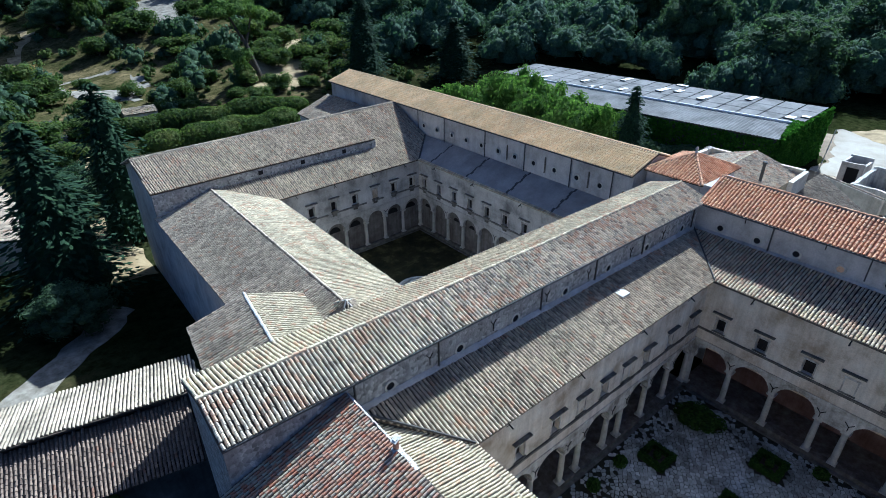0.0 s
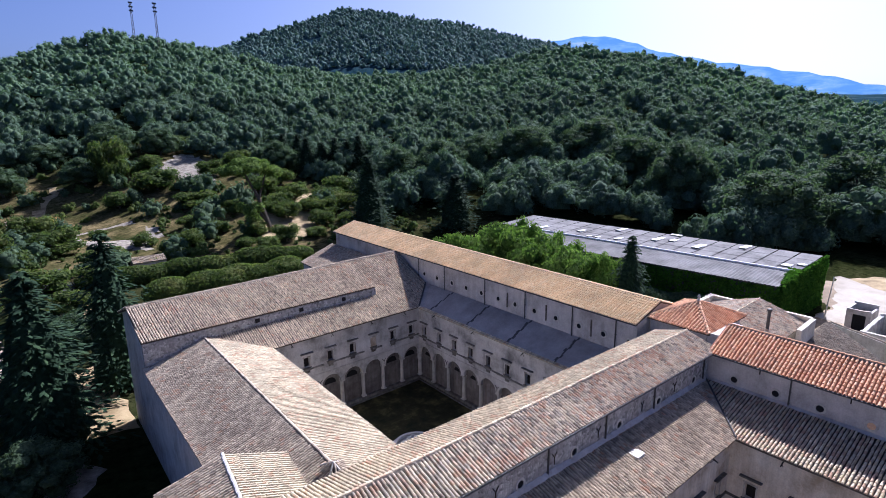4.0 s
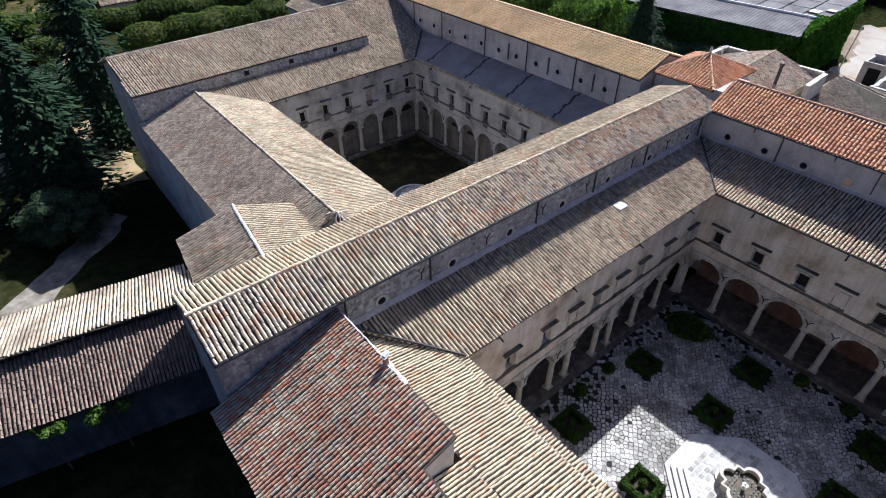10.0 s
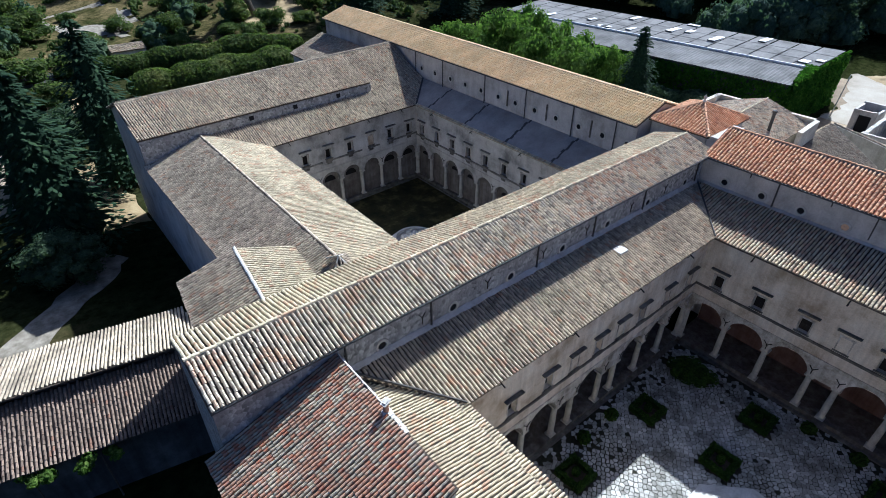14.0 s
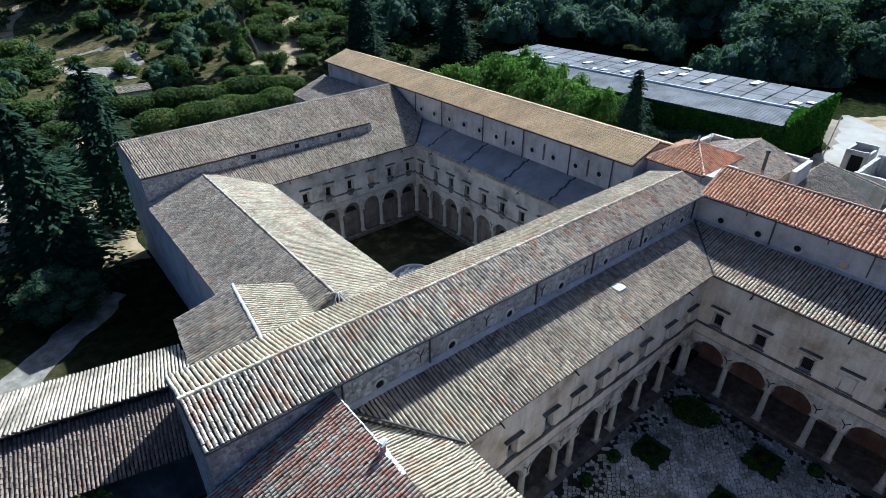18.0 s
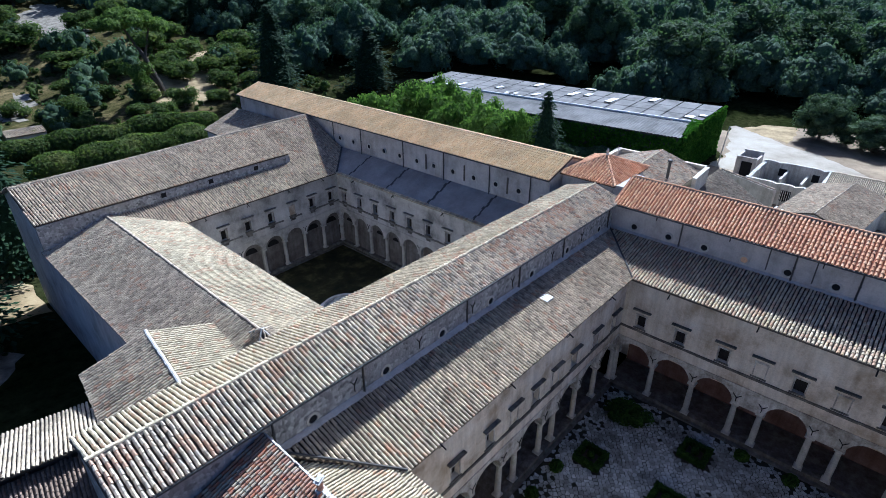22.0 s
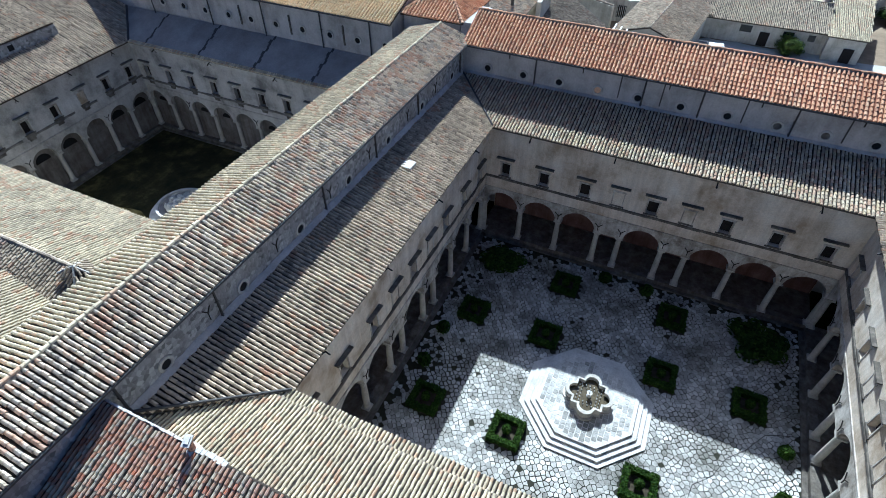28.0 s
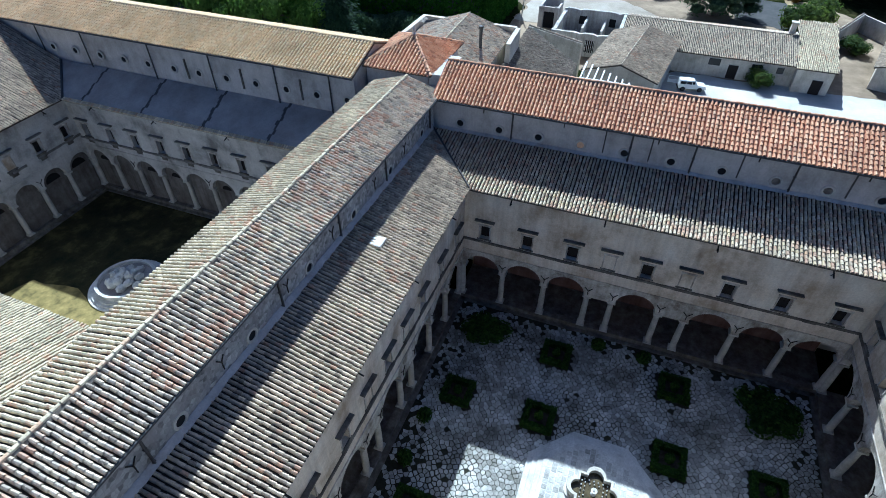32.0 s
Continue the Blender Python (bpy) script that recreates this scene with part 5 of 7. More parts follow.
# ---- upper wall details ----
def oculus(parent, m, glass=M_DARK):
    bm = bmesh.new()
    n = 18
    vs = [[bm.verts.new(m @ Vector((r_ * math.cos(2 * math.pi * i / n), y_, r_ * math.sin(2 * math.pi * i / n)))) for i in range(n)] for r_, y_ in ((0.47, 0.0), (0.45, -0.06), (0.31, -0.07), (0.28, 0.02))]
    for a, b in zip(vs, vs[1:]):
        for i in range(n):
            bm.faces.new((a[i], a[(i + 1) % n], b[(i + 1) % n], b[i]))
    fr = part("oculus_frame", bm, M_STONE, parent, "round stone window frame")
    bm = bmesh.new()
    bm.faces.new([bm.verts.new(m @ Vector((0.285 * math.cos(2 * math.pi * i / n), -0.012, 0.285 * math.sin(2 * math.pi * i / n)))) for i in range(n)])
    part("oculus_pane", bm, glass, fr)


def downpipe(parent, m, z0, z1, w=0.07):
    bm = bmesh.new()
    rod(bm, m @ Vector((0, -0.1, z0)), m @ Vector((0, -0.1, z1)), w, 8)
    for z in (z0 + 0.3, (z0 + z1) / 2, z1 - 0.2):
        box(bm, -w - 0.03, w + 0.03, -0.13, 0.0, z, z + 0.05, m)
    part("downpipe", bm, M_GUTTER, parent, "dark rainwater downpipe")


def tie_anchor(parent, m, z, tall=0.9):
    bm = bmesh.new()
    rod(bm, m @ Vector((0, -0.05, z - tall / 2)), m @ Vector((0, -0.05, z + 0.1)), 0.035)
    rod(bm, m @ Vector((0, -0.05, z + 0.1)), m @ Vector((-0.25, -0.05, z + tall / 2)), 0.035)
    rod(bm, m @ Vector((0, -0.05, z + 0.1)), m @ Vector((0.25, -0.05, z + tall / 2)), 0.035)
    part("iron_anchor", bm, M_IRON, parent, "dark forked iron wall anchor")


def gutter(parent, a, b, r_=0.085):
    bm = bmesh.new()
    rod(bm, a, b, r_, 8)
    part("gutter", bm, M_GUTTER, parent, "dark metal eaves gutter")


M_MIDW = Matrix.Translation((0, 5.4, 0))
for x in (-14.25, -8.6, -2.8, 3.3, -19.9, -25.3, -31.0):
    oculus(mid, M_MIDW @ Matrix.Translation((x, 0, 15.15)))
for x in (-33.5, -25.4 - 1.8, -17.2, -10.5, -3.6, 5.0):
    downpipe(mid, M_MIDW @ Matrix.Translation((x, 0, 0)), 14.5, 17.2)
for x in (-27.9, -16.5, -22.2, -11.4, -5.4, -0.2):
    tie_anchor(mid, M_MIDW @ Matrix.Translation((x, 0, 0)), 15.6)
gutter(mid, (-41.2, 4.88, 17.2), (6.9, 4.88, 17.2))
M_EW = pose(6.05, 0, 0, 0, 0, -90)
for y in (2.95, -0.5, -3.85, -7.3, -10.75, -14.25, -17.9, -21.6, -25.0, -28.4, -31.8):
    oculus(red, M_EW @ Matrix.Translation((-y, 0, 15.22)), TILE_MATS["red"][1] if y == -7.3 else M_MOULD if y in (-21.6, -25.0) else M_DARK)
for y in (-1.6, -11.1, -15.7, -22.6, -30.0):
    downpipe(red, M_EW @ Matrix.Translation((-y, 0, 0)), 14.45, 17.2)
for y in (-9.1, -12.6, -19.0, -26.2):
    bm = bmesh.new()
    box(bm, -y - 0.05, -y + 0.05, -0.06, 0.01, 14.9, 17.1, M_EW)
    part("crack_strip", bm, M_GUTTER, red, "dark iron tie strip down the wall")
for y in (0.9, -5.8, -13.0, -20.0, -27.0):
    bm = bmesh.new()
    box(bm, -y - 0.045, -y + 0.045, -0.06, 0.01, 16.5, 17.0, M_EW)
    part("iron_anchor", bm, M_IRON, red, "short dark iron wall anchor")
gutter(red, (5.5, 6.0, 17.18), (5.5, -38, 17.18))
for y in (49.9, 46.7, 43.2, 40.0, 36.8, 33.5, 30.4, 27.1, 23.7, 20.3, 17.0, 13.8):
    oculus(ora, M_EW @ Matrix.Translation((-y, 0, 15.35)))
for y in (51.2, 44.8, 36.0, 28.6, 21.2, 15.4):
    downpipe(ora, M_EW @ Matrix.Translation((-y, -0.05, 0)), 13.9, 17.7)
for y in (31.8, 25.2, 18.6):
    bm = bmesh.new()
    box(bm, -y - 0.08, -y + 0.08, -0.1, 0.01, 14.6, 16.6, M_EW)
    part("wall_strip", bm, M_MOULD, ora)
gutter(ora, (5.5, 12.8, 17.7), (5.85, 79.5, 17.7))

# chimney with a mortar cap on the patched roof
ch = thing("chimney_pot", "small terracotta chimney pipe with a pale tilted cap", "chimney")
bm = bmesh.new()
lathe(bm, [(0.17, 15.9), (0.16, 16.9), (0.18, 16.95)], 12, Matrix.Translation((-34.1, 0.25, 0)))
part("pipe", bm, simple("old_terracotta", (0.45, 0.25, 0.16), 0.9, var=0.5, scale=7), ch)
bm = bmesh.new()
m = Matrix.Translation((-34.1, 0.25, 17.08)) @ Euler((radians(8), radians(-10), 0.3)).to_matrix().to_4x4()
box(bm, -0.26, 0.26, -0.17, 0.17, -0.03, 0.03, m)
box(bm, -0.15, 0.15, -0.1, 0.1, 0.03, 0.09, m)
for dx in (-0.14, 0.14):
    box(bm, dx - 0.04, dx + 0.04, -0.06, 0.06, -0.2, -0.04, m)
part("cap", bm, M_MORTAR, ch, "pale mortar cap")
bm = bmesh.new()
lathe(bm, [(0.34, 16.2), (0.27, 16.4), (0.18, 16.46)], 10, Matrix.Translation((-34.1, 0.25, 0)))
for v in bm.verts:
    v.co += Vector((rl.uniform(-0.05, 0.05), rl.uniform(-0.05, 0.05), rl.uniform(-0.03, 0.03)))
part("collar", bm, M_MORTAR, ch, "white mortar collar")
bm = bmesh.new()
for i in range(9):
    y = -1.5 + i * 0.22
    box(bm, -34.1 - 0.08 * rl.random(), -33.93 + 0.05 * rl.random(), y, y + 0.24, 16.3, 16.43 + 0.05 * rl.random())
tagged(part("verge_mortar", bm, M_MORTAR), "white mortar bedding along the roof edge", "mortar", kind="structure")

# small dormer at the foot of the corner block
dm = thing("roof_dormer", "tiny tiled dormer with mortared edges between two roofs", "dormer")
db = [(-29.0, 15.0, 14.0), (-27.6, 14.4, 14.0), (-27.1, 16.3, 14.35), (-28.6, 16.8, 14.35)]
dt = (-28.1, 15.7, 14.95)
for i in range(4):
    tile_roof(dm, [db[i], db[(i + 1) % 4], dt], "grey", width=0.22)
    bm = bmesh.new()
    rod(bm, db[i], dt, 0.07, 6)
    part("hip_mortar", bm, M_MORTAR, dm)
bm = bmesh.new()
prism(bm, [(-28.85, 15.1), (-27.7, 14.6), (-27.3, 16.1), (-28.5, 16.5)], 12.8, 14.0)
part("cheek", bm, M_RUBBLE, dm)


# ---- woods on the hills ----
M_WOOD = foliage("wood_leaves", [(0.0, (0.056, 0.092, 0.072)), (0.4, (0.080, 0.126, 0.092)), (0.75, (0.110, 0.162, 0.110)), (1.0, (0.148, 0.195, 0.124))], 0.8, 0.25, 0.6)
# The hill and far leaves are lightened and blued for haze.
M_UPWOOD = foliage("hazed_hill_leaves", [(0.0, (0.075, 0.125, 0.088)), (0.4, (0.100, 0.160, 0.108)), (0.75, (0.130, 0.195, 0.125)), (1.0, (0.165, 0.230, 0.142))], 0.8, 0.25, 0.6)
M_FARWOOD = foliage("hazed_far_leaves", [(0.0, (0.075, 0.125, 0.13)), (0.5, (0.10, 0.16, 0.155)), (1.0, (0.13, 0.20, 0.18))], 1.0, 0.1, 0.5)
M_OAK = foliage("oak_leaves", [(0.0, (0.046, 0.078, 0.050)), (0.5, (0.075, 0.116, 0.068)), (1.0, (0.118, 0.160, 0.088))], 0.8, 0.25)
M_FIR = foliage("fir_needles", [(0.0, (0.014, 0.030, 0.018)), (0.6, (0.026, 0.050, 0.026)), (1.0, (0.05, 0.085, 0.038))], 0, 0.15)
M_PINE = foliage("pine_needles", [(0.0, (0.060, 0.110, 0.020)), (0.5, (0.100, 0.165, 0.032)), (1.0, (0.155, 0.215, 0.050))], 0)
M_OLDPINE = foliage("old_pine_needles", [(0.0, (0.080, 0.125, 0.032)), (0.5, (0.13, 0.19, 0.048)), (1.0, (0.20, 0.26, 0.075))], 0.5, 0.25)
M_SCRUB = foliage("scrub_leaves", [(0.0, (0.036, 0.060, 0.020)), (0.4, (0.060, 0.090, 0.028)), (0.75, (0.095, 0.125, 0.035)), (1.0, (0.16, 0.165, 0.055))], 0, 0.4, 0.6)
M_IVY = foliage("ivy_leaves", [(0.0, (0.022, 0.065, 0.008)), (0.5, (0.046, 0.115, 0.012)), (1.0, (0.085, 0.175, 0.020))], 0)
M_BARK = simple("bark", (0.10, 0.08, 0.06), 0.95, var=0.4, scale=4)
rt = random.Random(21)


def ico(sub):
    bm = bmesh.new()
    bmesh.ops.create_icosphere(bm, subdivisions=sub, radius=1.0)
    v = np.array([p.co[:] for p in bm.verts])
    f = [tuple(q.index for q in fc.verts) for fc in bm.faces if fc.calc_center_median().z > -0.45]
    bm.free()
    return v, f


ICO = {1: ico(1), 2: ico(2)}


def wood_crown(seed, lobes, sprays, size, sub=1):
    """A rounded crown of radius 1 and height about 1.5: clumps of boughs over a dome, with small sprays of leaves on them."""
    rnd = random.Random(seed)
    iv, ifc = ICO[sub]
    V, F = [], []
    tall = rnd.uniform(0.7, 0.95)
    for i in range(lobes + 1):
        if i:
            zf = 1.0 - 1.12 * (i - 0.6) / lobes
            a = i * 2.4 + rnd.uniform(-0.3, 0.3)
            q = math.sqrt(max(1 - zf * zf, 0))
            out = Vector((q * math.cos(a), q * math.sin(a), zf))
            k_ = rnd.uniform(0.52, 0.74)
            c_ = np.array((out.x * k_, out.y * k_, 0.58 + out.z * k_ * tall))
            r_ = rnd.uniform(0.23, 0.38) * (1.5 if lobes < 6 else 1.0)
        else:
            out, c_, r_ = Vector((0, 0, 1)), np.array((0, 0, 0.56)), 0.66
        k = len(V)
        jit = np.array([[1 + 0.5 * noise.noise(Vector(p) * 2.3 + Vector((seed, i, 0)))] for p in iv])
        V.extend((iv * jit * r_ * np.array((0.8, 0.8, 0.72)) + c_).tolist())
        F.extend([tuple(q_ + k for q_ in f) for f in ifc])
        if not i:
            continue
        for _ in range(sprays // lobes):
            d_ = (Vector((rnd.gauss(0, 1), rnd.gauss(0, 1), rnd.gauss(0.25, 1))).normalized() + out * 0.8).normalized()
            p = Vector(c_) + Vector((d_.x, d_.y, d_.z * 0.92)) * r_ * rnd.uniform(0.9, 1.14)
            t = Vector((rnd.uniform(-1, 1), rnd.uniform(-1, 1), rnd.uniform(-1, 1)))
            n_ = (d_ + t * 0.55).normalized()
            a_ = n_.cross(Vector((rnd.uniform(-1, 1), rnd.uniform(-1, 1), 0.4))).normalized()
            b_ = n_.cross(a_)
            s = size * rnd.uniform(0.6, 1.35)
            k = len(V)
            V.extend([tuple(p + a_ * s), tuple(p + b_ * s * 0.7 - d_ * s * 0.2), tuple(p - a_ * s), tuple(p - b_ * s * 0.7 - d_ * s * 0.2)])
            F.append((k, k + 1, k + 2, k + 3))
    return np.array(V), F


NEAR_EDGE = [(-40, 340), (-10, 335), (8, 330), (14, 300), (22, 285), (32, 215), (42, 198), (50, 195), (60, 184), (68, 176), (76, 182), (84, 190), (95, 170), (130, 170)]


def scatter(name, label, protos, spacing, r0, r1, az0, az1, rad, rnd, mat):
    V, F = [], []
    n = 0
    x = EYE0[0] - r1
    while x < EYE0[0] + r1:
        y = EYE0[1] - r1
        while y < EYE0[1] + r1:
            px_, py_ = x + rnd.uniform(-0.45, 0.45) * spacing, y + rnd.uniform(-0.45, 0.45) * spacing
            y += spacing
            dx, dy = px_ - EYE0[0], py_ - EYE0[1]
            rr, az = math.hypot(dx, dy), math.degrees(math.atan2(dx, dy))
            if not (az0 < az < az1) or rr > r1 or rr < max(r0, lerp_table(NEAR_EDGE, az)):
                continue
            clear = noise.noise(Vector((px_ * 0.006, py_ * 0.006, 9.0))) if rad > 5.8 else noise.noise(Vector((px_ * 0.035, py_ * 0.035, 9.0)))
            if clear > (0.62 if rr > 1000 else 0.9 if rad > 5.8 else 0.36):
                continue
            if rad < 5.8 and any(inside(px_, py_, pl) for pl in OPEN_PLOTS):
                continue
            pv_, pf_ = protos[rnd.randrange(len(protos))]
            s = rad * rnd.choice((0.55, 0.7, 0.85, 0.95, 1.05, 1.2, 1.35)) * rnd.uniform(0.92, 1.08)
            a = rnd.uniform(0, 6.283)
            ca, sa = math.cos(a) * s, math.sin(a) * s
            w = np.stack([pv_[:, 0] * ca - pv_[:, 1] * sa + px_, pv_[:, 0] * sa + pv_[:, 1] * ca + py_, pv_[:, 2] * s * rnd.uniform(0.95, 1.3) + hill(px_, py_) + (rnd.uniform(-0.45, 0.05) if rad > 5.8 else -0.3) * s], 1)
            V.append(w)
            F.append((np.array([f + (f[-1],) if len(f) == 3 else f for f in pf_]), n))
            n += len(w)
        x += spacing
    verts = np.concatenate(V)
    faces = []
    for arr, k in F:
        faces.extend((arr + k).tolist())
    faces = [f if f[2] != f[3] else f[:3] for f in faces]
    me = bpy.data.meshes.new(name)
    me.from_pydata(verts.tolist(), [], faces)
    me.materials.append(mat)
    me.polygons.foreach_set("use_smooth", [True] * len(me.polygons))
    ob = new(name, me)
    tagged(ob, label, "woods", kind="stuff")
    return ob


OPEN_PLOTS = [
    [(-27, 216), (-14, 238), (-3, 202), (-2, 184), (-11, 173), (-20, 182), (-27, 194)],
    [(8, 287), (34, 330), (42, 269), (32, 221), (18, 239)],
    [(33, 186), (63, 204), (38, 153), (14, 147)],
    [(-38, 247), (-25, 288), (-25, 267), (-38, 213)],
    [(-41, 153), (-35, 166), (-34, 134), (-39, 133)],
    [(-38, 122), (-32, 121), (-34, 102), (-40, 101)],
]
P_NEAR = [wood_crown(100 + i, 17, 760, 0.044) for i in range(6)]
P_MID = [wood_crown(150 + i, 10, 260, 0.06) for i in range(5)]
P_FAR = [wood_crown(200 + i, 4, 44, 0.11) for i in range(4)]
P_DIST = [wood_crown(240 + i, 1, 6, 0.3) for i in range(3)]
scatter("oak_woods", "dense dark evergreen oak woods covering the slope", P_NEAR, 12.0, 160, 290, -6, 110, 8.8, rt, M_WOOD)
scatter("slope_woods", "dense dark evergreen oak woods higher on the slope", P_MID, 11.0, 290, 430, -6, 108, 7.8, rt, M_WOOD)
scatter("upper_woods", "dense dark woods on the upper slope", P_FAR, 9.0, 430, 650, -4, 102, 6.3, rt, M_UPWOOD)
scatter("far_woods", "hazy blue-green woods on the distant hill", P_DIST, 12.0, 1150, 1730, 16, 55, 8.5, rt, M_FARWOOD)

P_SCRUB = [wood_crown(300 + i, 5, 110, 0.1, 1) for i in range(5)]
NEAR_EDGE = [(-40, 120), (-14, 135), (-2, 140), (2, 165), (22, 172), (30, 178), (36, 182), (60, 200), (130, 200)]
scatter("garden_trees", "low trees and tall scrub in the old gardens", P_SCRUB, 15.0, 120, 335, -8, 36, 4.4, rt, M_OAK)
scatter("garden_scrub", "scattered scrub in the old gardens", P_SCRUB, 9.5, 120, 335, -8, 36, 2.2, rt, M_SCRUB)
scatter("garden_weeds", "low weeds and brambles in the old gardens", P_SCRUB[:2], 5.6, 112, 240, -8, 38, 0.9, rt, M_SCRUB)


# ---- single trees ----
def leaf_mass(centres, n, size, rnd, up=0.35):
    """Leaf sprays over lumps given as (centre, radius, squash)."""
    bm = bmesh.new()
    total = sum(r_ * r_ for _, r_, _ in centres)
    for c_, r_, sq in centres:
        bmesh.ops.create_icosphere(bm, subdivisions=1, radius=r_ * 0.74, matrix=Matrix.Translation(c_) @ Matrix.Diagonal((1, 1, sq, 1)))
        sp = []
        for _ in range(int(n * r_ * r_ / total)):
            d = Vector((rnd.gauss(0, 1), rnd.gauss(0, 1), rnd.gauss(up, 1))).normalized()
            q = rnd.uniform(0.75, 1.1)
            sp.append((Vector(c_) + Vector((d.x * r_ * q, d.y * r_ * q, d.z * r_ * sq * q)), d))
        leaf_cloud(bm, sp, size, rnd, 0.55)
    return bm


def limbs(bm, tips, r0, fork):
    """A tapered trunk to the fork and limbs from there to the tips."""
    pts = [(r0 * 1.25, 0), (r0, fork * 0.3), (r0 * 0.75, fork)]
    lathe(bm, pts, 9)
    for t in tips:
        t = Vector(t)
        a = Vector((0, 0, fork * 0.92))
        q = (t - a).to_track_quat("Z", "Y").to_matrix().to_4x4()
        lathe(bm, [(r0 * 0.5, 0), (r0 * 0.15, (t - a).length)], 6, Matrix.Translation(a) @ q)


def make_oak(seed):
    rnd = random.Random(seed)
    o = thing("oak_tree", "broad dark green oak with an uneven rounded crown", "tree", group="trees round the abbey")
    cs = []
    for i in range(34):
        zf = 1.0 - 1.8 * (i + 0.4) / 34
        a, q = i * 2.4 + rnd.uniform(-0.35, 0.35), math.sqrt(max(1 - zf * zf, 0)) if zf > 0 else 1.0
        k_ = rnd.uniform(0.28, 0.40)
        cs.append((Vector((q * math.cos(a) * k_, q * math.sin(a) * k_, 0.5 + zf * k_ * 1.1)), rnd.uniform(0.11, 0.18), 0.95))
    cs.append((Vector((0, 0, 0.45)), 0.36, 1.05))
    bm = bmesh.new()
    limbs(bm, [c_[0] for c_ in cs[::3]], 0.03, 0.12)
    part("trunk", bm, M_BARK, o)
    part("crown", leaf_mass(cs, 6600, 0.0165, rnd), M_OAK, o)
    return o


def make_bush(seed):
    rnd = random.Random(seed)
    o = thing("shrub", "olive green garden shrub with a loose crown", "shrub", group="shrubs in the gardens")
    cs = [(Vector((0.3 * math.cos(i * 2.4), 0.3 * math.sin(i * 2.4), rnd.uniform(0.18, 0.62))) if i else Vector((0, 0, 0.6)), rnd.uniform(0.16, 0.3), 0.9) for i in range(10)]
    bm = bmesh.new()
    limbs(bm, [c_[0] for c_ in cs], 0.03, 0.12)
    part("trunk", bm, M_BARK, o)
    part("crown", leaf_mass(cs, 1700, 0.034, rnd), M_SCRUB, o)
    return o


def make_fir(seed):
    rnd = random.Random(seed)
    o = thing("fir_tree", "tall dark conifer with drooping boughs", "tree", group="conifers by the abbey")
    bm = bmesh.new()
    lathe(bm, [(0.022, 0), (0.016, 0.4), (0.004, 0.98)], 8)
    part("trunk", bm, M_BARK, o)
    V, F = [], []
    up = Vector((0, 0, 1))
    for lv in range(40):
        z = 0.05 + 0.94 * lv / 40 + rnd.uniform(-0.008, 0.008)
        rad = 0.25 * (1 - z) ** 0.7 * (0.72 + 0.5 * rnd.random()) + 0.012
        nb = 13 if lv < 26 else 8
        for b_ in range(nb):
            a = 6.283 * b_ / nb + lv * 0.7 + rnd.uniform(-0.25, 0.25)
            rr = rad * rnd.uniform(0.6, 1.2)
            dr = Vector((math.cos(a), math.sin(a), 0))
            sd = Vector((-dr.y, dr.x, 0))
            for s_i in range(9):
                q = 0.3 + 0.7 * (s_i + rnd.random()) / 9
                c_ = dr * rr * q + sd * rnd.uniform(-0.25, 0.25) * rr * q + up * (z - 0.06 * q * q * (1 - z) + rnd.uniform(-0.012, 0.012))
                w = 0.0135 * rnd.uniform(0.7, 1.3)
                t = (dr + sd * rnd.uniform(-0.8, 0.8) - up * rnd.uniform(0.0, 0.5)).normalized()
                n_ = t.cross(up + sd * rnd.uniform(-0.7, 0.7)).normalized()
                k = len(V)
                V.extend([c_ - t * w, c_ + n_ * w * 0.6 - up * w * 0.3, c_ + t * w * 1.4 - up * w * 0.4, c_ - n_ * w * 0.6 - up * w * 0.3])
                F.append((k, k + 1, k + 2, k + 3))
    k = len(V)
    for z, r_ in ((0.04, 0.13), (0.35, 0.115), (0.7, 0.06), (0.95, 0.004)):
        V.extend([Vector((r_ * math.cos(i * 0.785), r_ * math.sin(i * 0.785), z)) for i in range(8)])
    for j in range(3):
        F.extend([(k + 8 * j + i, k + 8 * j + (i + 1) % 8, k + 8 * j + 8 + (i + 1) % 8, k + 8 * j + 8 + i) for i in range(8)])
    link_mesh("crown", V, F, M_FIR, o)
    return o


def make_pine(seed):
    rnd = random.Random(seed)
    o = thing("stone_pine", "bright green umbrella pine with a flat crown", "tree", group="pines behind the east range")
    cs = []
    for i in range(15):
        a, d = i * 2.4, 0.42 * math.sqrt(i / 13)
        cs.append((Vector((d * math.cos(a), d * math.sin(a), rnd.uniform(0.5, 0.8) - d * 0.35)), rnd.uniform(0.14, 0.21), 0.85))
    bm = bmesh.new()
    limbs(bm, [c_[0] for c_ in cs[::2]], 0.028, 0.45)
    part("trunk", bm, M_BARK, o)
    part("crown", leaf_mass(cs, 2400, 0.02, rnd, 0.8), M_PINE, o)
    return o


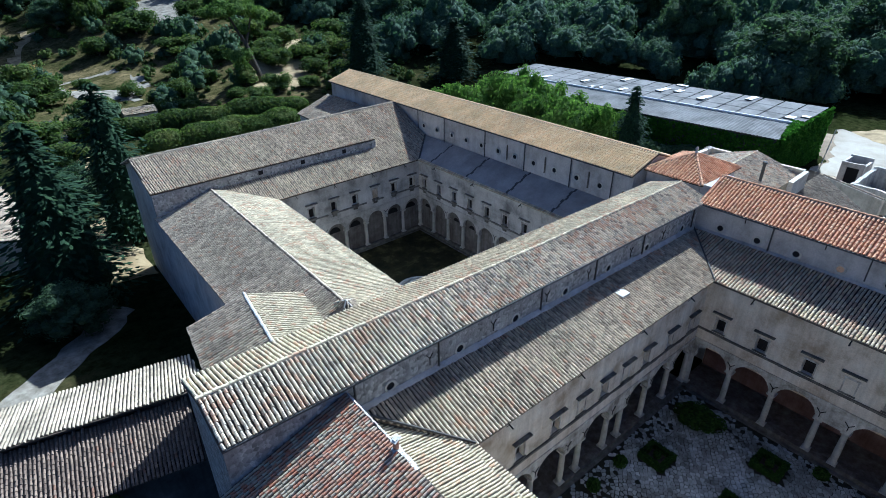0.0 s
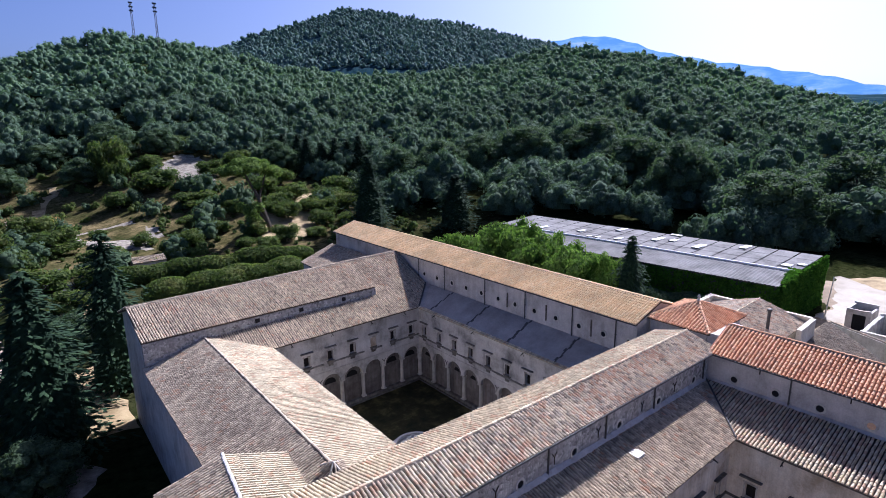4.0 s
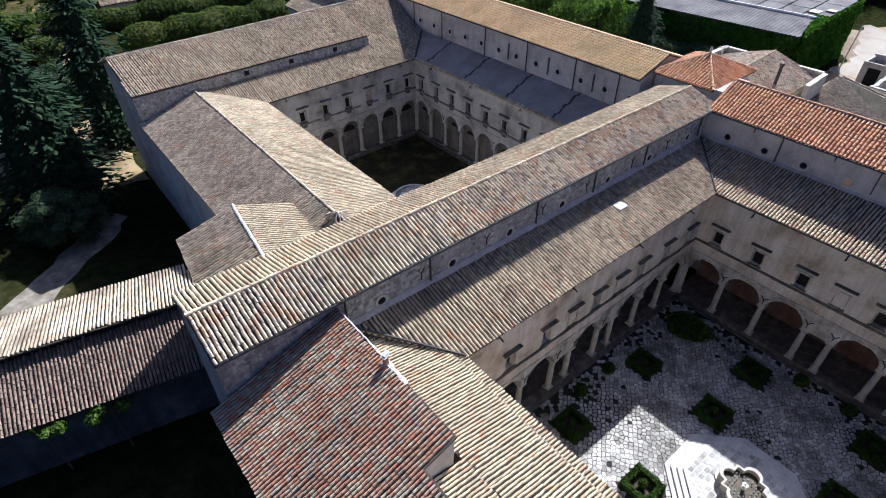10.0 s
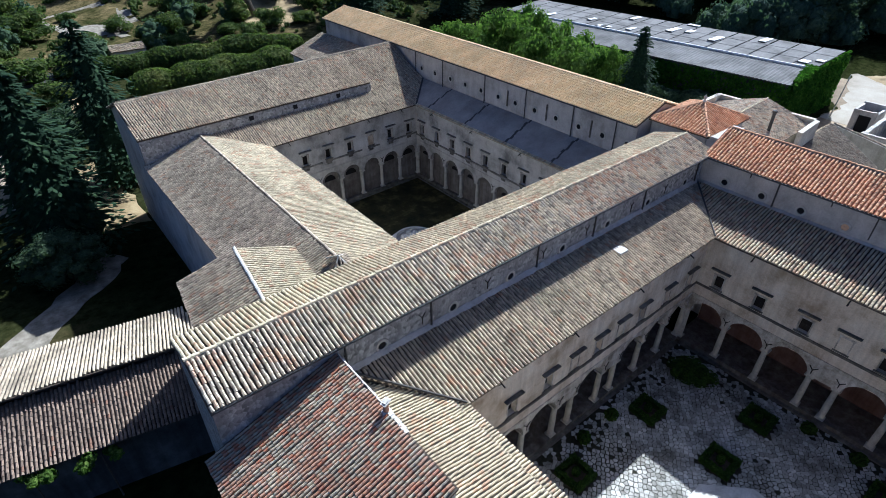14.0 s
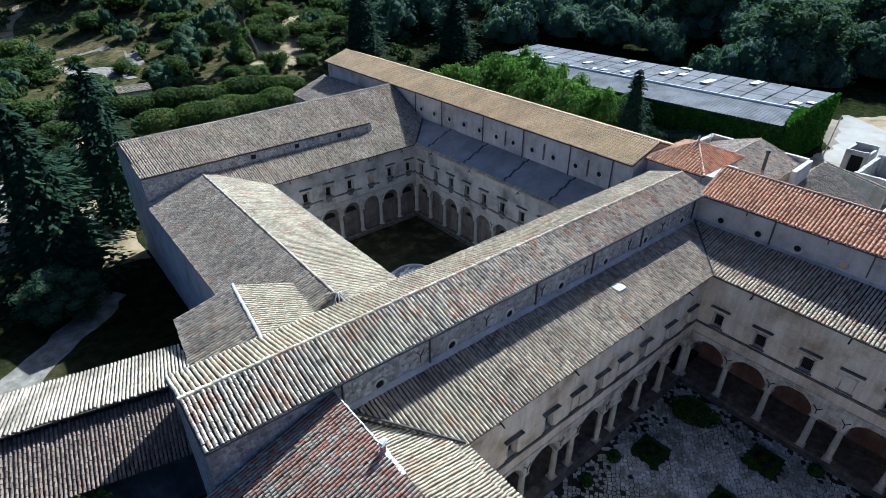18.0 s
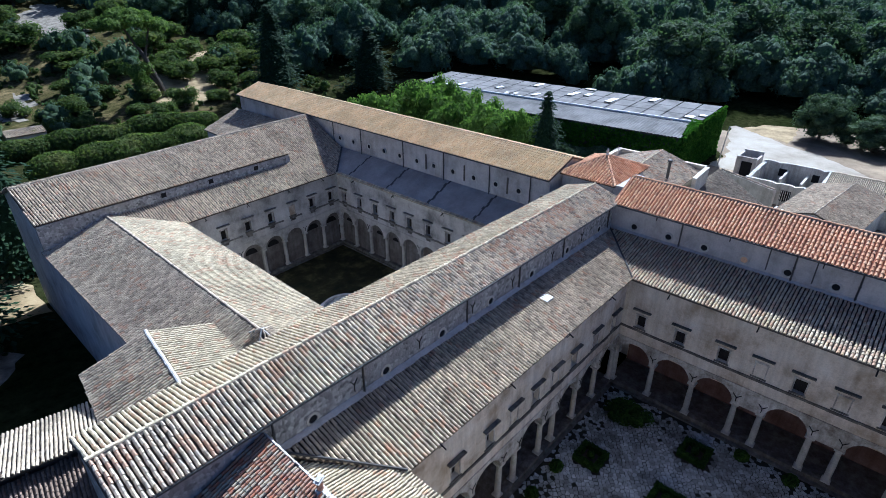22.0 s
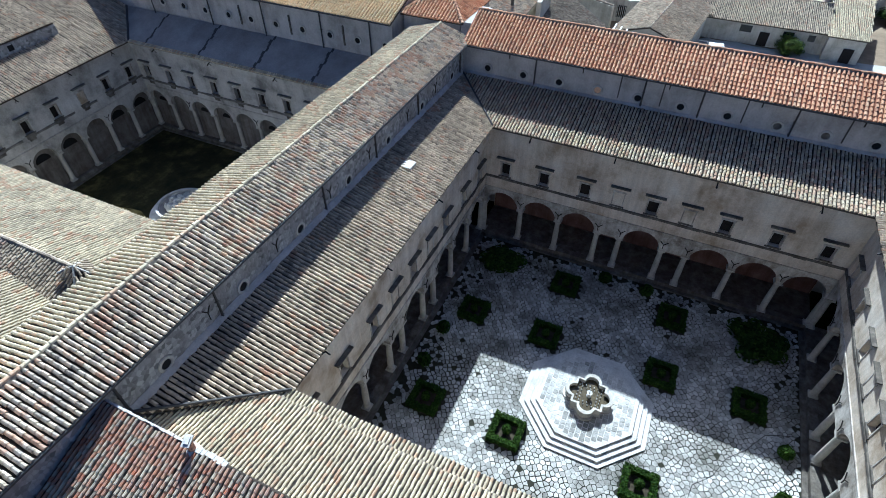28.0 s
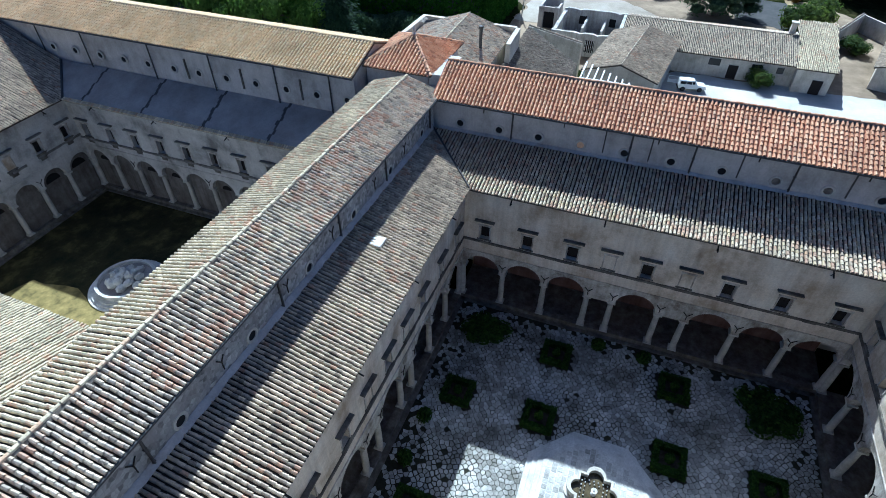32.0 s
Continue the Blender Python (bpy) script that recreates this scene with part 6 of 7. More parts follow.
PROTO = {"oak": [make_oak(1), make_oak(2), make_oak(3)], "bush": [make_bush(4), make_bush(5)], "fir": [make_fir(6), make_fir(7)], "pine": [make_pine(8), make_pine(9)]}
TREES = [
    ("bush", -6, 262, 22, 15), ("fir", -33.8, 74, 23.5, 12.5), ("fir", -43.6, 60, 22.6, 15), ("oak", -45, 51, 6, 9), ("oak", -38, 90, 8, 9), ("fir", 56, 148, 25.8, 18), ("fir", 79, 128, 19, 18), ("fir", 48.3, 39.8, 17.4, 9),
    ("bush", 42.0, 72.5, 6.0, 7.6), ("bush", 44.5, 65.7, 6.0, 7.6), ("bush", 42.8, 57.2, 6.0, 6.8), ("bush", 44.5, 48.7, 6.0, 6.8), ("bush", 49.6, 81.0, 6.0, 8.5), ("bush", 39.4, 77.6, 6.0, 7.6), ("pine", 45.4, 76.8, 18.0, 16.1), ("pine", 49.6, 69.1, 18.9, 15.3), ("pine", 46.2, 60.6, 17.2, 14.4), ("pine", 47.1, 52.1, 15.9, 13.6), ("pine", 49.6, 45.3, 15.1, 10.2), ("pine", 39.4, 81.9, 15.9, 12.8), ("pine", 53.0, 75.9, 18.4, 14.4), ("pine", 53.0, 62.3, 16.8, 13.6),
    ("oak", 153, 84, 24, 25), ("oak", 139, 48, 21.6, 30), ("oak", 182, 39, 22.8, 32), ("oak", 176, 140, 21.5, 32), ("oak", 147, 158, 22, 30), ("oak", 130, 172, 19, 26), ("oak", 112, 176, 20, 26),
    ("oak", 165, 112, 20, 28), ("oak", 95, 185, 18, 24), ("bush", 31, 298, 7, 20), ("bush", 15, 211, 7, 15), ("bush", 8, 242, 10, 18), ("oak", -15, 271, 12, 20), ("oak", -25, 315, 11, 20),
    ("bush", 66, 191, 10, 17), ("bush", 47, 190, 8.4, 12), ("bush", -33, 183, 9, 14), ("oak", 0, 299, 17, 24), ("bush", -38, 217, 10, 14), ("bush", -40, 138, 6.7, 12), ("bush", -36, 119, 5, 9),
    ("bush", -31, 98, 6, 9), ("oak", 117, 3.5, 11, 13), ("oak", 114, -8, 8, 14), ("oak", 97, -21.5, 11.5, 17), ("oak", 170, -12, 21.6, 30), ("oak", 177, 19, 23, 28), ("oak", 124, -55, 17, 22),
    ("oak", 187, 1, 21, 24), ("oak", 184, -18, 25, 30), ("oak", 160, -50, 22, 28), ("bush", 92, -37, 6, 8), ("bush", 62.3, -28.5, 3.3, 4.4), ("bush", 84, -45, 3, 5.4), ("bush", 98, -40, 6, 9),
    ("bush", 40, 205, 8, 12), ("bush", 22, 190, 6, 9), ("bush", 52, 215, 8, 12), ("bush", -10, 180, 5, 9), ("bush", 2, 172, 6, 9), ("bush", -24, 160, 6, 10), ("bush", -45, 165, 7, 11), ("bush", -50, 190, 8, 12),
    ("bush", 36, 172, 7, 10), ("bush", 60, 172, 8, 12), ("bush", 75, 178, 8, 12), ("bush", 10, 265, 8, 13), ("bush", -8, 235, 8, 12), ("bush", 30, 240, 8, 12), ("bush", 45, 250, 8, 13), ("oak", 60, 235, 14, 18),
    ("oak", 20, 285, 13, 18), ("bush", -30, 140, 5, 9), ("bush", -3, 151, 4, 7), ("oak", -44, 285, 13, 18), ("oak", -55, 250, 12, 18), ("bush", -52, 118, 6, 9), ("bush", 18, 146, 5, 8), ("bush", 26, 152, 6, 9), ("bush", 36, 150, 4, 7), ("bush", 44, 160, 6, 10), ("bush", 52, 156, 5, 8), ("bush", 20, 162, 6, 9), ("bush", 14, 154, 4, 7), ("bush", 50, 170, 7, 11), ("bush", 38, 184, 7, 11), ("bush", 58, 182, 8, 12), ("fir", 72, 240, 17, 14), ("fir", 71, 228, 18, 14), ("fir", 77, 224, 16, 14), ("fir", 83, 222, 18, 14), ("fir", 89, 221, 17, 14), ("fir", 95, 220, 18, 14), ("fir", 66, 244, 16, 14), ("bush", -33, 226, 5, 8), ("bush", -20, 205, 3.5, 6), ("bush", 12, 178, 5, 9), ("bush", 6, 190, 5, 9), ("bush", 14, 196, 4, 7), ("bush", -6, 166, 4, 7), ("bush", 34, 178, 6, 9), ("bush", 46, 176, 6, 8), ("oak", -63, 50, 8, 11), ("oak", -67, 40, 7, 10), ("oak", -58, 66, 9, 12), ("bush", -61, 36, 4, 7), ("bush", -55, 140, 7, 10),
]
used_p, first_at = set(), {}
for i, (kd, x, y, h_, w_) in enumerate(TREES):
    pr = PROTO[kd][i % len(PROTO[kd])]
    unit = {"oak": 1.0, "bush": 1.05, "fir": 0.46, "pine": 1.12}[kd]
    m_ = pose(x, y, hill(x, y) - 0.1, 0, 0, 67 * i) @ Matrix.Diagonal((w_ / unit, w_ / unit, h_ * (1.02 if kd != "bush" else 1.1), 1))
    if pr.name in used_p:
        copy_thing(pr, m_)
    else:
        used_p.add(pr.name)
        first_at[pr] = m_
for pr, m_ in first_at.items():
    pr.matrix_basis = m_
for kd in PROTO:
    for pr in PROTO[kd]:
        if pr.name not in used_p:
            pr.matrix_basis = pose(-60, 120 + 9 * PROTO[kd].index(pr), 0) @ Matrix.Diagonal((8, 8, 8, 1))
M_DRYLEAF = foliage("dry_leaves", [(0.0, (0.16, 0.10, 0.03)), (0.5, (0.28, 0.18, 0.06)), (1.0, (0.40, 0.28, 0.11))], 0, 0.3)
rnd_ = random.Random(31)
for x, y, w_ in ((117.5, -37.4, 2.0), (120, -38.4, 1.5), (113, -38.5, 1.1), (-33.5, 232, 3.2), (-30.5, 236, 2.6)):
    db = thing("dry_bush", "withered yellow bush on dry ground", "shrub", group="withered yellow bushes")
    part("foliage", leaf_mass([(Vector((rnd_.uniform(-0.7, 0.7) * w_, rnd_.uniform(-0.7, 0.7) * w_, w_ * rnd_.uniform(0.5, 1.1))), w_ * rnd_.uniform(0.45, 0.7), 1.0) for _ in range(7)], 900, 0.2, rnd_), M_DRYLEAF, db)
    db.location = (x, y, hill(x, y))
# the old leaning pine in the garden
lp = thing("old_pine", "old leaning pine with a bare forked trunk", "tree")
rnd_ = random.Random(5)
bm = bmesh.new()
for a, b, r0_, r1_ in (((0, 0, 0), (-3.5, 0, 12), 0.9, 0.6), ((-3.5, 0, 12), (-7, 1, 20), 0.55, 0.3), ((-3.5, 0, 12), (-1, -1, 20), 0.4, 0.2), ((-1.2, 0, 4), (-5, 0, 9), 0.6, 0.4)):
    a, b = Vector(a), Vector(b)
    lathe(bm, [(r0_, 0), (r1_, (b - a).length)], 8, Matrix.Translation(a) @ (b - a).to_track_quat("Z", "Y").to_matrix().to_4x4())
part("trunk", bm, M_BARK, lp)
cs = []
for i in range(22):
    a_, d_ = i * 2.4, 9.5 * math.sqrt((i + 0.3) / 22)
    cs.append((Vector((-5.5 + d_ * math.cos(a_), 0.7 * d_ * math.sin(a_), 23.5 - 0.032 * d_ * d_ + rnd_.uniform(-1.0, 0.8))), rnd_.uniform(1.8, 2.8), 0.7))
for i in range(6):
    cs.append((Vector((rnd_.uniform(-9, -3), rnd_.uniform(-4, 4), rnd_.uniform(5, 17))), rnd_.uniform(1.6, 2.9), 0.9))
part("crown", leaf_mass(cs, 7500, 0.36, rnd_, 0.6), M_OLDPINE, lp)
lp.matrix_basis = pose(25.5, 162, hill(25.5, 162) - 0.2)


def hedge(name, label, a, b, width, height, mat, n, size):
    a, b = Vector((*a, 0)), Vector((*b, 0))
    L = (b - a).length
    rnd = random.Random(int(L * 10))
    o = thing(name, label, "hedge")
    k = max(int(L / (width * 0.55)), 2)
    for i in range(k):
        bm = bmesh.new()
        c_ = Vector((L * (i + 0.5) / k, rnd.uniform(-0.2, 0.2) * width, 0))
        hh = height * rnd.uniform(0.78, 1.12)
        bmesh.ops.create_icosphere(bm, subdivisions=2, radius=1.0, matrix=Matrix.Translation((c_.x, c_.y, hh * 0.42)) @ Matrix.Diagonal((L / k * 1.3, width * 0.46, hh * 0.5, 1)))
        sp = []
        for _ in range(n // k):
            d = Vector((rnd.gauss(0, 1), rnd.gauss(0, 1), rnd.gauss(0.3, 1))).normalized()
            sp.append((Vector((c_.x + d.x * L / k * 1.35, c_.y + d.y * width * 0.52, max(hh * 0.45 + d.z * hh * 0.56, 0.1))), d))
        leaf_cloud(bm, sp, size, rnd, 0.6)
        part("hedge_clump", bm, mat, o)
    d = b - a
    o.matrix_basis = Matrix.Translation(a) @ Matrix.Rotation(math.atan2(d.y, d.x), 4, "Z")
    return o


hedge("garden_hedge", "tall dense dark garden hedge", (-26, 134), (22, 130), 6, 4.8, M_SCRUB, 12000, 0.36)
hedge("garden_hedge", "lower dark hedge beside the north range", (-20, 112), (12, 116), 7, 5, M_SCRUB, 8500, 0.34)
hedge("laurel_hedge", "thick green laurel hedge along the barn", (56.5, 60), (62.5, 24), 5, 4.6, M_OAK, 8000, 0.34)

for x, y, w_ in ((-47.3, 17.9, 2.4), (-51.4, 18.7, 2.8)):
    tf = thing("roof_weed", "bright green shrub growing at the eave of the lean-to", "shrub", group="weeds by the low wing")
    cs = [(Vector((rnd_.uniform(-0.5, 0.5) * w_, rnd_.uniform(-0.3, 0.3) * w_, 4.9 + rnd_.uniform(0, 0.6))), rnd_.uniform(0.35, 0.6), 0.8) for _ in range(6)]
    part("crown", leaf_mass(cs, 500, 0.14, rnd_), M_PINE, tf)
    bm = bmesh.new()
    lathe(bm, [(0.08, 0), (0.05, 4.9)], 7)
    part("stem", bm, M_BARK, tf)
    tf.location = (x, y, 0)

# ---- yards, road and field ----
def sheet(name, label, pts, mat, z, cat):
    bm = bmesh.new()
    if max(p[1] for p in pts) < 150:
        edge = []
        for (ax, ay), (bx, by) in zip(pts, pts[1:] + pts[:1]):
            n = max(int(math.hypot(bx - ax, by - ay) / 1.4), 1)
            for k in range(n):
                ox, oy = ax + (bx - ax) * k / n, ay + (by - ay) * k / n
                edge.append((ox + 1.1 * noise.noise(Vector((ox * 0.35, oy * 0.35, 1.0))), oy + 1.1 * noise.noise(Vector((ox * 0.35, oy * 0.35, 7.0)))))
        prism(bm, edge, z - 0.06, z)
    else:
        # laid over the rising ground
        g, cells = 2.5, {}
        x0, y0 = min(p[0] for p in pts), min(p[1] for p in pts)
        for i in range(int((max(p[0] for p in pts) - x0) / g) + 1):
            for j in range(int((max(p[1] for p in pts) - y0) / g) + 1):
                if inside(x0 + (i + 0.5) * g + 0.8 * math.sin(j * 1.7), y0 + (j + 0.5) * g + 0.8 * math.sin(i * 2.3), pts):
                    for a, b in ((0, 0), (1, 0), (1, 1), (0, 1)):
                        if (i + a, j + b) not in cells:
                            qx, qy = x0 + (i + a) * g + rt.uniform(-0.9, 0.9), y0 + (j + b) * g + rt.uniform(-0.9, 0.9)
                            cells[i + a, j + b] = bm.verts.new((qx, qy, hill(qx, qy) + 0.12))
                    bm.faces.new([cells[i + a, j + b] for a, b in ((0, 0), (1, 0), (1, 1), (0, 1))])
    return tagged(part(name, bm, mat), label, cat, kind="structure")


M_GRAVEL = plaster("pale_gravel", (0.24, 0.20, 0.14), (0.35, 0.31, 0.24), (0.43, 0.39, 0.315), 0.1, False)
M_DRYGRASS = plaster("dry_grass", (0.16, 0.115, 0.05), (0.30, 0.225, 0.11), (0.42, 0.325, 0.17), 0.25, False)
M_STONY = plaster("stony_soil", (0.12, 0.105, 0.075), (0.24, 0.21, 0.16), (0.36, 0.325, 0.255), 0.7, False)
M_YARD = plaster("pale_yard", (0.40, 0.375, 0.32), (0.52, 0.495, 0.43), (0.62, 0.59, 0.52), 0.15, False)
M_LANE = plaster("lane_asphalt", (0.035, 0.035, 0.034), (0.05, 0.05, 0.048), (0.068, 0.066, 0.062), 0.3, False)
M_GREEN = plaster("dark_lawn", (0.006, 0.014, 0.005), (0.010, 0.021, 0.007), (0.016, 0.030, 0.009), 0.2, False)
sheet("gravel_yard", "pale gravel farm yard", [(46, -50), (46, -14), (60, -12), (63.5, -16), (63.5, -46), (72, -60), (60, -66)], M_YARD, 0.07, "yard")
sheet("gravel_road", "pale dusty unpaved road past the farm", [(79, 17), (88.5, 15.8), (97, 18.5), (108, 21.5), (118, 24), (117, 21), (112, 16), (108, 10), (105, 5), (103.5, 1), (99, -4), (94, -9), (90, -12), (84, -10), (82, 6), (79, 7)], M_GRAVEL, 0.06, "road")
M_EARTH = plaster("dry_earth", (0.14, 0.105, 0.06), (0.25, 0.19, 0.12), (0.37, 0.29, 0.18), 0.12, False)
sheet("bare_earth", "dry brown earth round the farm and the barn end", [(58, -44), (58, 12), (60, 17), (88, 17), (96, 26), (118, 40), (160, 52), (176, 44), (166, 8), (146, -20), (128, -30), (104, -50), (80, -62)], M_EARTH, 0.03, "ground")
sheet("dry_verge", "dry yellow grass beside the road", [(114, 23.5), (122, 26.5), (140, 31), (142, 19), (134, 13), (121, 9), (108, 8), (112, 16)], M_DRYGRASS, 0.04, "grass")
sheet("lane", "grey lane through the woods", [(92, -34), (97, -26), (104, -24.5), (112, -28), (129, -30.5), (146, -33), (170, -29), (184, -38), (170, -36), (146, -39), (128, -36), (112, -37), (101, -38), (94, -46)], M_LANE, 0.05, "road")
sheet("dry_verge", "dry yellow grass at the lane", [(110, -36.5), (124, -36.5), (128, -41), (112, -43)], M_DRYGRASS, 0.08, "grass")
sheet("dry_grass_plot", "patch of dry yellow grass by the conifers", [(-40.5, 60), (-34.3, 58.5), (-34.3, 66), (-35, 84), (-41, 84)], M_DRYGRASS, 0.04, "grass")
sheet("dry_grass_plot", "patch of dry yellow grass between shrubs", OPEN_PLOTS[5], M_DRYGRASS, 0.04, "grass")
sheet("stony_field", "pale stony garden plot", OPEN_PLOTS[0], M_STONY, 0.04, "field")
sheet("garden_plot", "tan bare earth under the old pine", OPEN_PLOTS[2], M_DRYGRASS, 0.04, "field")
sheet("garden_plot", "bare tan clearing below the woods", [(12, 262), (30, 285), (36, 262), (30, 232), (18, 242)], M_STONY, 0.04, "field")
sheet("dry_grass_plot", "dry yellow grass beside the garden house", OPEN_PLOTS[3], M_DRYGRASS, 0.04, "grass")
sheet("garden_track", "grey track between the garden hedges", OPEN_PLOTS[4], M_LANE, 0.05, "road")
sheet("lane", "worn grey path beside the west front", [(-57, 38), (-49, 46), (-41, 54), (-38.5, 51), (-45, 44.5), (-53, 36)], M_STONY, 0.05, "road")
sheet("back_lawn", "dark green lawn behind the east range", [(42, 20), (74, 22), (70, 92), (42, 100)], M_GREEN, 0.04, "lawn")

# A brighter yellow sheet paints the pool of sunlight on the lawn.
M_SUNLAWN = plaster("sunlit_lawn", (0.10, 0.085, 0.025), (0.22, 0.175, 0.055), (0.33, 0.26, 0.085), 0.9, False)
sheet("dry_lawn", "yellow grass painted bright for the sun patch beside the inner fountain", [(-20.7, 42.5), (-16, 42), (-12.6, 40.8), (-12, 37), (-12.6, 33.5), (-13.4, 30), (-15.5, 27), (-20.7, 25)], M_SUNLAWN, 0.035, "lawn")

# ---- the long barn ----
barn = thing("barn", "long low barn with a grey corrugated roof and white skylights", "barn")
M_FIBRO, nt, bs = node_mat("fibre_cement", 0.8)
n1 = noise_fac(nt, 0.25, 5.0, 0.6)
c = ramp(nt, n1, [(0.35, (0.165, 0.16, 0.15)), (0.6, (0.26, 0.253, 0.24))])
c = mixed(nt, c, ramp(nt, noise_fac(nt, 2.5, 5.0, 0.7, (0.3, 2.0, 1.0)), [(0.3, (0.75, 0.75, 0.75)), (0.7, (1.1, 1.1, 1.1))]), 1.0, "MULTIPLY")
nt.links.new(c, bs.inputs["Base Color"])
bs.inputs["Specular IOR Level"].default_value = 0.0
bs.inputs["Roughness"].default_value = 1.0


def corrugated(a0, a1, b1, b0, name, waves, amp):
    """A corrugated sheet between the lower edge a0-a1 and the upper edge b0-b1."""
    a0, a1, b0, b1 = map(Vector, (a0, a1, b0, b1))
    V, F = [], []
    n = waves * 4
    for i in range(n + 1):
        t = i / n
        dz = Vector((0, 0, amp * math.sin(t * waves * 2 * math.pi)))
        V.extend([a0.lerp(a1, t) + dz, b0.lerp(b1, t) + dz])
    for i in range(n):
        k = 2 * i
        F.append((k, k + 2, k + 3, k + 1))
    return link_mesh(name, V, F, M_FIBRO, barn)


corrugated((81.7, 24.9, 4.0), (75.8, 96, 4.0), (85.9, 96, 5.35), (91.9, 24.9, 5.35), "lower_roof", 90, 0.07)
NP = 18
for i in range(NP):
    t0, t1 = i / NP, (i + 1) / NP - 0.004
    q = lambda t, u, dz=0.0: (Vector((91.9, 24.9, 5.4)).lerp(Vector((85.9, 112, 5.4)), t)).lerp(Vector((108.4, 24.9, 6.5)).lerp(Vector((101.6, 112, 6.5)), t), u) + Vector((0, 0, dz))
    for j in range(3):
        u0, u1 = j / 3, (j + 1) / 3 + 0.01
        bm = bmesh.new()
        v = [bm.verts.new(p) for p in (q(t0, u0, 0.06), q(t1, u0, 0.06), q(t1, u1, 0.0), q(t0, u1, 0.0), q(t0, u0, 0.0), q(t1, u0, 0.0))]
        bm.faces.new(v[:4])
        bm.faces.new((v[0], v[4], v[5], v[1]))
        part("roof_panel", bm, M_FIBRO, barn)
M_WHITE = simple("white_sheet", (0.72, 0.72, 0.70), 0.4, var=0.06)
for x, y, w, l in ((88.4, 101, 3.4, 1.5), (90.5, 97, 4.0, 1.5), (93.6, 84.6, 3.2, 1.3), (89.6, 79.1, 1.6, 1.2), (90.2, 76.4, 1.6, 1.2), (102, 76, 4.5, 1.5), (92.5, 70.8, 3.2, 1.3), (98.8, 62.2, 5.2, 1.7), (100, 58.2, 3.0, 1.6), (105.5, 60.5, 1.4, 3.0), (98.8, 50.3, 6.0, 1.7), (105, 41.2, 4.5, 1.6), (95.5, 28.2, 2.4, 2.0), (98.0, 25.9, 1.6, 1.6)):
    zz = 5.4 + 1.1 * ((x - 91.9 + (y - 24.9) * 0.069) / 16.4)
    bm = bmesh.new()
    box(bm, x - w / 2, x + w / 2, y - l / 2, y + l / 2, zz + 0.05, zz + 0.22)
    sk = part("skylight", bm, M_WHITE, barn, "raised white skylight sheet")
    # A dark strip draws the skylight's shadow on the side away from the sun.
    bm = bmesh.new()
    box(bm, x - w / 2 - 0.35, x - w / 2, y - l / 2, y + l / 2, zz - 0.05, zz + 0.2)
    part("skylight_edge", bm, M_SEAM, sk)
bm = bmesh.new()
rod(bm, (91.9, 24.9, 5.5), (86.0, 96, 5.5), 0.3, 6)
part("flashing", bm, M_WHITE, barn, "white flashing between the two roofs")
# Barn walls take the same shade-darkened plaster.
bm = bmesh.new()
prism(bm, [(82.3, 25.3), (108, 25.3), (101, 111.5), (86.2, 111.5), (86.3, 95.5), (76.3, 95.5)], -5.65, 3.9)
prism(bm, [(92, 25.3), (108.2, 25.3), (101.4, 111.5), (86.2, 111.5)], 3.9, 5.2)
part("wall", bm, M_SHADED, barn)
bm = bmesh.new()
rr = random.Random(8)
box(bm, 81.9, 108.4, 24.6, 25.2, -5.65, 4.0)
v = [bm.verts.new(p) for p in ((81.9, 24.6, 4.0), (108.4, 24.6, 4.0), (108.4, 24.6, 6.4), (92, 24.6, 5.5))]
bm.faces.new(v)
sp = []
for _ in range(9500):
    x = rr.uniform(81.2, 108.8)
    zt = 4.3 + (1.4 * (x - 81.6) / 10.4 if x < 92 else 1.4 + 1.0 * (x - 92) / 16.4) + 0.25 * math.sin(x * 1.9) * math.sin(x * 0.7)
    z = rr.uniform(-5.6, zt) if rr.random() < 0.88 else zt
    bulge = 0.35 + 0.3 * math.sin(x * 0.9 + z * 0.4) * math.sin(z * 0.8 + 1)
    sp.append((Vector((x, 24.5 - rr.uniform(0.0, 0.4) - bulge, z)), Vector((0, -1, 0.35))))
for _ in range(1300):
    x = rr.uniform(83, 93)
    y = rr.uniform(24.4, 24.9 + 2.6 * rr.random() * (x - 83) / 10)
    sp.append((Vector((x, y, 4.25 + 1.4 * (x - 81.7) / 10.2)), Vector((0, -0.4, 1))))
for _ in range(9000):
    y = rr.uniform(24.6, 74.0)
    xw = 82.3 - (y - 25.3) * 0.0855
    bulge = 0.4 + 0.35 * math.sin(y * 0.8)
    sp.append((Vector((xw - bulge - rr.uniform(0, 0.4), y, rr.uniform(-5.6, 3.6))), Vector((-1, 0, 0.35))))
leaf_cloud(bm, sp, 0.32, rr)
part("ivy", bm, M_IVY, barn, "bright green ivy covering the end and side walls")
barn.matrix_basis = Matrix.Translation((-5.6, -2.0, 4.95)) @ Matrix.Scale(0.87, 4)
pole = thing("utility_pole", "thin pale pole standing before the ivy wall", "pole")
bm = bmesh.new()
lathe(bm, [(0.13, 0), (0.09, 8.6), (0.0, 8.65)], 8, Matrix.Translation((80.2, 15.6, 0)) @ Matrix.Rotation(radians(4), 4, "X"))
part("shaft", bm, M_MORTAR, pole)
rear = thing("shed", "dark low shed with a tiled roof among trees", "shed")
tile_roof(rear, [(112, 152, 3.0), (124, 136, 3.0), (128, 139, 4.2), (116, 155, 4.2)], "grey")
bm = bmesh.new()
prism(bm, [(112.5, 152), (124, 136.6), (128, 139), (116, 154.5)], 0, 2.95)
part("wall", bm, M_HOUSE, rear)
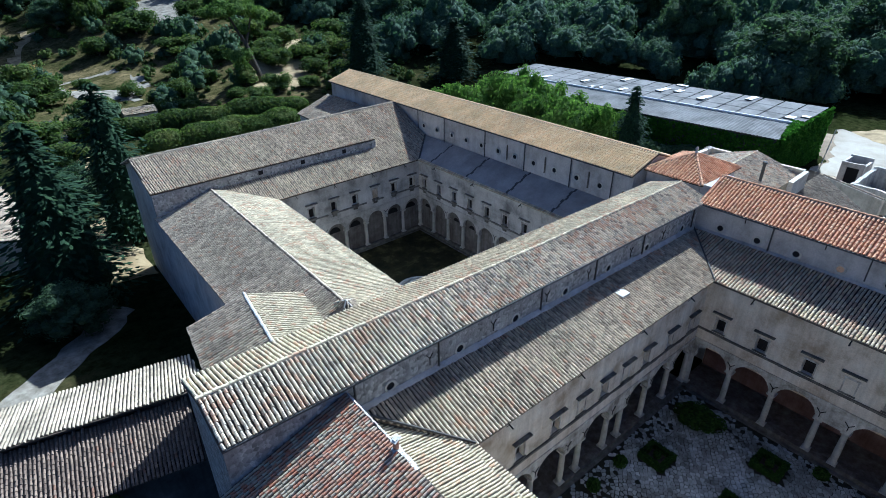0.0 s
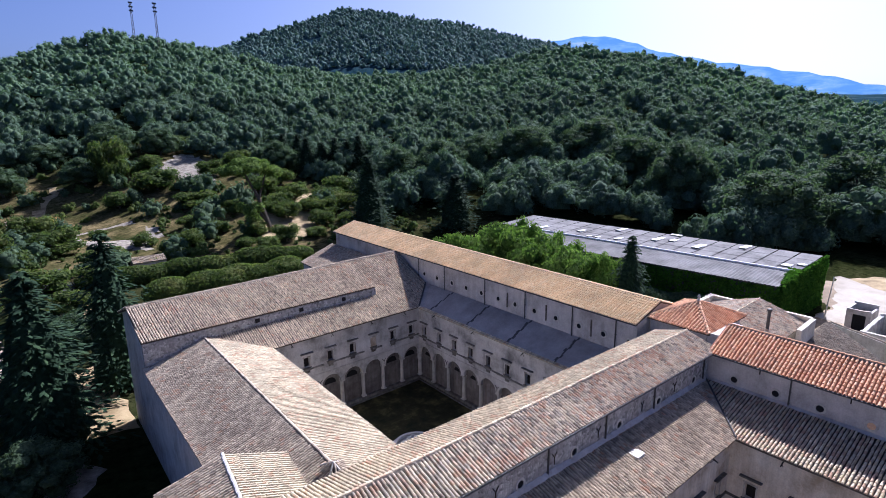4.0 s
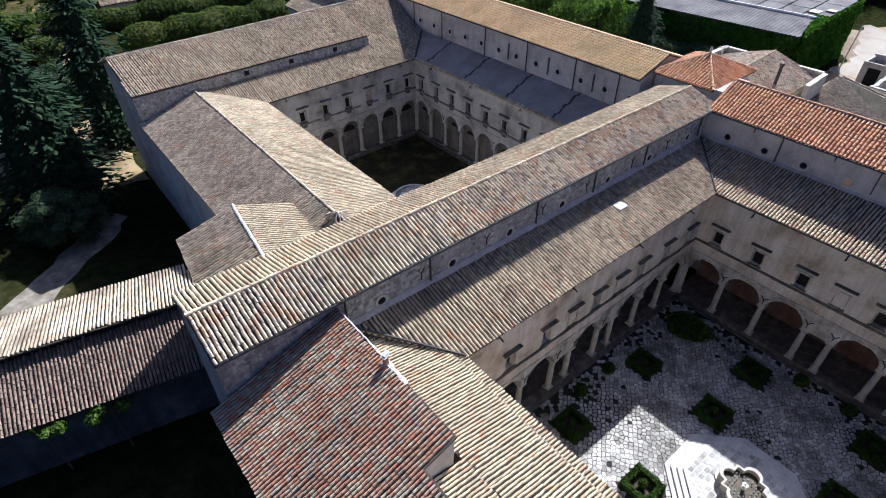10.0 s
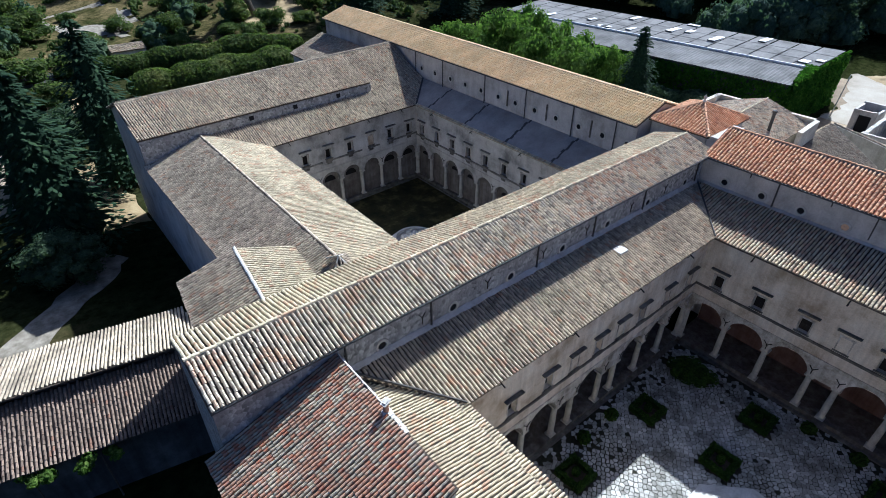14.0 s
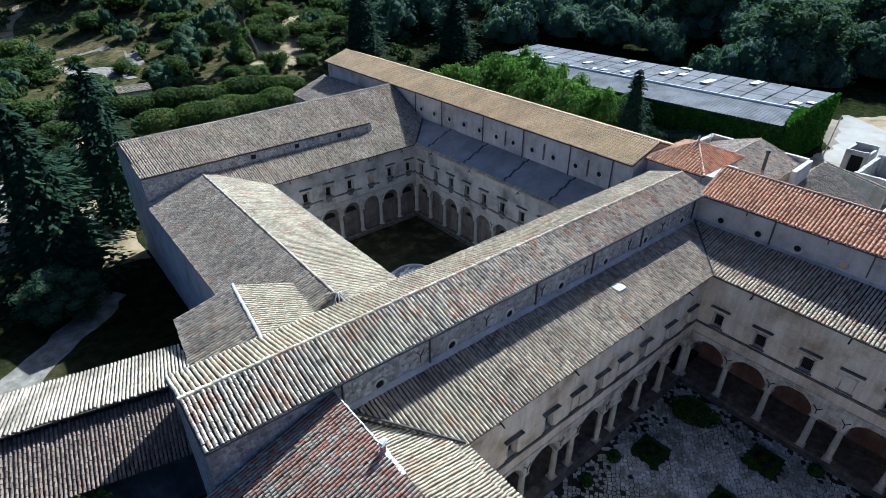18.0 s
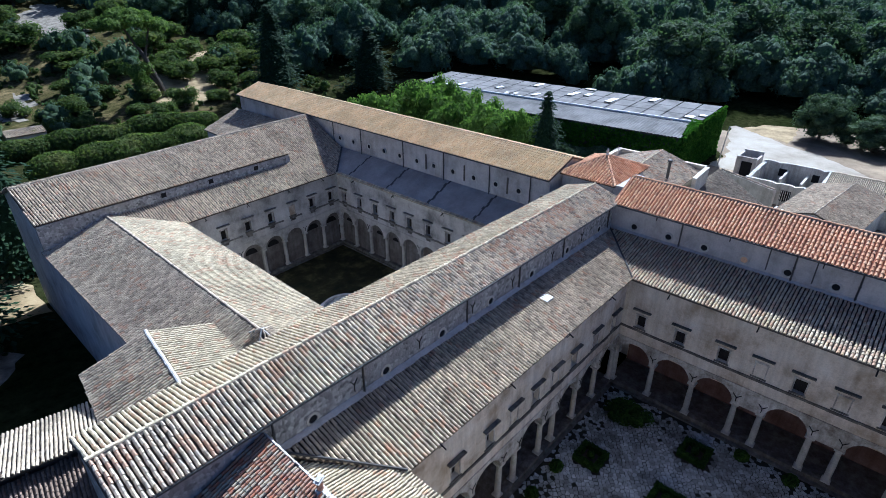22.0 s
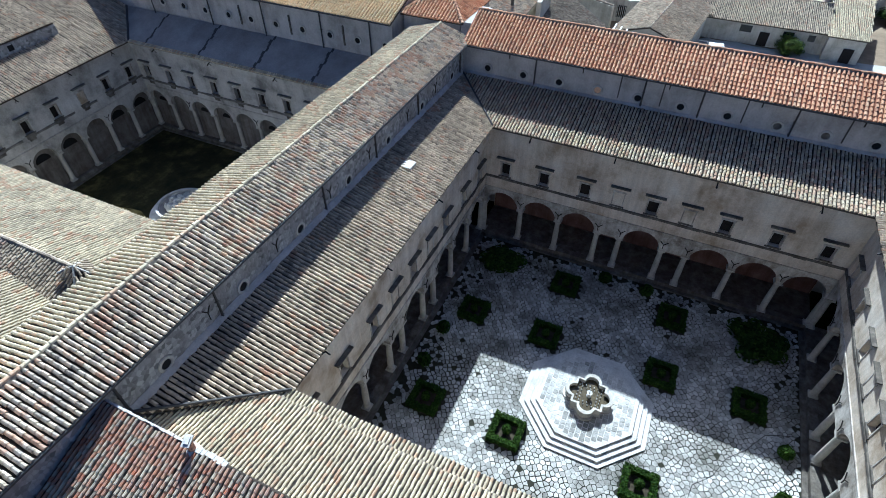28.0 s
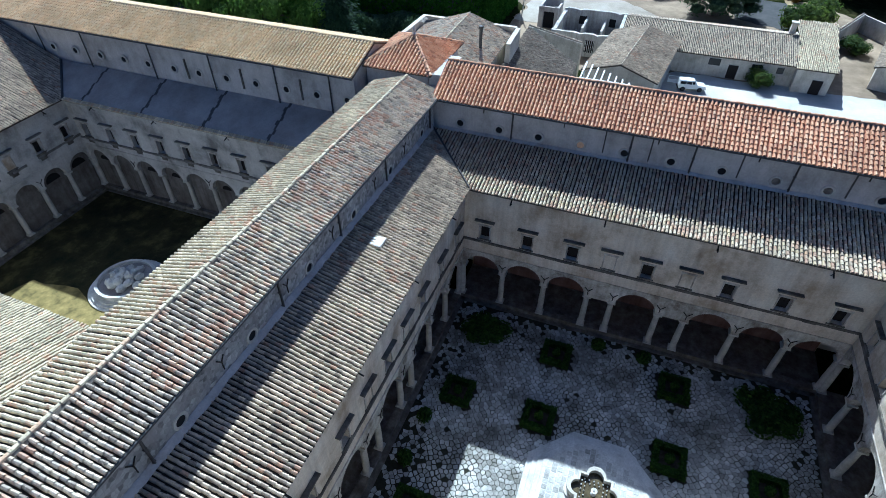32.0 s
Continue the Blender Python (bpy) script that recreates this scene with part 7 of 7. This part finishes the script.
for x, y, w, l, h_ in ((-40.5, 236, 9, 8, 4.6), (-15, 150.5, 8.5, 6, 2.8)):
    hs = gable_wing("garden_shed", "small pale garden building with a tiled roof", (x - w / 2, y), (x + w / 2, y), l / 2, h_ - 0.8, 1.0, ("grey", "tan"), M_HOUSE, category="shed", overhang=0.3)
    hs.location.z = hill(x, y)
lb = gable_wing("outhouse", "outbuilding with a grey tiled roof among conifers", (-54, 100), (-51, 72), 6, 3.5, 1.6, ("grey", "grey"), M_HOUSE, category="building", overhang=0.3)

# ---- buildings behind the tower ----
ba_ = gable_wing("back_house", "house with a patched grey and red tile roof", (17, 12.8), (40, 13.6), 6.2, 11.2, 1.9, ("mix", "mix"), M_HOUSE, category="house")
bb_ = thing("back_house", "lower house with a single slope of rough grey tiles", "house")
tile_roof(bb_, [(17, -1.8, 7.7), (41, -1.8, 7.7), (47.5, 6.8, 9.7), (17, 6.5, 9.65)], "old", width=0.26)
bm = bmesh.new()
prism(bm, [(17.2, -1.5), (40.6, -1.5), (46.8, 6.5), (17.2, 6.2)], 0, 7.6)
prism(bm, [(17.2, 5.2), (45.8, 5.4), (46.8, 6.5), (17.2, 6.2)], 7.6, 9.2)
part("wall", bm, M_HOUSE, bb_)
cw = thing("yard_wall", "old plastered yard wall with a worn tile coping", "wall")
bm = bmesh.new()
prism(bm, [(58.3, 9.2), (58.9, 9.0), (54.1, -0.7), (53.5, -0.5)], 0, 6.15)
part("wall", bm, M_HOUSE, cw)
ridge_tiles(cw, (58.6, 9.1, 6.2), (53.8, -0.6, 6.2), "grey")
bm = bmesh.new()
lathe(bm, [(0.2, 11.4), (0.2, 14.3), (0.3, 14.35), (0.3, 14.6), (0.1, 14.7)], 10, Matrix.Translation((31.3, 9.2, 0)))
part("flue_pipe", bm, M_GUTTER, ba_, "dark metal flue pipe")
bm = bmesh.new()
box(bm, 30.0, 40.2, 20.0, 20.6, 8, 12.1)
part("gable_coping", bm, M_HOUSE, ba_, "pale plastered parapet")
bm = bmesh.new()
prism(bm, [(39.6, 6.2), (39.6, 6.8), (33.4, 6.5), (33.4, 5.9)], 8, 12.1)
part("gable_coping", bm, M_HOUSE, ba_, "pale plastered parapet")
aer = thing("aerial", "white rooftop aerial on a thin mast", "aerial")
bm = bmesh.new()
rod(bm, (27, 15, 12.3), (27, 15, 16.2), 0.05)
part("mast", bm, M_MORTAR, aer)
bm = bmesh.new()
rod(bm, (26.2, 15, 16.0), (27.8, 15, 16.0), 0.04)
part("boom", bm, M_MORTAR, aer)
for i in range(6):
    bm = bmesh.new()
    rod(bm, (26.3 + i * 0.28, 14.6, 16.0), (26.3 + i * 0.28, 15.4, 16.0), 0.025)
    part("element", bm, M_MORTAR, aer)
bm = bmesh.new()
box(bm, 39.6, 40.2, 6.8, 20.0, 8, 12.1)
part("gable_coping", bm, M_HOUSE, ba_, "pale plastered gable coping")

# ---- the farm ----
an = gable_wing("farm_annex", "farm building with a weathered grey tile roof", (46.5, -7.4), (65.5, -9.8), 5.6, 4.7, 1.7, ("grey", "grey"), M_HOUSE, category="house")
fh = gable_wing("farm_house", "long low farmhouse with a grey tile roof", (71.6, -33.2), (71.6, -5.6), 8.2, 3.5, 2.1, ("grey", "grey"), M_HOUSE, category="house")
M_FW = pose(63.85, 0, 0, 0, 0, -90)


def farm_opening(parent, y, z0, z1, w, name, mat):
    bm = bmesh.new()
    box(bm, -y - w / 2, -y + w / 2, -0.04, 0.1, z0, z1, M_FW)
    o = part(name, bm, mat, parent)
    bm = bmesh.new()
    box(bm, -y - w / 2 - 0.12, -y + w / 2 + 0.12, -0.07, 0.02, z1, z1 + 0.15, M_FW)
    part("lintel", bm, M_STONE, o)


farm_opening(fh, -24.2, 0.05, 2.3, 1.5, "door", M_WOODD)
farm_opening(fh, -21.2, 1.9, 3.0, 1.8, "window", M_GLASS)
farm_opening(fh, -27.6, 1.9, 2.9, 1.6, "window", M_GLASS)
farm_opening(fh, -31.0, 1.9, 2.9, 1.0, "window", M_GLASS)
fh2 = thing("farm_wing", "farm wing with a bright tan tile roof and doorway", "house")
tile_roof(fh2, [(61.6, -38.4, 3.9), (61.6, -32.6, 3.9), (80.5, -34.0, 5.6), (80.5, -40.2, 5.6)], "tan")
bm = bmesh.new()
prism(bm, [(62.1, -38.1), (62.1, -33.0), (80, -34.3), (80, -39.8)], 0, 3.75)
part("wall", bm, M_HOUSE, fh2)
bm = bmesh.new()
box(bm, 62.0, 62.15, -37.0, -35.5, 0.05, 2.3)
part("door", bm, M_WOODD, fh2)
bm = bmesh.new()
box(bm, 72.6, 73.4, -32.6, -31.8, 4.6, 7.2)
box(bm, 72.45, 73.55, -32.75, -31.65, 7.2, 7.35)
part("chimney", bm, M_HOUSE, fh)
yw = thing("yard_wall", "old plastered yard wall with tile coping", "wall")
bm = bmesh.new()
prism(bm, [(80, -39.8), (80.5, -39.4), (97, -47.5), (96.8, -48.1)], 0, 3.4)
prism(bm, [(96.8, -48.1), (97.4, -48.1), (80, -58), (79.6, -57.6)], 0, 3.2)
part("wall", bm, M_HOUSE, yw)
ridge_tiles(yw, (80.2, -39.6, 3.45), (97, -47.8, 3.45), "grey")
rb = gable_wing("roadside_house", "house with a grey tile roof beside the yard", (66, -50), (98, -60), 6, 3.4, 1.8, ("grey", "grey"), M_HOUSE, category="house")
# the roofless ruin
ru = thing("ruined_house", "roofless white-walled ruin with inner walls", "ruin")
M_RUIN = plaster("ruin_plaster", (0.38, 0.36, 0.32), (0.56, 0.54, 0.49), (0.68, 0.66, 0.61), 0.6)


def ruin_wall(x0, x1, y0, y1, h_, gaps=()):
    """One wall with a broken top; near-black boxes paint the dark of its openings."""
    bm = bmesh.new()
    long_x = abs(x1 - x0) > abs(y1 - y0)
    a, b = (x0, x1) if long_x else (y0, y1)
    n = max(int((b - a) / 0.7), 1)
    rows = []
    for i in range(n + 1):
        p = a + (b - a) * i / n
        top = h_ + (rr.uniform(-0.06, 0.05) if rr.random() < 0.85 else -0.22)
        q = ((p, y0), (p, y1)) if long_x else ((x0, p), (x1, p))
        rows.append([bm.verts.new((*q[0], 0)), bm.verts.new((*q[0], top)), bm.verts.new((*q[1], top)), bm.verts.new((*q[1], 0))])
    for r0_, r1_ in zip(rows, rows[1:]):
        for k in range(3):
            bm.faces.new((r0_[k], r0_[k + 1], r1_[k + 1], r1_[k]))
    bm.faces.new(rows[0])
    bm.faces.new(rows[-1][::-1])
    w_ = part("wall", bm, M_RUIN, ru)
    for g0, g1, z0, z1 in gaps:
        bm = bmesh.new()
        if long_x:
            box(bm, g0, g1, y0 - 0.02, y1 + 0.02, z0, z1)
        else:
            box(bm, x0 - 0.02, x1 + 0.02, g0, g1, z0, z1)
        part("opening", bm, M_DARK, w_)


ruin_wall(64.5, 65.1, -5.4, 6.4, 4.0, ((-1.4, 0.2, 0.8, 2.9),))
ruin_wall(77.0, 77.6, -5.4, 6.4, 4.2, ((-3.5, -2.3, 1.5, 3.0), (2, 3.4, 1.5, 3.0)))
ruin_wall(65.1, 77.0, -5.4, -4.8, 4.1, ((70, 71.5, 1.4, 3.0),))
ruin_wall(65.1, 77.0, 5.8, 6.4, 3.9)
ruin_wall(70.5, 77.0, 1.6, 2.0, 2.9)
ruin_wall(70.5, 77.0, -1.9, -1.5, 2.7)
bm = bmesh.new()
for _ in range(420):
    x, y = rr.uniform(66, 76.5), rr.uniform(-4.4, 5.4)
    k_ = rr.uniform(0.12, 0.34)
    bmesh.ops.create_cube(bm, size=1.0, matrix=Matrix.Translation((x, y, 0.1 + 0.7 * math.exp(-((x - 74) / 3.0) ** 2) * rr.random())) @ Matrix.Rotation(rr.uniform(0, 3), 4, (rr.random(), rr.random(), 1)) @ Matrix.Diagonal((k_ * 1.6, k_, k_ * 0.8, 1)))
part("rubble", bm, M_RUIN, ru, "fallen stones heaped between the walls")["kind"] = "stuff"
for i in range(5):
    bm = bmesh.new()
    rod(bm, (64.4, -1.25 + i * 0.33, 0.8), (64.4, -1.25 + i * 0.33, 2.9), 0.04)
    part("window_bar", bm, M_WHITE, ru)
sh_ = thing("ruin_shed", "small roofless shed with a dark doorway beside the ruin", "shed")
bm = bmesh.new()
box(bm, 76.6, 77.0, 7.6, 8.3, 0, 4.1)
box(bm, 76.6, 77.0, 10.4, 11.4, 0, 4.0)
box(bm, 76.6, 77.0, 8.3, 10.4, 3.1, 4.0)
box(bm, 81.4, 81.8, 7.6, 11.4, 0, 4.3)
box(bm, 77.0, 81.4, 11.0, 11.4, 0, 4.0)
box(bm, 77.0, 81.4, 7.6, 8.0, 0, 3.7)
part("wall", bm, M_CLERE, sh_)
# A near-black box fills the doorway, painting the dark inside.
bm = bmesh.new()
box(bm, 76.8, 77.1, 8.35, 10.35, 0.02, 3.08)
part("doorway", bm, M_DARK, sh_)
pg = thing("pergola", "white timber pergola with parallel beams", "pergola")
for i in range(8):
    bm = bmesh.new()
    y = -2.7 - i * 0.93
    box(bm, 38.6, 45.6 - i * 0.75, y - 0.09, y + 0.09, 6.4, 6.6)
    part("beam", bm, M_WHITE, pg)
for x, y in ((38.9, -2.8), (38.9, -9.1), (43.0, -2.8), (40.0, -9.1)):
    bm = bmesh.new()
    box(bm, x - 0.1, x + 0.1, y - 0.1, y + 0.1, 0, 6.2)
    part("post", bm, M_WHITE, pg)
for y0 in (38.9, 40.2):
    bm = bmesh.new()
    box(bm, y0 - 0.09, y0 + 0.09, -9.4, -2.5, 6.2, 6.4)
    part("rail", bm, M_WHITE, pg)

# ---- white off-road car with its rear door open ----
car = thing("off_road_car", "white off-road car with its rear door open", "car")
M_CAR = simple("white_car_paint", (0.78, 0.79, 0.78), 0.3, var=0.03, bump=0)
M_TYRE = simple("tyre_rubber", (0.02, 0.02, 0.02), 0.85, bump=0)


def car_body(profile, half):
    bm = bmesh.new()
    L_, R_ = ([bm.verts.new((x, s * hw_, z)) for x, z, hw_ in profile] for s in (1, -1))
    bm.faces.new(L_)
    bm.faces.new(R_[::-1])
    n = len(profile)
    for i in range(n):
        k = (i + 1) % n
        bm.faces.new((L_[i], R_[i], R_[k], L_[k]))
    bmesh.ops.bevel(bm, geom=list(bm.edges), offset=0.035, segments=2, affect="EDGES")
    return bm


part("body", car_body([(-2.0, 0.45, 0.82), (2.0, 0.45, 0.82), (2.05, 0.95, 0.8), (0.85, 1.08, 0.8), (-2.02, 1.1, 0.82)], 0.82), M_CAR, car)
cab = part("cabin", car_body([(-1.98, 1.08, 0.79), (0.8, 1.08, 0.79), (0.3, 1.72, 0.68), (-1.92, 1.74, 0.7)], 0.75), M_CAR, car)
for sg in (-1, 1):
    for x0, x1 in ((-1.8, -0.95), (-0.85, -0.1), (0.0, 0.42)):
        bm = bmesh.new()
        v = [bm.verts.new((x, sg * (0.8 - (z - 1.08) * 0.15) + sg * 0.006, z)) for x, z in ((x0, 1.17), (x1, 1.17), (min(x1, 0.3), 1.6), (x0, 1.6))]
        bm.faces.new(v)
        part("side_window", bm, M_GLASS, cab)
bm = bmesh.new()
bm.faces.new([bm.verts.new(p) for p in ((0.79, -0.66, 1.14), (0.79, 0.66, 1.14), (0.37, 0.58, 1.66), (0.37, -0.58, 1.66))])
part("windscreen", bm, M_GLASS, cab)
for x in (-1.3, 1.25):
    for sg in (-1, 1):
        bm = bmesh.new()
        lathe(bm, [(0.2, -0.11), (0.36, -0.11), (0.38, -0.05), (0.38, 0.05), (0.36, 0.11), (0.2, 0.11)], 20, Matrix.Translation((x, sg * 0.74, 0.38)) @ Matrix.Rotation(math.pi / 2, 4, "X"))
        wh = part("wheel", bm, M_TYRE, car)
        bm = bmesh.new()
        lathe(bm, [(0.21, -0.115), (0.2, 0.0), (0.21, 0.115)], 14, Matrix.Translation((x, sg * 0.74, 0.38)) @ Matrix.Rotation(math.pi / 2, 4, "X"))
        part("rim", bm, M_GUTTER, wh)
for sg in (-1, 1):
    bm = bmesh.new()
    box(bm, 2.02, 2.08, sg * 0.6 - 0.14, sg * 0.6 + 0.14, 0.68, 0.88)
    part("headlight", bm, M_GLASS, car)
for x in (-2.12, 2.06):
    bm = bmesh.new()
    box(bm, x, x + 0.1, -0.8, 0.8, 0.42, 0.58)
    part("bumper", bm, M_TYRE, car)
dm_ = Matrix.Translation((-2.02, 0.78, 0)) @ Matrix.Rotation(radians(-100), 4, "Z")
bm = bmesh.new()
box(bm, -0.05, 0.05, -1.5, 0.0, 0.6, 1.12, dm_)
for a, b in (((0, -1.45, 1.12), (0, -1.4, 1.68)), ((0, -0.05, 1.12), (0, -0.08, 1.68)), ((0, -1.4, 1.68), (0, -0.08, 1.68))):
    rod(bm, dm_ @ Vector(a), dm_ @ Vector(b), 0.04)
part("rear_door", bm, M_CAR, car, "open white rear door")
car.matrix_basis = pose(56.9, -18.2, 0.06, 0, 0, -80)

pc = copy_thing(car, pose(66.0, 90.0, 0.06, 0, 0, 15))
for ch_ in list(pc.children):
    if ch_.name.startswith("rear_door"):
        bpy.data.objects.remove(ch_)
pc.name = "parked_car"
tagged(pc, "white car parked under the umbrella pines", "car")

# ---- masts on the hill ----
for az_, r_, h_ in ((10.9, 590, 40), (12.75, 585, 44)):
    x, y = EYE0[0] + r_ * math.sin(radians(az_)), EYE0[1] + r_ * math.cos(radians(az_))
    ms = thing("radio_mast", "tall dark lattice radio mast on the wooded hill", "mast")
    bm = bmesh.new()
    zb = hill(x, y)
    for dx, dy in ((-0.9, -0.9), (0.9, -0.9), (0.9, 0.9), (-0.9, 0.9)):
        rod(bm, (x + dx, y + dy, zb), (x + dx * 0.6, y + dy * 0.6, zb + h_), 0.11, 5)
    for i in range(12):
        z0, z1 = zb + h_ * i / 12, zb + h_ * (i + 1) / 12
        rod(bm, (x - 0.9, y - 0.9, z0), (x + 0.9, y - 0.9, z1), 0.12, 4)
        rod(bm, (x + 0.9, y + 0.9, z0), (x - 0.9, y + 0.9, z1), 0.12, 4)
    part("lattice", bm, M_GUTTER, ms)
    bm = bmesh.new()
    for i in range(3):
        box(bm, x - 1.6, x + 1.6, y - 0.5, y + 0.5, zb + h_ - 3.4 * (i + 0.1), zb + h_ - 3.4 * i + 1.4 - 0.5)
    part("antenna", bm, M_GUTTER, ms)


# ---- single tiles and stones, the nearest ones ----
tile_mesh = {}
for parent_, m_, key in SINGLE_TILES:
    if key not in tile_mesh:
        me_ = bpy.data.meshes.new("tile")
        me_.from_pydata(TILE_V, [], TILE_F)
        me_.materials.append(TILE_MATS[key][1])
        tile_mesh[key] = me_
    o_ = new("tile", tile_mesh[key])
    o_.parent = parent_
    o_.matrix_basis = m_
for mx, my, top in SINGLE_STONES:
    loc = [(x - mx, y - my, z) for x, y, z in top]
    vs_ = loc + [(x, y, 0.0) for x, y, z in loc]
    me_ = bpy.data.meshes.new("paving_stone")
    n_ = len(loc)
    me_.from_pydata(vs_, [], [tuple(range(n_))] + [(q, n_ + q, n_ + (q + 1) % n_, (q + 1) % n_) for q in range(n_)])
    me_.materials.append(M_PAVE1)
    o_ = new("paving_stone", me_)
    o_.parent = court
    o_.location = (mx, my, 0.0)
